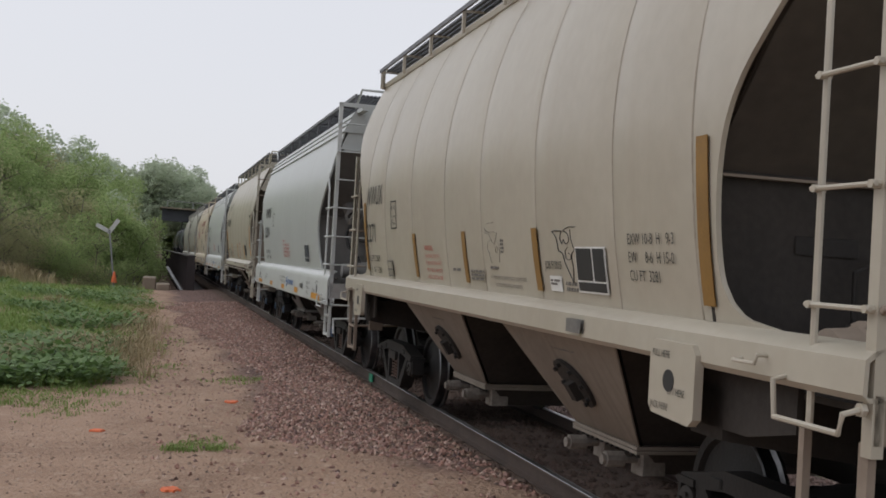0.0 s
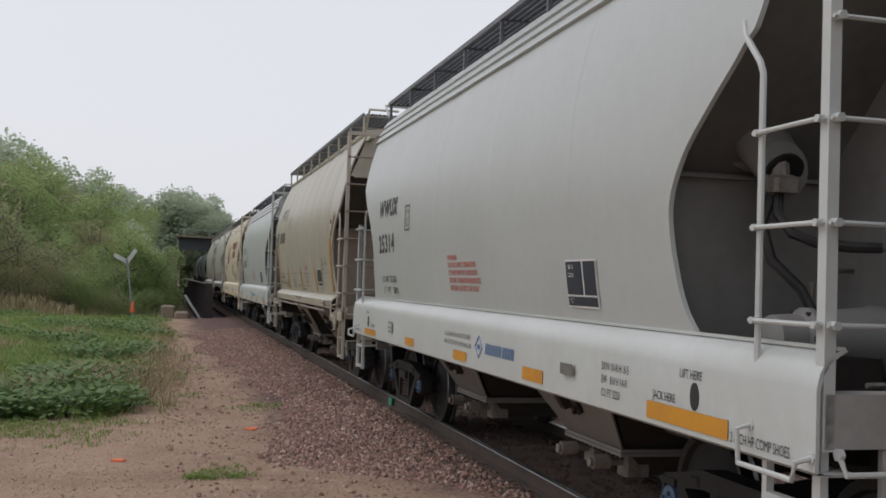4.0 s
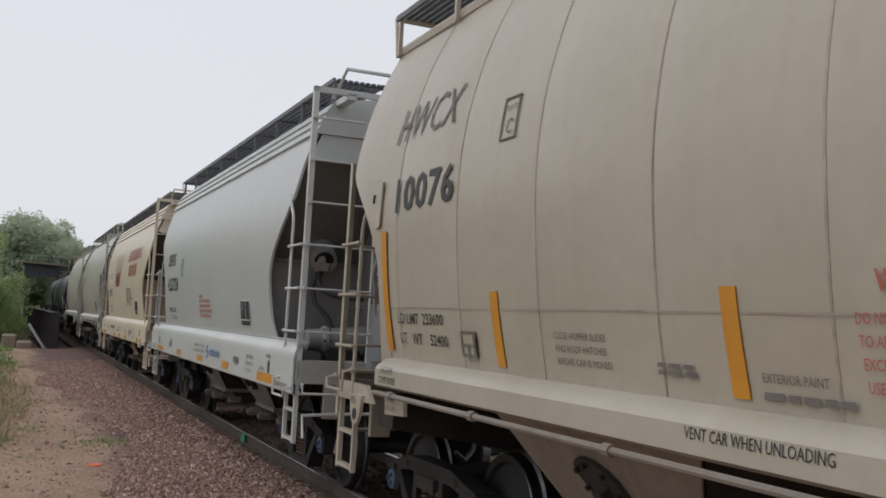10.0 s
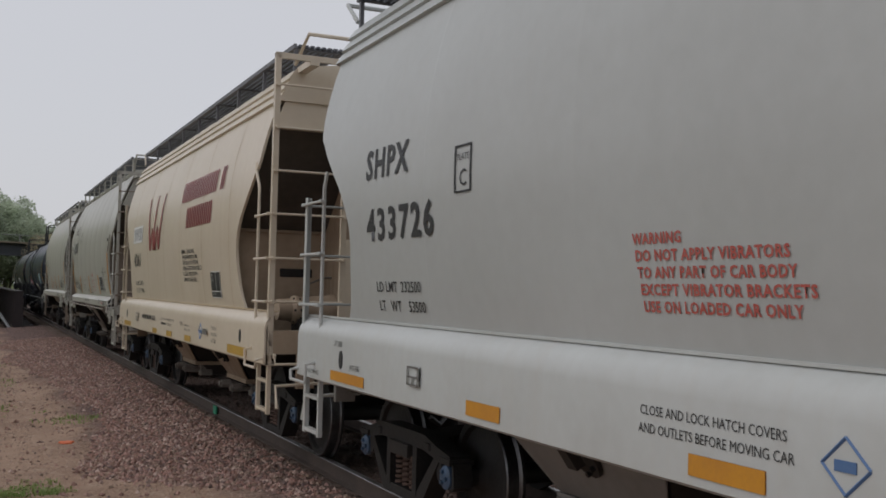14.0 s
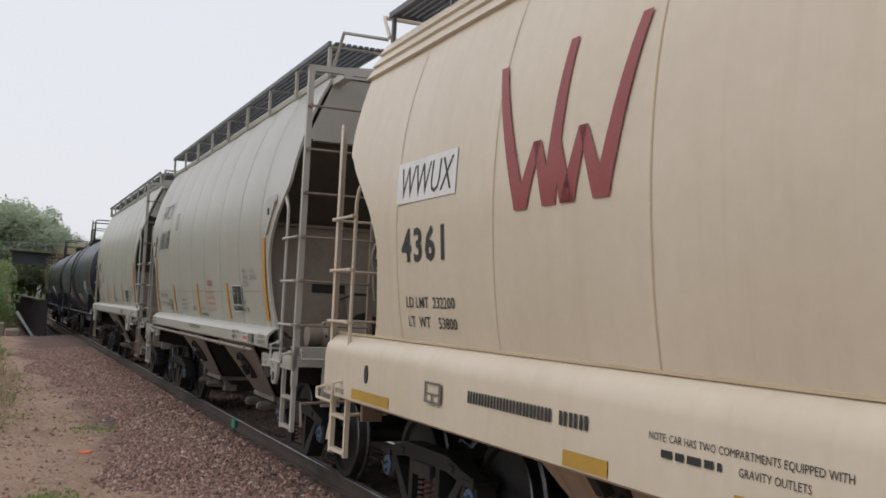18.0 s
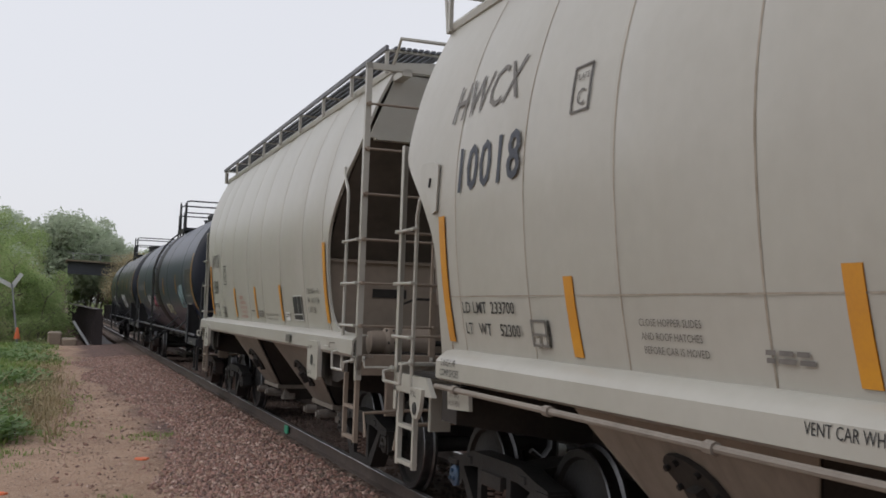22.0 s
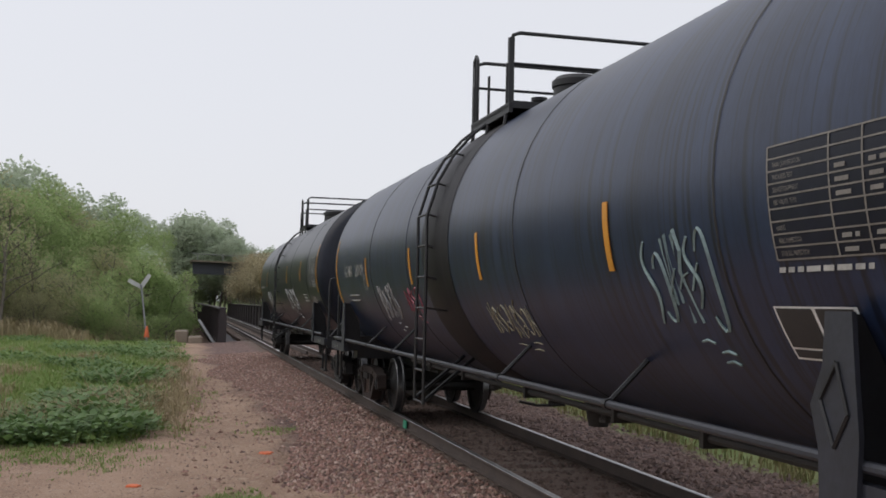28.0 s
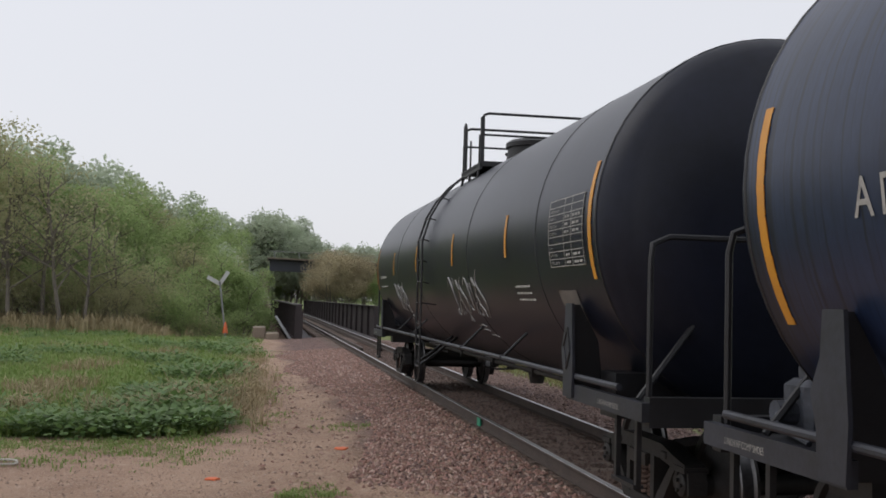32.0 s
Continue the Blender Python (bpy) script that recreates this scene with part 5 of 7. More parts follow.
        if end < 0 and not smooth:
            for l, z in (("CAUTION", 3.86), ("NO SIDE LADDER", 3.77)):
                me = lettering(l, 0.085, 0, z, lambda q: 0, RED_INK, ep, "caution_stencil", 0.85)
                wide = min(p.co.y for p in me.data.vertices)
                for p in me.data.vertices:
                    p.co = (-0.62 - p.co.y + wide / 2, -e - 0.016, p.co.z)
        if smooth:
            for x in (-0.45, 0.45):
                w = Solid().plate([(end * y1, 1.42), (end * 5.22, 1.42), (end * 5.22, 3.5), (end * 5.05, 3.42), (end * y1, z1)][::end], 0, x - 0.012, x + 0.012)
                wb = part("end_web", w, shaded_dust, car, "tall dusty web plate under the end slope")
                part("web_flange", Solid().box(x - 0.09, x + 0.09, *sorted((end * 5.22, end * 5.24)), 1.42, 3.55), shaded_dust, wb)
            sh = Solid().loft([[(-0.62, end * 5.44, z), (-0.50, end * 5.48, z), (-0.16, end * 5.50, z), (-0.16, end * 5.49, z), (-0.50, end * 5.47, z), (-0.62, end * 5.43, z)] for z in (1.40, 2.40)], True, True)
            part("end_shield", sh, paint, car, "pale upright shield plate above the end platform")
    # side sills, end platforms, bolster webs
    if smooth:
        sec = [(1.47, 1.60), (1.51, 1.578), (1.555, 1.545), (1.59, 1.49), (1.605, 1.42), (1.605, 1.06), (1.57, 1.04), (1.44, 1.04)]
        run0 = corners
    elif kind == "panelled":
        sec = [(1.47, 1.60), (1.57, 1.575), (1.615, 1.54), (1.62, 1.40), (1.59, 1.37), (1.40, 1.37)]
        run0 = corners
    else:
        sec = [(1.45, 1.56), (1.52, 1.545), (1.575, 1.50), (1.60, 1.47), (1.60, 1.345), (1.57, 1.325), (1.40, 1.325)]
        run0 = {-1: 4.80, 1: 4.42}
    for side in (-1, 1):
        shell = [(x, z) for x, z in sec] + [(x - 0.02, z - 0.012 if k < len(sec) - 2 else z + 0.02) for k, (x, z) in list(enumerate(sec))[::-1]]
        part("side_sill", Solid().plate([(side * x, z) for x, z in shell][::side], 1, -run0[-1], run0[1]), sill_paint, car, "pressed steel side sill")
        if smooth:
            part("sill_lip", Solid().box(*sorted((side * 1.462, side * 1.508)), -run0[-1], run0[1], 1.590, 1.606), sill_paint if kind == "smooth" else SEAM_CREAM, car)
    for end in (-1, 1):
        corner = corners[end]
        low = 1.16 if smooth else 1.2
        part("end_beam", Solid().box(-1.56, 1.56, *sorted((end * (corner - 0.03), end * corner)), low, 1.40).box(-1.56, 1.56, *sorted((end * (corner - 0.16), end * (corner - 0.03))), 1.375, 1.40), sill_paint if paint is PAINT_STONE else END_GREY if kind == "smooth" else shaded_dust, car, "flanged beam across the end")
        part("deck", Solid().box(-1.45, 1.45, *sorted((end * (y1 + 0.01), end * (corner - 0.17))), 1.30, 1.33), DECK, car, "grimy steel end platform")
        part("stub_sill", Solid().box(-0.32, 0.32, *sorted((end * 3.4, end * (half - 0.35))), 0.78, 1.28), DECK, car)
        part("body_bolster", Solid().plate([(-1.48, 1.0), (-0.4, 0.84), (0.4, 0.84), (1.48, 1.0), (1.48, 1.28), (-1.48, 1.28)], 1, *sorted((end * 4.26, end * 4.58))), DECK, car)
        for x in (-1.15, 1.15):
            hb = part("lever_bracket", Solid().bevelled(x - 0.10, x + 0.10, *sorted((end * (corner - 0.06), end * (corner - 0.01))), 0.80, low, 0.01), END_GREY if kind == "smooth" else sill_paint if kind == "short_sill" else shaded_dust, car, "bracket for the uncoupling lever")
            part("uncoupling_lever", Solid().tube([(x * 1.3, end * (corner + 0.16), 0.62), (x * 1.3, end * (corner + 0.08), 0.84), (x * 0.9, end * (corner + 0.05), 0.86), (x * 0.12, end * (corner + 0.22), 0.90)], 0.017, 6), sill_paint if smooth else shaded_dust, hb)
        for side in (-1, 1):
            if kind == "short_sill":
                q = Solid().plate([(end * (corner - 0.98), 1.17), (end * (corner - 0.82), 1.31), (end * corner, 1.31), (end * corner, 1.16), (end * (corner - 0.5), 1.16)][::end * -1], 0, *sorted((side * 1.57, side * 1.53)))
                part("step_plate", q, sill_paint, car)
                pc, jc = corner - 0.66, corner - (1.18 if end < 0 else 1.50)
                j = Solid().plate([(end * (pc - 0.15), 1.22), (end * (pc + 0.15), 1.22), (end * (pc + 0.13), 1.07), (end * (pc + 0.06), 0.98), (end * (pc - 0.05), 0.98), (end * (pc - 0.12), 1.07)][::end * -1], 0, *sorted((side * 1.60, side * 1.57)))
                pl = part("pull_plate", j, sill_paint, car)
                if side < 0:
                    part("pull_hole", Solid().tube([(-1.603, end * pc, 1.06), (-1.607, end * pc, 1.06)], 0.05, 14), INK, pl)
                    lettering("PULL", 0.075, end * pc + 0.11, 1.15, lambda z: -1.60, INK, pl, "pull_writing", 0.85)
                    sgn = part("jack_plate", Solid().plate([(end * jc - 0.20, 1.27), (end * jc + 0.22, 1.27), (end * jc + 0.20, 1.12), (end * jc - 0.22, 1.14)][::-1], 0, -1.56, -1.53), sill_paint, car)
                    lettering("LIFT AND", 0.055, end * jc + 0.17, 1.215, lambda z: -1.56, FADED, sgn, "jack_writing", 0.85)
                    lettering("JACK HERE", 0.055, end * jc + 0.18, 1.155, lambda z: -1.56, FADED, sgn, "jack_writing", 0.85)
            if kind == "panelled":
                o = [(end * 4.08, 1.44), (end * 4.12, 1.48), (end * 4.53, 1.48), (end * 4.57, 1.43), (end * 4.57, 1.10), (end * 4.52, 1.06), (end * 4.12, 1.08), (end * 4.08, 1.12)]
                q = part("jack_plate", Solid().plate(o[::end * -1], 0, *sorted((side * 1.65, side * 1.60))), sill_paint, car, "painted lift and jack plate")
                # tan web plate drawn near black: shade below the sill put into colour
                part("web_plate", Solid().plate([(end * 4.0, 1.40), (end * 5.2, 1.40), (end * 5.2, 1.14), (end * 4.8, 1.06), (end * 4.0, 1.06)][::end * -1], 0, *sorted((side * 1.48, side * 1.45))), DECK, car)
                if side < 0:
                    part("lift_hole", Solid().tube([(-1.648, end * 4.3, 1.27), (-1.654, end * 4.3, 1.27)], 0.06, 14), INK, q)
                    for txt, dy, z in (("PULL HERE", 0.19, 1.39), ("LIFT HERE", 0.0, 1.20), ("JACK HERE", 0.19, 1.11)):
                        lettering(txt, 0.055, end * 4.3 + dy, z, lambda h: -1.65, INK, q, "jack_writing", 0.75)
            # footboard stirrups under the corners
            fx = side * 1.52
            for c0, c1 in ((0.04, 0.10), (0.46, 0.50)):
                part("stirrup", Solid().box(fx - 0.03, fx + 0.01, *sorted((end * (corner - c0), end * (corner - c1))), 0.54, 1.2), sill_paint if kind != "panelled" else shaded_dust, car, "step hanger below the corner")
            for z in (0.56, 0.86):
                part("step", Solid().box(fx - 0.035, fx + 0.02, *sorted((end * (corner - 0.08), end * (corner - 0.48))), z, z + 0.03), sill_paint if kind != "panelled" else shaded_dust, car)
    board_z, bx = (4.53, 1.24) if smooth else (4.58, 1.29) if kind == "panelled" else (4.68, 1.26)
    # ladders at all four corners; only the leading end has one up to the roof
    for end in (-1, 1):
        corner = corners[end]
        gap = (0.40 if high else 0.53) if end < 0 else {"short_sill": 0.47, "panelled": 0.44}.get(kind, 0.56)
        rungs = [1.71, 2.22, 2.70] if kind == "panelled" and end > 0 else [1.74, 2.24, 2.73] if high else [1.68, 2.10, 2.53] if kind == "panelled" else [1.70, 2.15, 2.61] if smooth else [1.62, 2.07, 2.52]
        tall = 4.30 if end < 0 else {"smooth": 2.68, "cream": 3.48}.get(kind, 3.28)
        for side in (-1, 1):
            x = 1.57 * side
            ladder(car, end, x, corner - gap, corner, 1.0 if kind == "short_sill" else 1.15, tall, rungs, sill_paint if kind != "panelled" else paint, bent=1.0 if end < 0 else 0.25, rise=0.12 if end > 0 else 0.50 if kind == "panelled" else 0.30)
        steps = rungs + ([rungs[-1] + 0.45 * k for k in (1, 2, 3)] if end < 0 else [])
        end_ladder(car, end, end * corner, -1.57, -0.78, steps, 1.2, 4.30 if end < 0 else 2.75, paint if smooth else shaded_dust)
        if end < 0:
            part("top_bracket", Solid().box(-1.57, 1.57, *sorted((end * (corner - 0.05), end * corner)), 4.24, 4.30).box(-1.2, -1.1, *sorted((end * e, end * corner)), 4.2, 4.27).box(1.1, 1.2, *sorted((end * e, end * corner)), 4.2, 4.27), paint, car)
        for x in (-1.22, 1.22):
            part("crossover_post", Solid().tube([(x, end * e, 4.3), (x, end * (corner - 0.02), board_z), (x * 0.6, end * (corner - 0.02), board_z)], 0.022, 6), paint, car)
        g0 = 1.08 if smooth else 1.30
        grab([(-1.6, end * (corner - 0.52), g0 + 0.12), (-1.68, end * (corner - 0.52), g0 + 0.10), (-1.68, end * (corner - 0.50), g0 - 0.06), (-1.68, end * (corner - 0.06), g0 - 0.06), (-1.68, end * (corner - 0.04), g0 + 0.02), (-1.6, end * (corner - 0.03), g0 + 0.04)], sill_paint, car)
        grab([(-1.5, end * (corner + 0.02), g0 + 0.06), (-1.5, end * (corner + 0.07), g0 - 0.02), (-0.8, end * (corner + 0.07), g0 - 0.02), (-0.8, end * (corner + 0.02), g0 + 0.06)], sill_paint, car)
    # running boards with their brackets
    for side in (-1, 1):
        b = part("running_board", Solid().box(*sorted((side * (bx - 0.03), side * bx)), -e, e, board_z - 0.05, board_z).box(*sorted((side * 0.62, side * 0.66)), -e, e, board_z - 0.03, board_z), GREY_STEEL, car, "open steel running board")
        n = 9
        for i in range(8):
            x = side * (0.695 + 0.067 * i)
            part("board_slat", Solid().box(x - 0.021, x + 0.021, -e, e, board_z - 0.028, board_z - 0.003), DARK_STEEL, b)
        for i in range(n):
            y = -e + 0.06 + (2 * e - 0.12) * i / (n - 1)
            part("board_bracket", Solid().box(*sorted((side * (bx - 0.05), side * (bx - 0.015))), y - 0.02, y + 0.02, top_z - 0.04, board_z - 0.03).box(*sorted((side * 0.6, side * (bx - 0.03))), y - 0.02, y + 0.02, board_z - 0.05, board_z - 0.03), GREY_STEEL if smooth else paint, b)
    for y in (-3.6, -1.2, 1.2, 3.6):
        h = Solid().bevelled(-0.45, 0.45, y - 0.5, y + 0.5, 4.36, 4.47, 0.03)
        part("roof_hatch", h, paint, car, "low roof hatch cover")
    # hopper bays and their outlets
    for end in (-1, 1):
        c = {"panelled": (-2.0, 1.48), "short_sill": (-2.08, 1.51)}.get(kind, (-1.9, 1.6))[end > 0]
        top, bot, wt, wb, ht, hb = 1.36, 0.60, 1.42, 0.92, 1.10, 0.53
        # black bay core: its down-facing ends' shade is in the colour, with grime
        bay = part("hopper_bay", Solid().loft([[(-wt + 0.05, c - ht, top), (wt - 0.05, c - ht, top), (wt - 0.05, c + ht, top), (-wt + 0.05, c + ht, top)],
                                               [(-wb + 0.05, c - hb, bot), (wb - 0.05, c - hb, bot), (wb - 0.05, c + hb, bot), (-wb + 0.05, c + hb, bot)]][::-1], True, True), DECK, car, "sloping discharge bay, its shade and grime in one black colour")
        for side in (-1, 1):
            o = [(side * wt, c - ht - 0.02, top), (side * wt, c + ht + 0.02, top), (side * wb, c + hb + 0.02, bot), (side * wb, c - hb - 0.02, bot)]
            sheet = Solid().loft([o, [(x - side * 0.012, y, z - 0.008) for x, y, z in o]][::-side], True, True)
            for k in (-1, 1):
                sheet.tube([(side * (wt - 0.006), c + k * (ht + 0.02), top), (side * (wb - 0.006), c + k * (hb + 0.02), bot)], 0.010, 5)
            # bay sides toned down from the car's paint for the shade here
            part("bay_side", sheet, shaded_dust if smooth else BAY, bay, "dusty bay side sheet, paint darkened for shade")

            def on_bay(y, z, out=0.0):
                return (side * (wb + (wt - wb) * (z - bot) / (top - bot) + out), y, z - out * 0.55)
            ol = [(c - end * 0.0 + (0.20 + 0.05 * math.sin(a)) * math.cos(a) + 0.10 * math.sin(a), 0.985 + 0.165 * math.sin(a)) for a in (2 * math.pi * i / 16 for i in range(16))]
            vp = part("vibrator_plate", Solid().loft([[on_bay(y, z, 0.002) for y, z in ol], [on_bay(y, z, 0.030) for y, z in ol]][::side], True, True), GRIME, bay, "dark bolted vibrator bracket")
            for i in range(0, 16, 2):
                y, z = ol[i]
                y, z = c + (y - c) * 0.82, 0.985 + (z - 0.985) * 0.82
                part("bolt", Solid().tube([on_bay(y, z, 0.02), on_bay(y, z, 0.055)], 0.018, 6), IRON, vp)
            part("bracket_ear", Solid().loft([[on_bay(c + 0.05 * u - 0.02, 0.95 + 0.06 * v, d) for u, v in ((-1, -1), (1, -1), (1.2, 1), (-0.8, 1))] for d in (0.03, 0.085)][::side], True, True), GRIME, vp)
            bars(c + 0.16 if side < 0 else c, 1.225, 0.32, 1, 0.022, lambda z: -(wb + (wt - wb) * (z - bot) / (top - bot)), FADED, bay, "bay_stencil", word=0.07)
        fl = Solid().box(-wb - 0.02, wb + 0.02, c - hb - 0.05, c + hb + 0.05, bot - 0.025, bot)
        fl.box(-wb - 0.02, wb + 0.02, c - hb - 0.05, c + hb + 0.05, bot - 0.055, bot - 0.030)
        gate = part("outlet_gate", fl, BAY if not smooth else shaded_dust, bay, "bolted outlet gate flange")
        part("gate_chute", Solid().loft([[(-wb + 0.12, c - hb + 0.04, bot - 0.055), (wb - 0.12, c - hb + 0.04, bot - 0.055), (wb - 0.12, c + hb - 0.04, bot - 0.055), (-wb + 0.12, c + hb - 0.04, bot - 0.055)],
                                         [(-0.62, c - 0.36, bot - 0.24), (0.62, c - 0.36, bot - 0.24), (0.62, c + 0.36, bot - 0.24), (-0.62, c + 0.36, bot - 0.24)]][::-1], True, True), DECK, gate)
        for k in (-1, 1):
            yy = c + k * 0.34
            p = Solid().tube([(-1.06, yy, bot - 0.13), (1.06, yy, bot - 0.13)], 0.030, 10)
            for x in (-1.0, 1.0):
                p.tube([(x - 0.07, yy, bot - 0.13), (x + 0.07, yy, bot - 0.13)], 0.058, 10)
                p.tube([(x - 0.10, yy, bot - 0.13), (x - 0.075, yy, bot - 0.13)], 0.040, 8)
                p.bevelled(*sorted((x * 0.62, x * 0.82)), yy - 0.09, yy + 0.09, bot - 0.24, bot - 0.05, 0.015)
            part("gate_shaft", p, WORN_STEEL, gate, "worn grey gate shaft with square sockets")
        for i in range(13):
            y = c - hb + i * 2 * hb / 12
            part("bolt", Solid().tube([(-wb + 0.015, y, bot - 0.085), (-wb + 0.015, y, bot + 0.02)], 0.013, 6), IRON, gate)
    pipe = Solid().tube([(-0.42, -3.6, 0.95), (-0.42, 3.6, 0.95)], 0.022, 7)
    part("train_line", pipe, GRIME, car)
    if kind == "short_sill":
        p = Solid().tube([(-1.64, -4.3, 1.285 if kind == "short_sill" else 1.01), (-1.64, 4.3, 1.285 if kind == "short_sill" else 1.01)], 0.020, 8)
        for y in (-3.9, -2.4, -0.8, 0.8, 2.4, 3.9):
            p.tube([(-1.64, y - 0.035, 1.285 if kind == "short_sill" else 1.01), (-1.64, y + 0.035, 1.285 if kind == "short_sill" else 1.01)], 0.033, 8)
        part("side_pipe", p, BAY, car)
    part("centre_sill", Solid().box(-0.2, 0.2, -4.5, 4.5, 0.62, 0.9), GRIME, car)
    # brake gear on the trailing-end platforms
    if braked:
        hand_brake(car, -1, -corners[-1] - 0.48, -0.66, 2.33, paint if smooth else shaded_dust)
    for end in (-1, 1):
        if kind == "short_sill" and end < 0 and not braked:
            coupler(car, end, half, paint)
            truck(car, end * 4.42, cap)
            continue
        cy, cz = end * (4.92 if smooth else 5.02), 1.60 if smooth else 1.50
        cyl = Solid()
        cyl.loft([[(x, cy + r * math.cos(2 * math.pi * i / 18), cz + r * math.sin(2 * math.pi * i / 18)) for i in range(18)][::-1] for r, x in ((0.05, -1.22), (0.12, -1.21), (0.13, -1.06), (0.165, -1.02), (0.165, -0.98), (0.145, -0.97), (0.175, -0.62), (0.185, -0.60), (0.185, -0.54), (0.15, -0.53))], True, True)
        bc = part("brake_cylinder" if end < 0 else "air_reservoir", cyl, shaded_dust, car, "tapered brake cylinder on the end platform")
        for k in range(6):
            a = 2 * math.pi * k / 6
            part("bolt", Solid().tube([(-1.045, cy + 0.145 * math.cos(a), cz + 0.145 * math.sin(a)), (-0.96, cy + 0.145 * math.cos(a), cz + 0.145 * math.sin(a))], 0.016, 6), GRIME, bc)
        part("push_rod", Solid().tube([(-0.53, cy, cz), (-0.05, cy, cz), (0.25, cy + end * 0.1, cz - 0.05)], 0.028, 8), GRIME, bc)
        part("cylinder_saddle", Solid().bevelled(-1.0, -0.60, cy - 0.14, cy + 0.14, 1.33, cz - 0.08, 0.02), DECK, bc)
        v = Solid().bevelled(0.3, 0.72, *sorted((end * 5.25, end * 4.9)), 1.42, 1.72, 0.05).tube([(0.4, end * 5.05, 1.6), (0.4, end * 5.05, 1.92)], 0.09, 12).bevelled(0.02, 0.28, *sorted((end * 5.2, end * 4.95)), 1.45, 1.62, 0.03)
        part("brake_valve", v, WORN_STEEL if not smooth else shaded_dust, car, "cast brake valve block")
        if end < 0:
            tank = Solid().loft([[(0.45 + x, end * 4.74 + r * math.cos(2 * math.pi * i / 18), 1.82 + r * math.sin(2 * math.pi * i / 18)) for i in range(18)][::-1] for r, x in ((0.08, -0.42), (0.19, -0.38), (0.205, -0.30), (0.205, 0.70), (0.19, 0.78), (0.08, 0.82))], True, True)
            part("air_tank", tank, shaded_dust, car, "round air reservoir behind the brake wheel")
            for x in (0.3, 0.95):
                part("tank_leg", Solid().box(x - 0.03, x + 0.03, *sorted((end * 4.86, end * 4.62)), 1.33, 1.66), DECK, car)
        pl = Solid().tube([(-0.9, end * 5.30, 1.38), (-0.2, end * 5.28, 1.40), (0.1, end * 5.2, 1.52)], 0.016, 6)
        pl.tube([(-1.3, end * 5.02, 1.46), (-1.34, end * 4.75, 1.46), (-1.30, end * 4.40, 1.50)], 0.014, 6)
        pl.tube([(-0.75, end * 4.60, 1.36), (-0.75, end * 4.60, 1.9), (-0.55, end * 4.58, 1.98), (0.7, end * 4.58, 1.98)], 0.016, 6)
        pl.tube([(0.3, end * 5.0, 1.66), (0.1, end * 4.9, 1.74), (0.05, end * 4.8, 1.62)], 0.018, 6)
        part("brake_piping", pl, GRIME if not smooth else WORN_STEEL, car, "thin bent brake pipes")
        if kind != "smooth":
            # thin dark strip stands for the open slot in the bulkhead
            sl = Solid().bevelled(-1.02, -0.62, *sorted((end * (y1 + 0.004), end * (y1 + 0.012))), 1.98, 2.08, 0.004)
            part("tag_plate", sl, GRIME, car, "dark strip standing for a slot in the bulkhead")
        if kind == "smooth":
            hs = Solid().tube([(-1.02, end * 4.66, 2.42), (-1.06, end * 4.72, 2.28), (-1.02, end * 4.80, 2.17), (-0.90, end * 4.85, 2.12), (-0.74, end * 4.92, 2.10), (-0.58, end * 4.98, 2.10)], 0.030, 8)
            hs.tube([(-1.05, end * 4.64, 2.40), (-1.12, end * 4.66, 2.22), (-1.08, end * 4.70, 2.02), (-0.94, end * 4.78, 1.86), (-0.88, end * 4.82, 1.72), (-0.92, end * 4.86, 1.60), (-1.02, end * 4.92, 1.52)], 0.030, 8)
            bh2 = part("brake_hose", hs, HOSE, car, "pair of black rubber brake hoses")
            part("hose_end", Solid().tube([(-0.60, end * 4.975, 2.10), (-0.36, end * 5.05, 2.11)], 0.022, 8).tube([(-0.48, end * 5.01, 2.07), (-0.48, end * 5.01, 2.17)], 0.034, 8), WORN_STEEL, bh2)
            vb = Solid().loft([[(-1.0 + r * math.cos(2 * math.pi * i / 18), end * (4.36 + d) , 2.80 - d * 0.85 + r * math.sin(2 * math.pi * i / 18)) for i in range(18)][::-end] for r, d in ((0.25, -0.05), (0.25, 0.0), (0.19, 0.01), (0.155, 0.30), (0.165, 0.31), (0.12, 0.315))], True, True)
            vent = part("vent_fitting", vb, shaded_dust, car, "round vent pipe leaving the slope sheet")
            part("vent_mouth", Solid().tube([(-1.0, end * 4.672, 2.535), (-1.0, end * 4.690, 2.520)], 0.115, 16), IRON, vent)
            part("vent_valve", Solid().tube([(-1.03, end * 4.68, 2.60), (-1.03, end * 4.70, 2.42)], 0.055, 10).bevelled(-1.10, -0.94, *sorted((end * 4.66, end * 4.76)), 2.40, 2.50, 0.02), WORN_STEEL, vent)
        coupler(car, end, half, paint)
        truck(car, end * 4.42, cap)
    # yellow edge strips
    if not smooth:
        sh = 0.66 if kind == "panelled" else 0.62
        base = 1.68 if kind == "panelled" else 1.62
        strips = {"panelled": (-1.95, -0.1, 1.78), "short_sill": (-2.25, 0.02, 2.33)}[kind]
        for q in strips:
            part("yellow_strip", patch(q + 0.055, q - 0.055, base - 0.02, base + 0.45, surf, lean=0.06), strip, car)
        for k in (-1, 1):
            q = 4.42 * k if kind == "panelled" else 4.37 * k
            part("yellow_strip", patch(q + 0.06, q - 0.06, base, 2.57, surf, n=8, lean=0.02 * k), strip, car)
    return car, surf


strip_dirt = mottled("grimy_weld_line", (0.24, 0.205, 0.16), (0.43, 0.39, 0.33), 0.7, scale=0.9, fine=14, bump=0, spread=0.35)


def tag_plate(car, v, z, surf, mat=PLATE_GREY, w=0.26, h=0.12, out=0.025):
    part("tag_plate", patch(v, v - w, z, z + h, surf, out), mat, car, "small riveted metal tag plate")


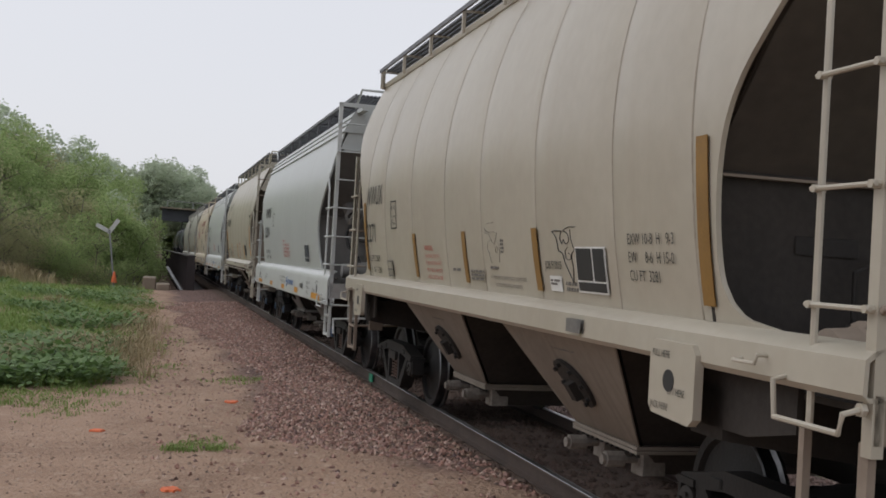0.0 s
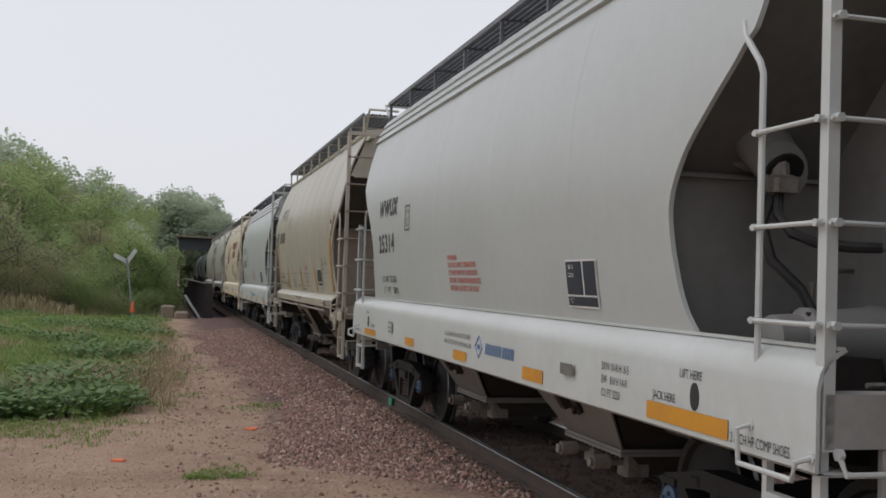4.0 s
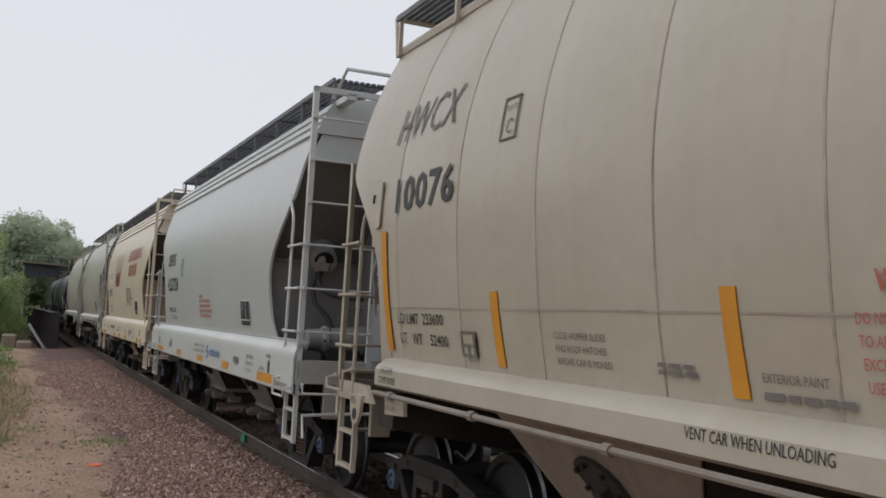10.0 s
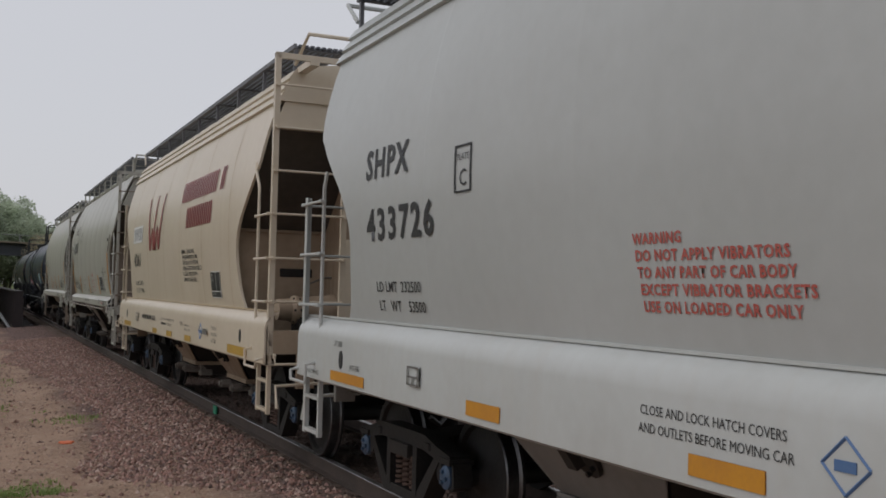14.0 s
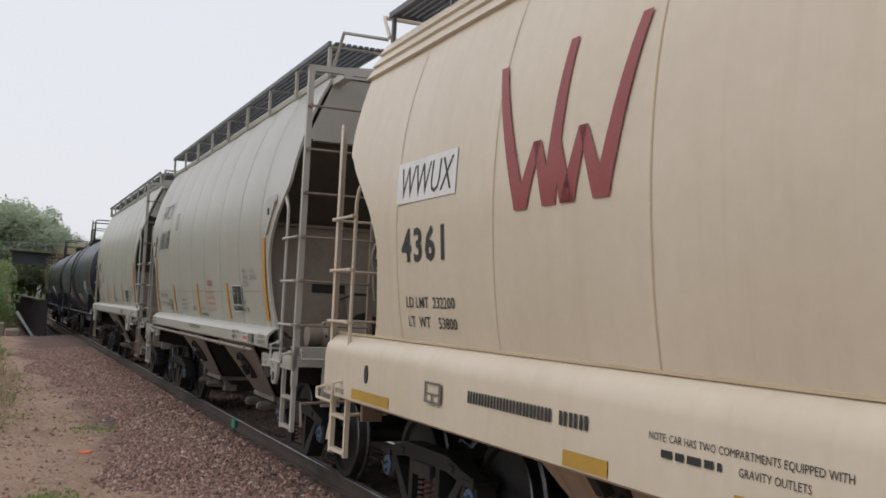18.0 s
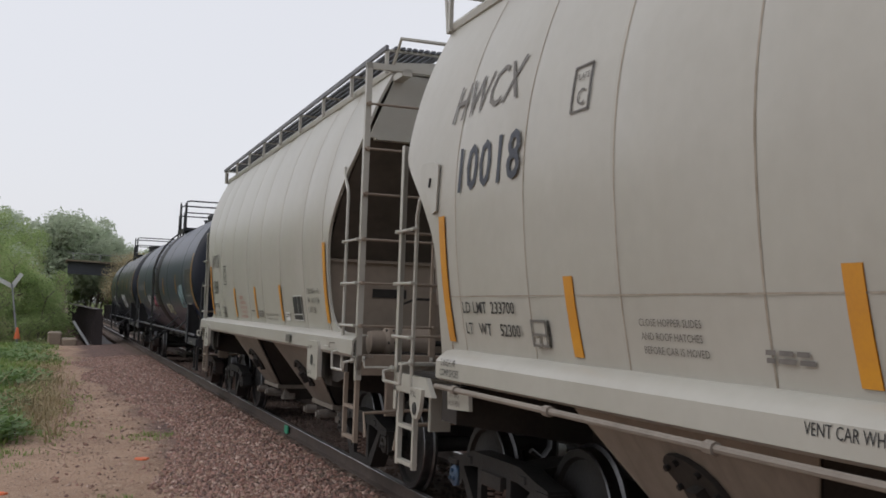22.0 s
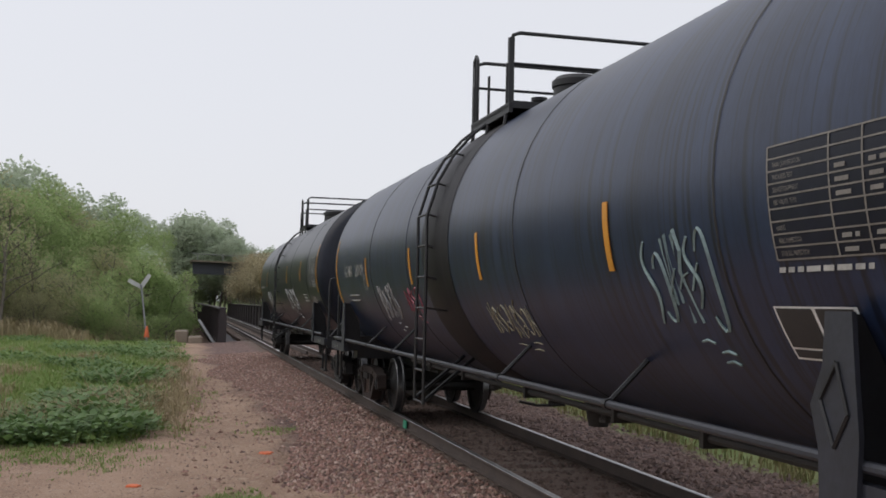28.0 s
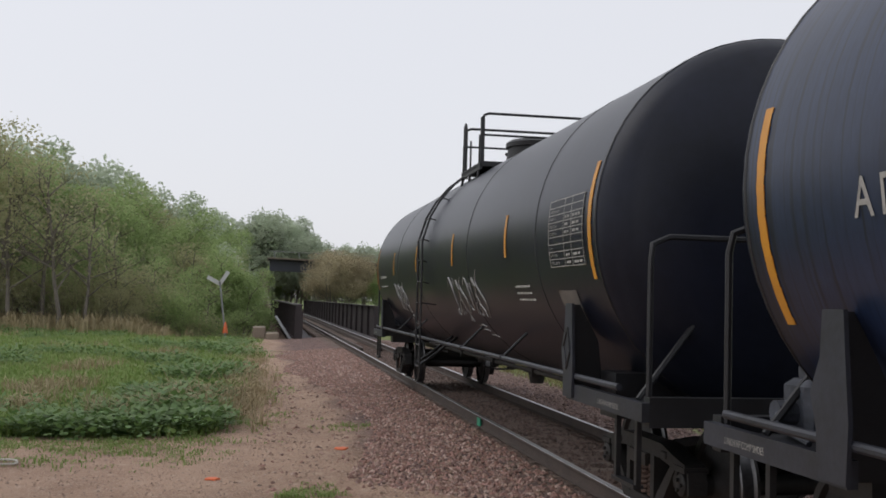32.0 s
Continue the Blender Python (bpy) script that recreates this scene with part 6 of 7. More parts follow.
def placard_holder(car, v, z, surf, paint, w=0.22, h=0.24):
    p = part("placard_holder", patch(v, v - w, z, z + h, surf, 0.012), paint, car, "small framed placard holder")
    for a, b, c, d in ((0, 1, 0, 0.1), (0, 1, 0.9, 1), (0, 0.1, 0, 1), (0.9, 1, 0, 1), (0, 1, 0.4, 0.5), (0.45, 0.55, 0, 0.45)):
        part("holder_bar", patch(v - w * a, v - w * b, z + h * c, z + h * d, surf, 0.022), PLATE_GREY, p)


def plate_c(car, v, z, surf, mat, w=0.30, h=0.46):
    for a, b, c, d in ((0, 1, 0, 0.04), (0, 1, 0.96, 1), (0, 0.06, 0, 1), (0.94, 1, 0, 1)):
        part("clearance_frame", patch(v - w * a, v - w * b, z + h * c, z + h * d, surf, 0.007), mat, car)
    lettering("PLATE", h * 0.20, v - w * 0.14, z + h * 0.68, surf, mat, car, "clearance_letters", wide=w * 0.72)
    lettering("C", h * 0.50, v - w * 0.28, z + h * 0.14, surf, mat, car, "clearance_letters", wide=w * 0.44)


def chalk_drawings(car, surf):
    """Two thin marker drawings: a winged shield with hooks in it, and an open collared coat, with small bars beside them."""
    def line(solid, pts, r):
        fine = []
        for i in range(len(pts) - 1):
            p = [Vector(pts[max(0, min(len(pts) - 1, i + k))]) for k in (-1, 0, 1, 2)]
            for q in range(5):
                t = q / 5
                fine.append(0.5 * (2 * p[1] + (p[2] - p[0]) * t + (2 * p[0] - 5 * p[1] + 4 * p[2] - p[3]) * t * t + (3 * p[1] - p[0] - 3 * p[2] + p[3]) * t ** 3))
        fine.append(Vector(pts[-1]))
        solid.tube([(surf(z) - 0.001, y, z) for y, z in fine], r, 4)
    a, b = Solid(), Solid()
    line(a, [(-2.28, 2.10), (-2.36, 2.105), (-2.46, 2.10)], 0.0038)
    line(a, [(-2.46, 2.10), (-2.43, 2.05), (-2.46, 2.01), (-2.49, 2.04), (-2.53, 2.01), (-2.585, 2.03), (-2.57, 2.08), (-2.49, 2.10)], 0.0034)
    line(a, [(-2.49, 2.10), (-2.58, 2.125), (-2.71, 2.125)], 0.0030)
    line(a, [(-2.28, 2.10), (-2.36, 2.05), (-2.385, 1.96)], 0.0040)
    line(a, [(-2.385, 1.96), (-2.46, 1.94), (-2.49, 1.88), (-2.55, 1.81), (-2.61, 1.74)], 0.0042)
    line(a, [(-2.61, 1.74), (-2.63, 1.84), (-2.62, 1.93), (-2.68, 1.97)], 0.0036)
    line(a, [(-2.62, 2.11), (-2.625, 2.05), (-2.66, 1.98)], 0.0028)
    line(a, [(-2.56, 1.985), (-2.51, 1.96), (-2.52, 1.91), (-2.58, 1.90), (-2.61, 1.93), (-2.56, 1.945)], 0.0030)
    part("chalk_drawing", a, INK, car, "black marker drawing of a winged shield")
    line(b, [(-0.76, 2.125), (-0.84, 2.11), (-0.95, 2.115), (-1.04, 2.10)], 0.0020)
    line(b, [(-0.80, 2.12), (-0.87, 2.06), (-0.95, 2.01), (-1.00, 2.05), (-1.04, 2.10)], 0.0020)
    line(b, [(-0.90, 2.05), (-0.80, 2.03), (-0.77, 1.97), (-0.81, 1.93), (-0.85, 1.85)], 0.0016)
    line(b, [(-1.01, 2.04), (-1.08, 2.01), (-1.08, 1.94), (-1.06, 1.86)], 0.0016)
    line(b, [(-0.98, 1.985), (-1.03, 1.985), (-1.03, 1.945), (-0.985, 1.945), (-0.98, 1.985)], 0.0016)
    line(b, [(-0.79, 2.185), (-0.86, 2.19)], 0.0024)
    line(b, [(-0.90, 2.19), (-0.97, 2.195)], 0.0024)
    line(b, [(-0.71, 2.15), (-0.75, 2.12), (-0.72, 2.11), (-0.78, 2.10)], 0.0024)
    part("chalk_drawing", b, FADED, car, "thin grey drawing of a collared coat")
    bars(-1.11, 2.03, 0.09, 4, 0.020, surf, FADED, car, word=0.04, out=0.003)
    bars(-0.80, 1.80, 0.28, 1, 0.024, surf, FADED, car, word=0.06, out=0.003)
    bars(-2.46, 1.72, 0.22, 2, 0.026, surf, FADED, car, word=0.05, out=0.003)


def panelled_car(mark, number, ld, lt, dims, label, paint, strip, cap):
    car, surf = hopper("panelled", label, paint, paint, strip, cap, number == "18368", number == "2271")
    lettering(mark, 0.36, 4.33, 2.52, surf, INK, car, "reporting_mark", 0.76)
    lettering(number, 0.34, 4.34, 2.05, surf, INK, car, "car_number", 0.86 if len(number) == 4 else 0.90)
    lettering("LD LMT  " + ld, 0.115, 4.31, 1.80, surf, INK, car, "weight_stencil", 0.84)
    lettering("LT   WT   " + lt, 0.115, 4.29, 1.65, surf, INK, car, "weight_stencil", 0.84)
    plate_c(car, 2.88, 2.20, surf, INK, 0.27, 0.33)
    placard_holder(car, 3.17, 1.63, surf, paint, 0.23, 0.19)
    for i, l in enumerate(("WARNING", "DO NOT APPLY VIBRATOR", "TO ANY PART OF CAR BODY", "EXCEPT VIBRATOR BRACKETS", "USE ON LOADED CAR ONLY")):
        lettering(l, 0.085 if i == 0 else 0.055, 1.38 - 0.006 * i, 1.945 - 0.072 * i, surf, RED_INK, car, "warning_stencil", 0.84)
    bars(0.35, 1.76, 0.30, 1, 0.025, surf, FADED, car)
    bars(-0.22, 1.76, 0.45, 3, 0.022, surf, FADED, car)
    lettering("CAUTION HATCH COVERS OF EACH COMPARTMENT", 0.045, -0.80, 1.715, surf, FADED, car, "hatch_stencil", 0.8)
    lettering("MUST BE OPENED BEFORE UNLOADING", 0.045, -0.90, 1.655, surf, FADED, car, "hatch_stencil", 0.8)
    data_panel(car, -2.70, 1.68, surf, 0.48, 0.31, INK, ("", ""))
    part("white_decal", patch(-2.18, -2.40, 1.67, 1.78, surf), DECAL, car, "white stuck-on notice")
    bars(-2.2, 1.74, 0.18, 2, 0.016, surf, FADED, car, "decal_lines", out=0.012)
    for i, l in enumerate(dims):
        lettering(l, 0.095, -3.51, 2.005 - 0.11 * i, surf, INK, car, "dimension_stencil", 0.80)
    if number == "2271":
        lettering("JOB F13015", 0.082, -2.11, 1.83, surf, INK, car, "job_stencil", wide=0.31, bold=0.001)
        chalk_drawings(car, surf)
    tag_plate(car, -2.84, 1.42, lambda z: -1.62, w=0.24, h=0.09)
    grab([(-1.60, -4.95, 1.46), (-1.67, -4.95, 1.45), (-1.67, -5.13, 1.45), (-1.67, -5.15, 1.49), (-1.6, -5.15, 1.49)], paint, car, 0.010)
    return car


def short_sill_car(number, ld, lt, label, paint, strip, cap, ink):
    car, surf = hopper("short_sill", label, paint, paint, strip, cap, number == "10018")
    lettering("HWCX", 0.42, 4.38, 3.28, surf, ink, car, "reporting_mark", 0.92, 0.18)
    if number == "10018":
        lettering(number, 0.46, 4.14, 2.725, surf, INK_BLUE, car, "car_number", bold=0.006, wide=1.16, space=1.08, slant=0.03)
    else:
        lettering(number, 0.37, 4.23, 2.71, surf, INK, car, "car_number", bold=0.008, wide=1.23, space=1.08)
    lettering("LD LMT  " + ld, 0.115, 4.08 if number == "10018" else 4.15, 1.84, surf, INK, car, "weight_stencil", 1.16, bold=0.0008)
    lettering("LT   WT    " + lt, 0.115, 4.06 if number == "10018" else 4.13, 1.69, surf, INK, car, "weight_stencil", 1.16, bold=0.0008)
    plate_c(car, 2.31, 3.01, surf, ink, 0.22, 0.28)
    placard_holder(car, 2.9, 1.64, surf, paint, 0.22, 0.17)
    lettering("WARNING", 0.115, -0.77, 2.04, surf, RED_INK, car, "warning_stencil", 0.78, bold=0.002)
    for i, l in enumerate(("DO NOT APPLY VIBRATOR", "TO ANY PART OF CAR BODY", "EXCEPT VIBRATOR BRACKETS", "USE ON LOADED CAR ONLY")):
        lettering(l, 0.062, -0.66 - 0.01 * i, 1.925 - 0.082 * i, surf, RED_INK, car, "warning_stencil", 0.80)
    for i, l in enumerate(("CLOSE HOPPER SLIDES", "AND ROOF HATCHES", "BEFORE CAR IS MOVED")):
        lettering(l, 0.055, 1.62 - 0.01 * i, 1.80 - 0.07 * i, surf, FADED, car, "hatch_stencil", 1.0)
    bars(0.62, 1.70, 0.34, 2, 0.022, surf, FADED, car)
    lettering("EXTERIOR PAINT", 0.055, -0.12, 1.68, surf, FADED, car, "paint_stencil", 0.9)
    bars(-0.12, 1.61, 0.62, 1, 0.03, surf, FADED, car)
    data_panel(car, -2.58, 1.70, surf, 0.52, 0.34, INK, ("ABDX", "ABDX", "BLT   07-15"))
    for i, (a, b) in enumerate((("EW 10-1", "H 13-0"), ("EXW 10-8", "EXW H 8-8"), ("CU FT 3250", ""))):
        lettering(a, 0.086, -3.23, 2.18 - 0.08 * i, surf, INK, car, "dimension_stencil", 0.70)
        if b:
            lettering(b, 0.086, -3.64, 2.18 - 0.08 * i, surf, INK, car, "dimension_stencil", 0.70)
    if number == "10018":
        lettering("40 %", 0.082, -3.2, 1.80, surf, INK, car, "valve_stencil", 0.75)
        lettering("E/L VALVE", 0.082, -3.2, 1.71, surf, INK, car, "valve_stencil", 0.75)
        lettering("BRAKE CYLINDER", 0.06, -2.95, 1.445, lambda z: -1.60, INK, car, "sill_writing", 0.85)
        lettering("PRESSURE TAP", 0.06, -2.95, 1.375, lambda z: -1.60, INK, car, "sill_writing", 0.85)
    face = lambda z: -1.60
    lettering("VENT CAR WHEN UNLOADING", 0.075, 0.25, 1.41, face, INK, car, "sill_writing", 0.84)
    lettering("2 INCH HF", 0.075, -4.38, 1.435, face, INK, car, "sill_writing", 0.85)
    lettering("COMP SHOES", 0.075, -4.37, 1.36, face, INK, car, "sill_writing", 0.85)
    lettering("2 INCH HF", 0.075, 4.30, 1.44, face, INK, car, "sill_writing", 0.85)
    lettering("COMP SHOES", 0.075, 4.32, 1.365, face, INK, car, "sill_writing", 0.85)
    part("white_decal", patch(-3.60, -3.86, 1.37, 1.48, face), DECAL, car, "white stuck-on notice with a red field")
    part("decal_field", patch(-3.63, -3.84, 1.385, 1.43, face, 0.010), RED_INK, car)
    bars(-3.62, 1.45, 0.2, 1, 0.014, face, FADED, car, "decal_lines", out=0.012)
    tag_plate(car, -3.98, 1.37, face, w=0.2, h=0.09)
    for k in (-1, 1):
        o = [(k * 4.62, 3.02), (k * 4.86, 3.03), (k * 4.90, 2.96), (k * 4.56, 2.60), (k * 4.48, 2.62), (k * 4.47, 2.98)]
        s = Solid().loft([[(surf(z) - 0.004, y, z) for y, z in o], [(surf(z) - 0.022, y * 0.998, z) for y, z in o]][::-k], True, True)
        part("gusset_plate", s, paint, car, "welded corner plate")
        part("plate_slot", Solid().tube([(surf(2.92) - 0.024, k * 4.64, 2.82), (surf(2.92) - 0.024, k * 4.62, 2.89)], 0.012, 6), INK, car)
    return car


def smooth_car(mark, number, cuft, label, paint, sill, cap, panel_ink):
    car, surf = hopper("smooth", label, paint, sill, YELLOW, cap, True)
    wide = number == "25314"
    lettering(mark, 0.31, 3.98 if wide else 4.04, 2.69, surf, INK, car, "reporting_mark", 1.0, bold=0.009, wide=1.10 if wide else 0.86, space=1.15)
    lettering(number, 0.33, 3.98 if wide else 4.01, 2.22, surf, INK, car, "car_number", 1.0, bold=0.009, wide=0.93 if wide else 1.27, space=1.25)
    lettering("LD LMT  232200" if wide else "LD LMT  232500", 0.11, 3.88, 1.83, surf, INK, car, "weight_stencil", 1.12, bold=0.0008)
    lettering("LT   WT    53800" if wide else "LT   WT    53500", 0.11, 3.86, 1.69, surf, INK, car, "weight_stencil", 1.12, bold=0.0008)
    plate_c(car, 2.40, 2.46, surf, INK, 0.24, 0.30)
    for i, l in enumerate(("WARNING", "DO NOT APPLY VIBRATORS", "TO ANY PART OF CAR BODY", "EXCEPT VIBRATOR BRACKETS", "USE ON LOADED CAR ONLY")):
        lettering(l, 0.070, 0.48 - 0.012 * i, 2.075 - 0.077 * i, surf, RED_INK, car, "warning_stencil", bold=0.0022, wide=(0.36, 1.0, 1.02, 1.10, 1.01)[i], space=1.1)
    data_panel(car, -2.80, 1.69, surf, 0.56, 0.34, panel_ink, ("DB-10", "DB-20", "BLT"))
    face = lambda z: -1.605
    for v0, v1, z0, z1 in ((4.75, 3.95, 1.09, 1.17), (2.14, 1.70, 1.10, 1.19), (0.0, -0.46, 1.10, 1.19), (-2.06, -2.52, 1.10, 1.20), (-4.27, -5.18, 1.09, 1.19)):
        part("yellow_marker", patch(v0, v1, z0, z1, face), YELLOW, car)
    lettering("CLOSE AND LOCK HATCH COVERS", 0.062, 0.35, 1.315, face, INK, car, "hatch_stencil", wide=0.92)
    lettering("AND OUTLETS BEFORE MOVING CAR", 0.062, 0.36, 1.235, face, INK, car, "hatch_stencil", wide=0.97)
    s = Solid()
    d = [(-0.74, 1.27), (-0.85, 1.37), (-0.96, 1.27), (-0.85, 1.17)]
    for (a, b), (c, e) in zip(d, d[1:] + d[:1]):
        s.tube([(-1.606, a, b), (-1.606, c, e)], 0.007, 4)
    s.box(-1.610, -1.606, -0.90, -0.80, 1.25, 1.29)
    part("maker_emblem", s, BLUE_INK, car, "small blue diamond emblem")
    blocks(-1.06, 1.22, 0.46, 0.095, 6, face, BLUE_INK, car, "maker_name", "blue maker's name on the sill", 0.12)
    blocks(-1.55, 1.22, 0.30, 0.095, 4, face, BLUE_INK, car, "maker_name", slant=0.12)
    tag_plate(car, -2.92, 1.22, face, w=0.24, h=0.08)
    for i, l in enumerate(("EXW 10-8 H  8-5", "EW   8-0 H 14-9", "CU FT " + cuft)):
        lettering(l, 0.075, -3.60, 1.31 - 0.085 * i, face, INK, car, "dimension_stencil", 0.76)
    lettering("LIFT HERE", 0.06, 4.68, 1.375, face, INK, car, "sill_writing", 0.80)
    lettering("JACK HERE", 0.06, 4.28, 1.205, face, INK, car, "sill_writing", 0.80)
    lettering("2 INCH HF COMP SHOES", 0.055, 5.50, 1.10, face, INK, car, "sill_writing", 0.68)
    lettering("LIFT HERE", 0.07, -4.66, 1.36, face, INK, car, "sill_writing", 0.80)
    lettering("JACK HERE", 0.07, -4.34, 1.21, face, INK, car, "sill_writing", 0.80)
    lettering("2 INCH HF COMP SHOES", 0.075, -5.20, 1.09, face, INK, car, "sill_writing", 0.62)
    placard_holder(car, 3.05, 1.20, face, sill, 0.20, 0.13)
    for y in (-4.83, 4.5):
        o = [(y + 0.045 * math.cos(a), 1.27 + 0.075 * math.sin(a)) for a in (2 * math.pi * i / 14 for i in range(14))]
        part("lift_hole", Solid().plate(o, 0, -1.612, -1.604), INK, car)
    return car


def cream_car(label, cap):
    car, surf = hopper("cream", label, PAINT_CREAM, PAINT_CREAM, YELLOW, cap)
    part("white_decal", patch(3.98, 2.88, 2.62, 2.93, surf), DECAL, car, "white patch behind the reporting mark")
    lettering("WWUX", 0.33, 3.92, 2.66, lambda z: surf(z) - 0.004, INK, car, "reporting_mark", 0.84, 0.15)
    lettering("4361", 0.33, 3.86, 2.19, surf, INK, car, "car_number", bold=0.009, wide=0.80, space=1.2)
    lettering("LD LMT  232200", 0.11, 3.82, 1.85, surf, INK, car, "weight_stencil", 1.18, bold=0.0008)
    lettering("LT  WT    53800", 0.11, 3.80, 1.71, surf, INK, car, "weight_stencil", 1.18, bold=0.0008)
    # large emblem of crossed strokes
    s = Solid()

    def stroke(a, b, w0, w1):
        n = 6
        rows = []
        for i in range(n + 1):
            k = i / n
            y, z, w = a[0] + (b[0] - a[0]) * k, a[1] + (b[1] - a[1]) * k, (w0 + (w1 - w0) * k) / 2
            rows.append([(surf(z) - 0.008, y + w, z), (surf(z) - 0.008, y - w, z)])
        s.loft(rows if a[1] < b[1] else rows[::-1], False)
    for a, b in (((2.12, 2.44), (2.52, 3.36)), ((2.12, 2.44), (1.94, 2.82)), ((1.78, 2.44), (1.94, 2.82)), ((1.78, 2.44), (1.66, 3.36)),
                 ((1.58, 2.44), (1.74, 2.84)), ((1.58, 2.44), (1.44, 2.84)), ((1.24, 2.44), (1.44, 2.84)), ((1.24, 2.44), (0.96, 3.34))):
        a, b = (a[0] - 0.19, a[1]), (b[0] - 0.19, b[1])
        stroke(a, b, 0.15, 0.09)
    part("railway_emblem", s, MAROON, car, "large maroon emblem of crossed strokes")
    blocks(-0.85, 3.06, 2.40, 0.29, 10, surf, MAROON, car, "railway_name", "large maroon railway lettering", 0.10)
    blocks(-3.44, 3.06, 0.26, 0.29, 1, surf, MAROON, car, "railway_name", slant=0.10)
    blocks(-1.32, 2.67, 1.76, 0.29, 7, surf, MAROON, car, "railway_name", slant=0.10)
    blocks(-1.03, 2.31, 0.30, 0.055, 6, surf, INK, car, "stencil_bars")
    for i, l in enumerate(("               554-US LINING", "APPLIED PARAGOULD 01-2006", "CAUTION: DO NOT USE STEAM,", "BOILING WATER OR SHARP OBJECTS", "TO CLEAN. ENTER CAR WITH", "CLEAN SOFT SOLED SHOES.")):
        lettering(l, 0.080, -1.06, 2.31 - 0.08 * i, surf, INK, car, "lining_stencil", bold=0.0016, wide=(0.86, 1.08, 1.13, 1.36, 1.03, 0.99)[i], space=1.08)
    data_panel(car, -2.96, 1.70, surf, 0.55, 0.34, INK, ("DB-10", "DB-20", "BLT-01-2006"))
    face = lambda z: -1.605
    for v0, v1, z0, z1 in ((4.81, 3.93, 1.08, 1.16), (1.31, 0.88, 1.07, 1.15), (-0.05, -0.51, 1.08, 1.16), (-1.55, -1.99, 1.08, 1.16), (-4.25, -5.2, 1.08, 1.18)):
        part("yellow_marker", patch(v0, v1, z0, z1, face), DIRTY_YELLOW, car)
    blocks(2.51, 1.27, 1.08, 0.075, 13, face, INK, car, "maker_name", "black maker's name on the sill")
    blocks(1.36, 1.27, 0.31, 0.075, 3, face, INK, car, "maker_name")
    lettering("NOTE: CAR HAS TWO COMPARTMENTS EQUIPPED WITH", 0.05, 0.55, 1.305, face, INK, car, "outlet_note", 0.95)
    bars(0.45, 1.235, 0.5, 1, 0.035, face, INK, car)
    lettering("GRAVITY OUTLETS", 0.05, -0.07, 1.235, face, INK, car, "outlet_note", 0.95)
    lettering("CAUTION:", 0.075, -1.14, 1.28, face, INK, car, "sill_writing", 0.80)
    lettering("OPEN HATCH BEFORE", 0.042, -1.50, 1.28, face, INK, car, "sill_writing", 0.80)
    lettering("UNLOADING COMPARTMENT", 0.042, -1.50, 1.22, face, INK, car, "sill_writing", 0.80)
    s = Solid()
    d = [(-2.54, 1.255), (-2.64, 1.36), (-2.74, 1.255), (-2.64, 1.15)]
    for (a, b), (c, e) in zip(d, d[1:] + d[:1]):
        s.tube([(-1.606, a, b), (-1.606, c, e)], 0.007, 4)
    s.box(-1.610, -1.606, -2.70, -2.58, 1.235, 1.275)
    part("maker_emblem", s, BLUE_INK, car, "small blue diamond emblem")
    tag_plate(car, -2.88, 1.23, face, w=0.24, h=0.07)
    for i, l in enumerate(("EXW 10-8 H", "EW   8-0 H14-3", "CU FT 3200")):
        lettering(l, 0.07, -3.33, 1.305 - 0.08 * i, face, INK, car, "dimension_stencil", 0.76)
    placard_holder(car, 3.19, 1.21, face, PAINT_CREAM, 0.27, 0.14)
    lettering("2 INCH HF COMP SHOES", 0.06, 5.52, 1.09, face, INK, car, "sill_writing", 0.75)
    for y in (-4.86, 4.47):
        o = [(y + 0.045 * math.cos(a), 1.30 + 0.075 * math.sin(a)) for a in (2 * math.pi * i / 14 for i in range(14))]
        part("lift_hole", Solid().plate(o, 0, -1.612, -1.604), INK, car)
    return car


TANK_Z, TANK_R = 2.53, 1.63


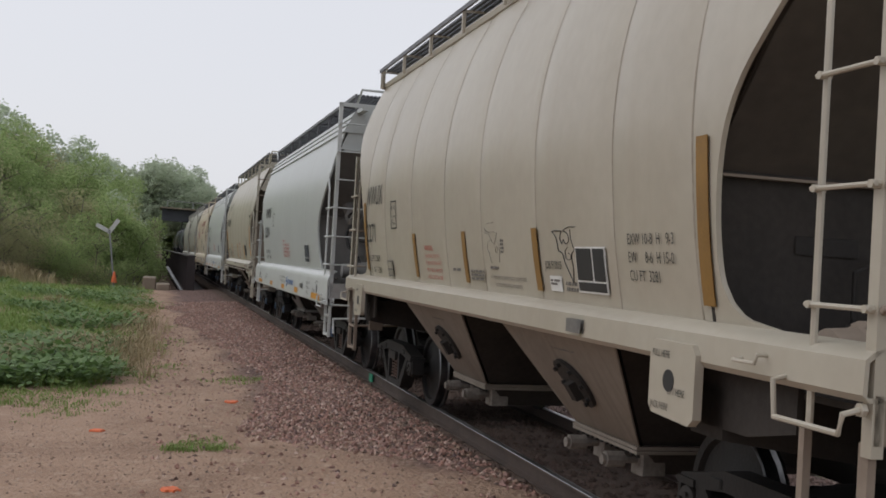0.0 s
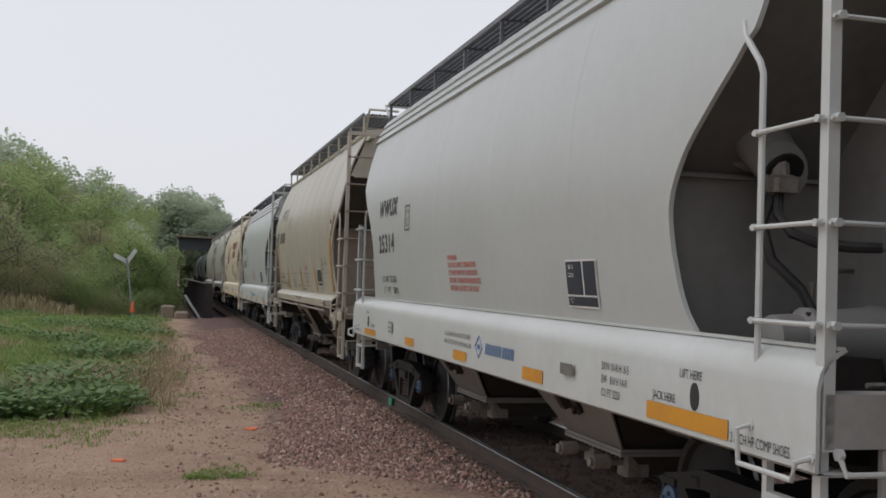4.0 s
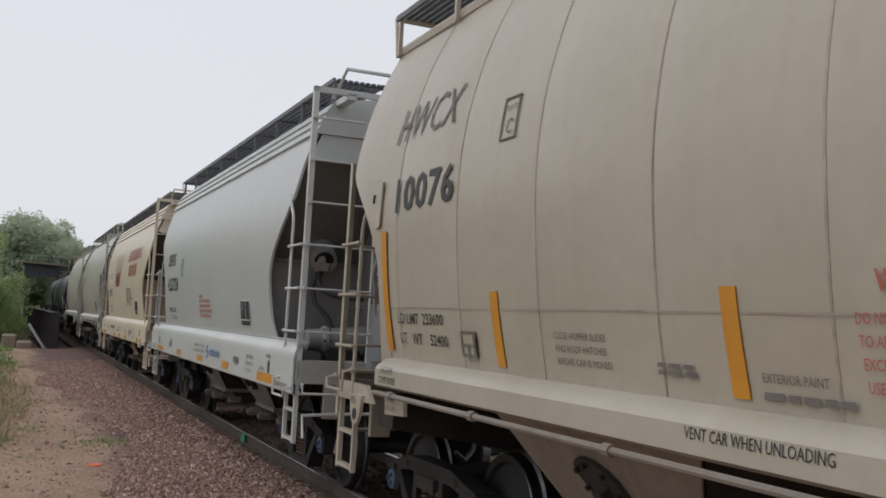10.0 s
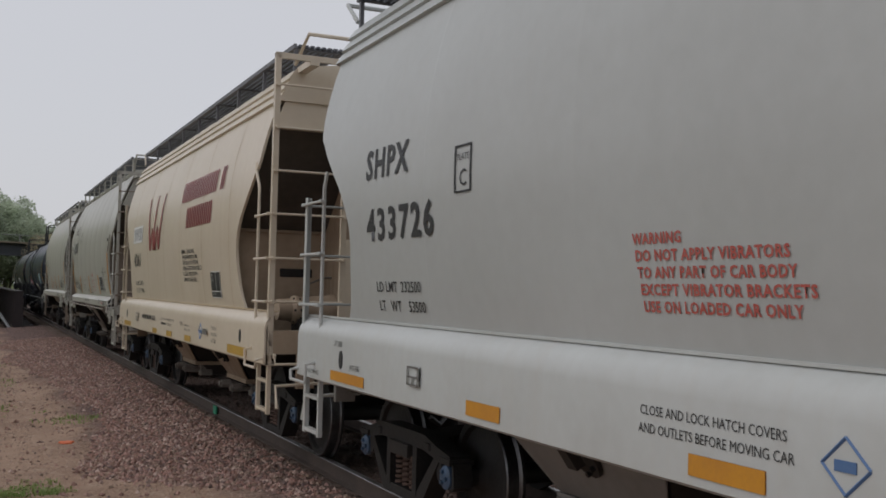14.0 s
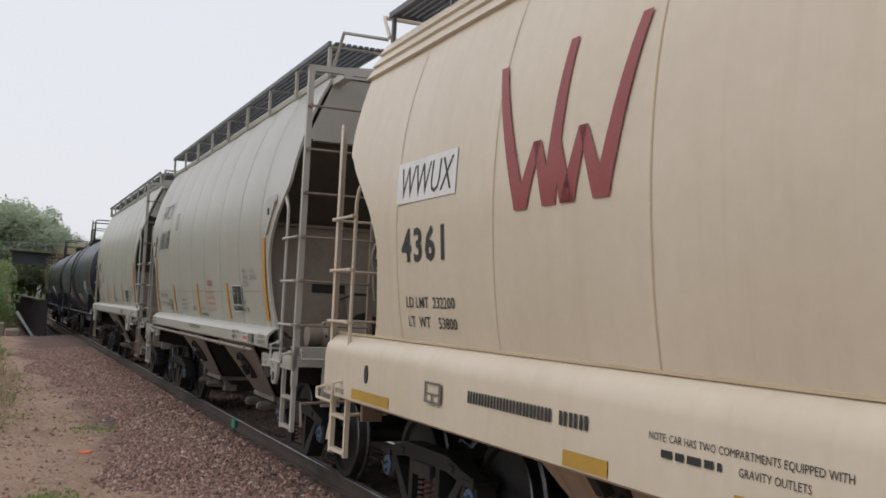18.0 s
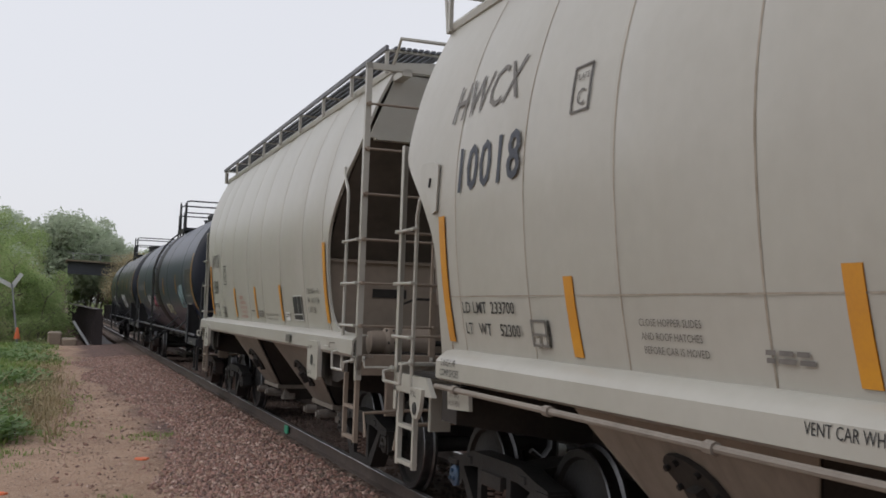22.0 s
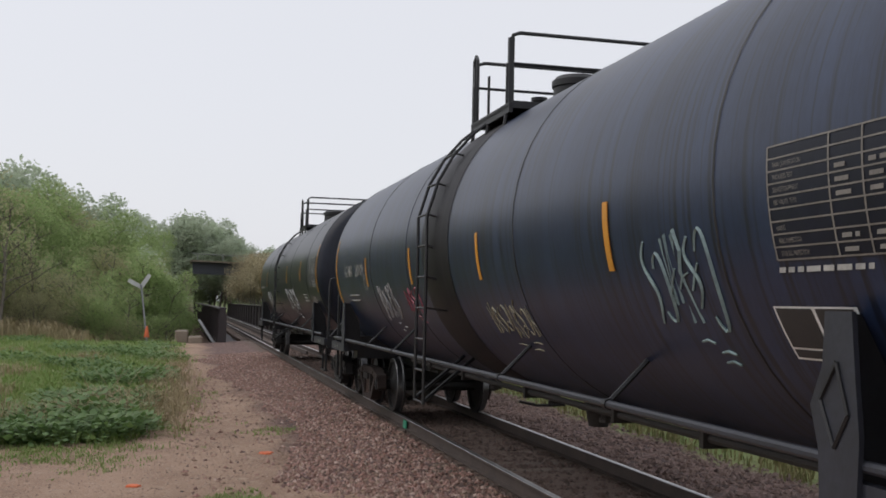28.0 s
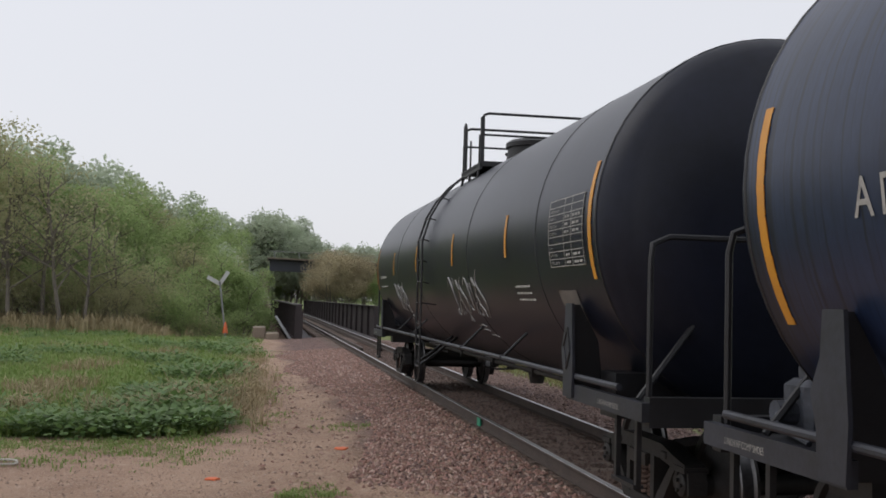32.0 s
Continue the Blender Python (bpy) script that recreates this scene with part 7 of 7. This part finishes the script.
def tank_car(label, paint, seam_half, half, ladder_y, spill, strips, cap):
    car = thing("tank_car", label, "tank car", "freight train")
    n = 56

    def hoop(r, y):
        return [(r * math.sin(2 * math.pi * i / n), y, TANK_Z + r * math.cos(2 * math.pi * i / n)) for i in range(n)]
    def head(end):
        rows = [hoop(max(TANK_R * math.sin(radians(90 * k / 8)), 0.01), end * (seam_half + 0.50 * math.cos(radians(90 * k / 8)))) for k in range(9)]
        return rows if end > 0 else rows[::-1]
    ys = [-seam_half + 2 * seam_half * i / 6 for i in range(7)]
    part("tank_shell", Solid().loft([hoop(TANK_R, y) for y in ys][::-1]), paint, car, "rounded welded tank shell")
    for end in (-1, 1):
        part("tank_head", Solid().loft(head(end), True, False), TANK_HEAD, car, "black dished tank end")

    def surf(z, r=TANK_R):
        return -math.sqrt(max(r * r - (z - TANK_Z) ** 2, 0.01))
    for y in (-seam_half, -seam_half * 0.765, -seam_half * 0.33, seam_half * 0.22, seam_half * 0.545, seam_half):
        part("weld_seam", Solid().loft([hoop(TANK_R + 0.001, y - 0.014), hoop(TANK_R + 0.006, y - 0.006), hoop(TANK_R + 0.006, y + 0.006), hoop(TANK_R + 0.001, y + 0.014)][::-1]), BLACK_STEEL, car)
    if spill:
        part("spill_band", Solid().loft([hoop(TANK_R + 0.004, -0.40), hoop(TANK_R + 0.010, -0.37), hoop(TANK_R + 0.010, 0.80), hoop(TANK_R + 0.004, 0.83)][::-1]), TANK_SPILL, car, "dark stained band below the dome")
    for y, z0, z1 in strips:
        part("yellow_strip", patch(y + 0.042, y - 0.042, z0, z1, surf, n=8), YELLOW, car)
    # dome, platform and rails
    top = TANK_Z + TANK_R
    c = 0.0
    dr = 0.27 if spill else 0.42
    dome = part("manway_dome", Solid().loft([[(dr * math.sin(2 * math.pi * i / 24) * r, c + 0.1 + dr * math.cos(2 * math.pi * i / 24) * r, z) for i in range(24)][::-1] for r, z in ((1.05, top - 0.12), (1.0, top + 0.20), (1.08, top + 0.21), (1.08, top + 0.28), (0.9, top + 0.33), (0.3, top + 0.36))], True, True), BLACK_STEEL, car, "black manway dome")
    for x, y in ((-0.5, 0.7), (0.45, -0.75)):
        part("valve", Solid().tube([(x * 0.4, c + y * 1.2, top - 0.05), (x * 0.4, c + y * 1.2, top + 0.18)], [0.09, 0.07], 14).tube([(x * 0.4, c + y * 1.2, top + 0.18), (x * 0.4, c + y * 1.2, top + 0.22)], 0.10, 14), BLACK_STEEL, car)
    for side in (-1, 1):
        deck_z = top - 0.16
        pf = part("platform", Solid().box(*sorted((side * 0.66, side * 1.04)), c - 0.60, c + 0.90, deck_z - 0.05, deck_z - 0.01).box(*sorted((side * 1.00, side * 1.04)), c - 0.60, c + 0.90, deck_z - 0.10, deck_z + 0.01), BLACK_STEEL, car, "black side walkway beside the dome")
        for i in range(17):
            y = c - 0.58 + i * 0.0915
            part("tread_bar", Solid().box(*sorted((side * 0.66, side * 1.00)), y - 0.012, y + 0.012, deck_z - 0.01, deck_z + 0.03), BLACK_STEEL, pf)
        for y in (c - 0.45, c + 0.24, c + 0.84):
            part("platform_bracket", Solid().tube([(side * 1.02, y, deck_z - 0.08), (side * 1.04, y, TANK_Z + math.sqrt(TANK_R ** 2 - 1.04 ** 2) - 0.02)], 0.022, 6), BLACK_STEEL, car)
            part("rail_post", Solid().tube([(side * 1.02, y, deck_z - 0.08), (side * 1.02, y, deck_z + 0.46)], 0.016, 6), BLACK_STEEL, car)
        x = side * 0.97
        for e in (-1, 1):
            y = c + (0.95 if e > 0 else -0.42)
            tall = deck_z + (0.81 if e < 0 else 0.78)
            part("rail_post", Solid().box(x - 0.03, x + 0.03, y - 0.03, y + 0.03, deck_z, tall - 0.06), BLACK_STEEL, car)
            part("hand_rail", Solid().tube([(x, y, deck_z + 0.3), (x, y, tall - 0.10), (x * 0.98, y, tall - 0.03), (x * 0.90, y, tall), (0, y, tall)], 0.022, 7), BLACK_STEEL, car)
            part("hand_rail", Solid().tube([(x, y, deck_z + 0.47), (0, y, deck_z + 0.47)], 0.018, 7), BLACK_STEEL, car)
        part("hand_hoop", Solid().tube([(x, c + 1.05, deck_z - 0.1), (x, c + 1.05, deck_z + 0.80), (x, c + 0.97, deck_z + 0.86), (x, c + 0.90, deck_z + 0.80), (x, c + 0.90, deck_z)], 0.022, 7), BLACK_STEEL, car)
        # curved ladder up the shell
        lad = None

        def lx(z):
            return side * (1.70 if z < TANK_Z + 0.30 else max(math.sqrt(max((TANK_R + 0.10) ** 2 - (z - TANK_Z) ** 2, 0.0)), 0.72))
        for dy in (-0.22, 0.22):
            s = Solid()
            pts = [(lx(z), ladder_y - 0.2 + dy, z) for z in (0.72, 1.2, 2.0, TANK_Z + 0.30, TANK_Z + 0.7, TANK_Z + 1.0, TANK_Z + 1.25, TANK_Z + 1.42)]
            s.tube(pts, 0.019, 6)
            if lad is None:
                lad = part("ladder", s, BLACK_STEEL, car, "black curved side ladder")
            else:
                part("stile", s, BLACK_STEEL, lad)
        for i in range(10):
            z = 0.74 + i * 0.352
            if z < TANK_Z + 1.42:
                part("rung", Solid().tube([(lx(z), ladder_y - 0.42, z), (lx(z), ladder_y + 0.02, z)], 0.014, 6), BLACK_STEEL, lad)
            if 1.5 < z:
                q = max(TANK_R ** 2 - (z - TANK_Z) ** 2, 0.01) ** 0.5
                part("standoff", Solid().tube([(lx(z), ladder_y - 0.42, z), (side * (q - 0.01), ladder_y - 0.44, z - 0.03)], 0.012, 5), BLACK_STEEL, lad)
        for dy in (-0.42, 0.02):
            part("ladder_brace", Solid().tube([(side * 1.69, ladder_y + dy, 0.76), (side * 0.95, ladder_y + dy + 0.55, TANK_Z - math.sqrt(TANK_R ** 2 - 0.95 ** 2) + 0.02)], 0.022, 6), BLACK_STEEL, lad)
        # side running pipe and its stays
        pipe = part("side_rail", Solid().tube([(side * 1.54, -seam_half - 0.4, 1.19), (side * 1.54, seam_half + 0.4, 1.19)], 0.028, 9), SADDLE, car, "pipe handrail along the tank's foot")
        for y in (-4.5, -2.05, 2.85, 4.85):
            part("rail_stay", Solid().tube([(side * 1.54, y, 1.19), (side * 1.24, y, 1.49)], 0.019, 6), BLACK_STEEL, pipe)
            part("pipe_clamp", Solid().tube([(side * 1.54, y - 0.03, 1.19), (side * 1.54, y + 0.03, 1.19)], 0.038, 8), BLACK_STEEL, pipe)
        # bolster saddles, end sills, corner posts
        for end in (-1, 1):
            y = end * (seam_half - 0.85)
            sd = [(y - 0.13, 1.0), (y + 0.13, 1.0), (y + 0.14, 1.24), (y + 0.20, 1.42), (y + 0.11, 1.60), (y + 0.09, 1.84), (y - 0.10, 1.84), (y - 0.12, 1.60), (y - 0.15, 1.3)]
            sd = part("saddle", Solid().plate([(a, z) for a, z in sd], 0, *sorted((side * 1.56, side * 1.585))), SADDLE, car, "narrow grey tank saddle bracket")
            part("saddle_web", Solid().plate([(side * 1.56, 1.0), (side * 1.56, 1.83), (side * 1.46, 1.83), (side * 1.30, 1.50), (side * 1.24, 1.0)], 1, y - 0.012, y + 0.012), BLACK_STEEL, sd)
            for (q0, h0), (q1, h1) in (((0.0, 1.62), (0.12, 1.45)), ((0.12, 1.45), (0.02, 1.25)), ((0.02, 1.25), (-0.08, 1.40)), ((-0.08, 1.40), (0.0, 1.62))) if end < 0 else ():
                part("saddle_rib", Solid().tube([(side * 1.588, y + q0, h0), (side * 1.588, y + q1, h1)], 0.012, 5), BLACK_STEEL, sd)
            part("side_beam", Solid().box(*sorted((side * 1.50, side * 1.56)), *sorted((end * (seam_half - 0.95), end * (half - 0.5))), 0.98, 1.12), SADDLE, car)
            if side < 0:
                lettering("2 INCH HF COMP SHOES", 0.06, end * (half - 1.15) + 0.35, 1.02, lambda q: -1.56, TANK_INK, car, "sill_writing", 0.75)
            p = [(side * 1.46, end * (half - 0.62), 0.98), (side * 1.46, end * (half - 0.62), 2.18), (side * 1.44, end * (half - 0.64), 2.30), (side * 1.3, end * (half - 0.66), 2.36), (side * 0.2, end * (half - 0.66), 2.36)]
            part("end_hand_rail", Solid().tube(p, 0.024, 7), BLACK_STEEL, car, "bent safety rail across the end")
            part("end_stay", Solid().tube([(side * 1.4, end * (half - 1.0), 1.1), (side * 0.7, end * (seam_half + 0.25), 1.9)], 0.025, 6), BLACK_STEEL, car)
            for a in (0.75, 1.2):
                part("stirrup", Solid().box(*sorted((side * 1.46, side * 1.50)), *sorted((end * (half - a), end * (half - a - 0.05))), 0.45, 1.0), BLACK_STEEL, car)
            part("step", Solid().box(*sorted((side * 1.44, side * 1.52)), *sorted((end * (half - 0.75), end * (half - 1.25))), 0.45, 0.48), BLACK_STEEL, car)
    for end in (-1, 1):
        part("end_sill", Solid().box(-1.5, 1.5, *sorted((end * (half - 0.62), end * (half - 0.50))), 0.94, 1.16), BLACK_STEEL, car)
        part("end_platform", Solid().box(-1.46, 1.46, *sorted((end * (half - 1.6), end * (half - 0.62))), 1.02, 1.06), BLACK_STEEL, car)
        part("stub_sill", Solid().box(-0.34, 0.34, *sorted((end * (half - 4.0), end * (half - 0.35))), 0.74, 1.02), BLACK_STEEL, car)
        part("body_bolster", Solid().box(-1.3, 1.3, *sorted((end * (seam_half - 0.75), end * (seam_half - 0.35))), 0.86, 1.25), BLACK_STEEL, car)
        coupler(car, end, half, BLACK_STEEL)
        truck(car, end * (half - 1.75), cap, spill)
    part("bottom_outlet", Solid().tube([(-0.2, -1.15, 0.95), (-0.2, -1.15, 0.64)], [0.16, 0.10], 14).box(-0.36, -0.04, -1.31, -0.99, 0.80, 0.84), GRIME, car)
    part("outlet_handle", Solid().tube([(-0.5, -1.0, 0.84), (-0.75, -0.85, 0.82), (-0.95, -0.85, 0.86)], 0.015, 6), BLACK_STEEL, car)
    for y, h in ((-1.95, 0.10), (-0.55, 0.07), (1.6, 0.08)):
        part("heater_coil_nozzle", Solid().tube([(-0.45, y, 0.95), (-0.45, y, 0.90 - h)], 0.06, 10).tube([(-0.45, y, 0.91 - h), (-0.45, y, 0.87 - h)], 0.075, 10), GRIME, car)
    rod = Solid()
    for x, z, r in ((-0.62, 0.915, 0.032), (-0.42, 0.865, 0.022)):
        rod.tube([(x, -half + 3.4, z), (x, 0.2, z - 0.012), (x, half - 3.4, z)], r, 8)
    part("train_line_pipe", rod, GRIME, car, "brake pipe and rod slung below the belly")
    for y in (-4.2, -2.6, -0.2, 2.4, 4.3):
        part("pipe_hanger", Solid().box(-0.68, -0.38, y - 0.03, y + 0.03, 0.84, 1.0), GRIME, car)
    y = half - 0.92
    g = Solid().bevelled(-1.18, -0.78, y - 0.16, y + 0.16, 1.10, 1.42, 0.04).bevelled(-1.10, -0.86, y - 0.12, y + 0.12, 1.42, 1.52, 0.03)
    g.tube([(-0.78, y, 1.24), (-0.40, y, 1.24)], 0.12, 14).tube([(-0.40, y, 1.24), (-0.34, y, 1.24)], 0.145, 14).tube([(-1.30, y, 1.22), (-1.18, y, 1.22)], 0.075, 10)
    v = part("brake_valve", g, WORN_DARK, car, "blue-grey brake valve on the end platform")
    pp = Solid().tube([(-1.28, y, 1.22), (-1.34, y - 0.1, 1.16), (-1.36, y - 0.5, 1.10)], 0.018, 7).tube([(-0.36, y, 1.24), (0.1, y, 1.20), (0.3, y - 0.4, 1.10)], 0.020, 7).tube([(-1.0, y + 0.16, 1.2), (-1.0, y + 0.28, 1.12), (-0.4, y + 0.30, 1.08)], 0.016, 7)
    part("brake_pipe", pp, WORN_DARK, v)
    hand_brake(car, 1, half - 0.68, 0.4, 1.9, BLACK_STEEL)
    return car, surf


def scribble(car, y0, z0, w, h, loops, surf, mat, seed, r=0.018, label="sprayed scribble"):
    """Sprayed hooks, loops and zigzags that spell nothing, with a flat second pass behind them."""
    rnd = random.Random(seed)
    s = Solid()

    def line(pts, rr):
        n = len(pts)
        s.tube([(surf(z) - 0.003, y, z) for y, z in pts], [rr * (0.55 + 0.45 * math.sin(math.pi * (i + 0.5) / n)) for i in range(n)], 4)
    for k in range(loops):
        a = y0 - w * (k + 0.5) / loops
        u, v = w / loops * rnd.uniform(0.55, 0.8), h * rnd.uniform(0.34, 0.5)
        c = z0 + h * rnd.uniform(0.42, 0.58)
        form = (k + seed) % 4
        if form == 0:
            line([(a + u * math.cos(t) * 0.8, c + v * math.sin(t)) for t in (0.6 + 4.9 * i / 15 for i in range(16))], r * 0.7)
        elif form == 1:
            line([(a + u * (-0.6 + 0.4 * i), c + v * (1 if i % 2 else -1) * rnd.uniform(0.7, 1.0)) for i in range(4)], r * 0.75)
        elif form == 2:
            line([(a + u * 0.5, c - v), (a + u * 0.42, c + v * 0.9), (a + u * 0.1, c + v), (a - u * 0.4, c + v * 0.55), (a + u * 0.1, c + v * 0.1), (a - u * 0.6, c - v)], r * 0.75)
        else:
            line([(a + 0.6 * u * math.sin(t * 1.4), c + v * (1 - 2 * i / 13)) for i, t in ((i, 5.0 * i / 13) for i in range(14))], r * 0.7)
        if rnd.random() < 0.6:
            zt = z0 + h * rnd.uniform(0.1, 0.5)
            line([(a + u * 0.7, zt), (a, zt + h * 0.12), (a - u * 0.8, zt + h * rnd.uniform(-0.05, 0.3))], r * 0.5)
    for k in range(3):
        q = y0 - w * rnd.uniform(0.3, 0.7)
        line([(q, z0 - h * (0.12 + 0.1 * k)), (q - w * 0.1, z0 - h * (0.1 + 0.1 * k)), (q - w * 0.18, z0 - h * (0.13 + 0.1 * k))], r * 0.5)
    tagged(part("spray_scribble", s, mat, car, label), kind="stuff")


TESTS = ("STUB SILL INSPECTION", "88.B.2 INSPECTION", "LINING", "", "PRD VALVES: 75 PSI", "SERVICE EQUIPMENT", "THICKNESS TEST", "TANK QUALIFICATION", "")


def test_table(car, y, z, w, h, rows, surf, ink):
    """The tank's test and qualification table: rules, and rows of small bars."""
    t = part("test_table", patch(y, y - w, z, z + h, surf, 0.005, 8), TANK_HEAD, car, "ruled black test table with pale lines")
    for i in range(rows + 1):
        q = z + h * i / rows
        part("table_rule", patch(y, y - w, q - 0.004, q + 0.004, surf, 0.009, 1), ink, t)
    for k in (0, 0.46, 0.68, 1.0):
        part("table_rule", patch(y - w * k + 0.006, y - w * k - 0.006, z, z + h, surf, 0.009, 6), ink, t)
    for i in range(rows):
        q = z + h * (i + 0.3) / rows
        for a, b in ((0.04, 0.42), (0.50, 0.64), (0.72, 0.94)):
            if a < 0.1 and i < len(TESTS):
                if TESTS[i]:
                    lettering(TESTS[i], h / rows * 0.55, y - w * a, q, lambda z: surf(z) - 0.004, ink, t, "table_writing", 0.68)
            elif i < 7 and i not in (2, 3):
                bars(y - w * a, q, w * (b - a), 1, h / rows * 0.34, surf, ink, t, "table_bar", out=0.010)


TRAIN = []


def couple(car, s):
    TRAIN.append((car, s))


couple(panelled_car("WWUX", "2271", "232800", "53200", ("EXW 10-8  H   9-3", "EW     8-6  H 15-0", "CU FT  3281"), "tan covered hopper car with seamed sides and grimy ochre strips", PAINT_DUST, OCHRE, GRIME), 8.80)
couple(smooth_car("WWUX", "25314", "3250", "light grey covered hopper car with a deep white sill", PAINT_GREY, PAINT_WHITE, BLUE_CAP, INK_BLUE), 21.80)
couple(short_sill_car("10076", "233600", "52400", "dusty tan covered hopper car with yellow strips", PAINT_DUST, YELLOW, BLUE_CAP, FADED), 34.66)
couple(smooth_car("SHPX", "433726", "3258", "light grey covered hopper car with a clean white sill", PAINT_GREY, PAINT_WHITE, BLUE_CAP, INK_BLUE), 47.58)
couple(cream_car("cream covered hopper car with maroon lettering and yellow markers", BLUE_CAP), 60.45)
couple(short_sill_car("10018", "233700", "52300", "stone grey covered hopper car with yellow strips", PAINT_STONE, YELLOW, BLUE_CAP, FADED), 73.13)
couple(panelled_car("WWUX", "18368", "232500", "53500", ("EXW 10-8  H   9-3", "EW     8-2  H 15-0", "CU FT  3281"), "pale tan covered hopper car with seamed sides and bright yellow strips", PAINT_TAN, YELLOW, GRIME), 85.72)

tank_a, surf_a = tank_car("weathered blue-black tank car with a stained band and sprayed scribbles", TANK_BLUE, 7.95, 9.12, 0.70, True,
                          [(-7.76, 1.72, 2.95), (-4.63, 2.08, 2.54), (-1.5, 2.08, 2.53), (1.56, 2.08, 2.53), (4.70, 2.09, 2.53), (7.76, 1.75, 2.95)], IRON)
test_table(tank_a, -6.62, 2.08, 1.06, 0.54, 9, surf_a, TABLE_INK)
part("data_panel", patch(-6.44, -7.1, 1.60, 1.86, surf_a, 0.005), DECAL, tank_a, "small pale-bordered inspection panel")
for a, b, c, d in ((-6.46, -6.76, 1.66, 1.85), (-6.79, -7.08, 1.66, 1.85), (-6.46, -7.08, 1.61, 1.65)):
    part("panel_field", patch(a, b, c, d, surf_a, 0.009), INK, tank_a)
scribble(tank_a, -5.1, 1.72, 0.85, 0.58, 6, surf_a, SPRAY_CYAN, 3, 0.02, "pale cyan sprayed scribble")
scribble(tank_a, -1.36, 1.55, 1.25, 0.32, 9, surf_a, SPRAY_CREAM, 5, 0.011, "cream sprayed scribble")
scribble(tank_a, 4.06, 1.62, 1.2, 0.50, 8, surf_a, SPRAY_WHITE, 8, 0.014, "white sprayed scribble")
scribble(tank_a, 2.2, 1.72, 0.8, 0.34, 4, surf_a, SPRAY_RED, 9, 0.016, "dull red sprayed scribble")
lettering("ADMX  28009", 0.27, 6.86, 2.27, surf_a, TANK_INK, tank_a, "reporting_mark", wide=1.90, space=1.45, bold=0.002)
plate_c(tank_a, 4.99, 2.05, surf_a, TANK_INK, 0.19, 0.22)
bars(6.68, 1.96, 1.08, 2, 0.055, surf_a, TANK_INK, tank_a, word=0.13)
HEAD_WRITING = (("ADMX  28009", 0.14, -0.47, 3.12, 1.15), ("CAPY 29185 GAL", 0.075, -0.22, 2.91, 0.95), ("CAPY 110477 L", 0.075, -0.22, 2.81, 0.95))
head_y = 7.95
for txt, size, x0, z0, wide in HEAD_WRITING:
    me = lettering(txt, size, 0, z0, lambda q: 0, TANK_INK, tank_a, "head_stencil", wide)
    for p in me.data.vertices:
        hx, hz = x0 - p.co.y, p.co.z
        k = min(((hx * hx + (hz - TANK_Z) ** 2) / TANK_R ** 2), 0.98)
        p.co = (hx, -head_y - 0.50 * math.sqrt(1 - k) - 0.012, hz)
bars(-6.6, 2.02, 0.9, 1, 0.05, surf_a, TANK_INK, tank_a)
couple(tank_a, 100.90)
tank_b, surf_b = tank_car("black tank car with yellow edge strips and white scribbles", TANK_BLACK, 8.10, 9.55, 1.15, False,
                          [(-7.95, 2.05, 3.05), (-4.9, 2.34, 2.82), (-1.6, 2.34, 2.80), (1.9, 2.34, 2.8), (5.0, 2.34, 2.8), (7.9, 2.05, 3.0)], IRON)
test_table(tank_b, -6.72, 2.18, 1.05, 0.62, 9, surf_b, TANK_INK)
scribble(tank_b, -1.0, 1.58, 2.3, 0.62, 8, surf_b, SPRAY_WHITE, 12, 0.018, "white sprayed scribble")
scribble(tank_b, 5.1, 1.6, 1.3, 0.58, 6, surf_b, SPRAY_WHITE, 14, 0.018, "white sprayed scribble")
bars(-5.1, 2.0, 0.75, 3, 0.045, surf_b, TANK_INK, tank_b)
part("data_panel", patch(-6.75, -7.3, 1.70, 1.96, surf_b, 0.005), FADED, tank_b, "small grey inspection panel")
bars(7.3, 2.3, 1.0, 2, 0.12, surf_b, TANK_INK, tank_b)
couple(tank_b, 119.65)


def motions():
    """The train rolls along its line; its wheels turn with it."""
    for car, s in TRAIN:
        walk(car, [(k, along(s - run(k))) for k in range(0, 33)])
    for w, y in WHEELS:
        rows = []
        for k in range(161):
            t = k * 0.2
            rows.append((t, pose(0, y, 0.457, math.degrees((run(t) - run(0)) / 0.457), 0, 0)))
        walk(w, rows)


motions()
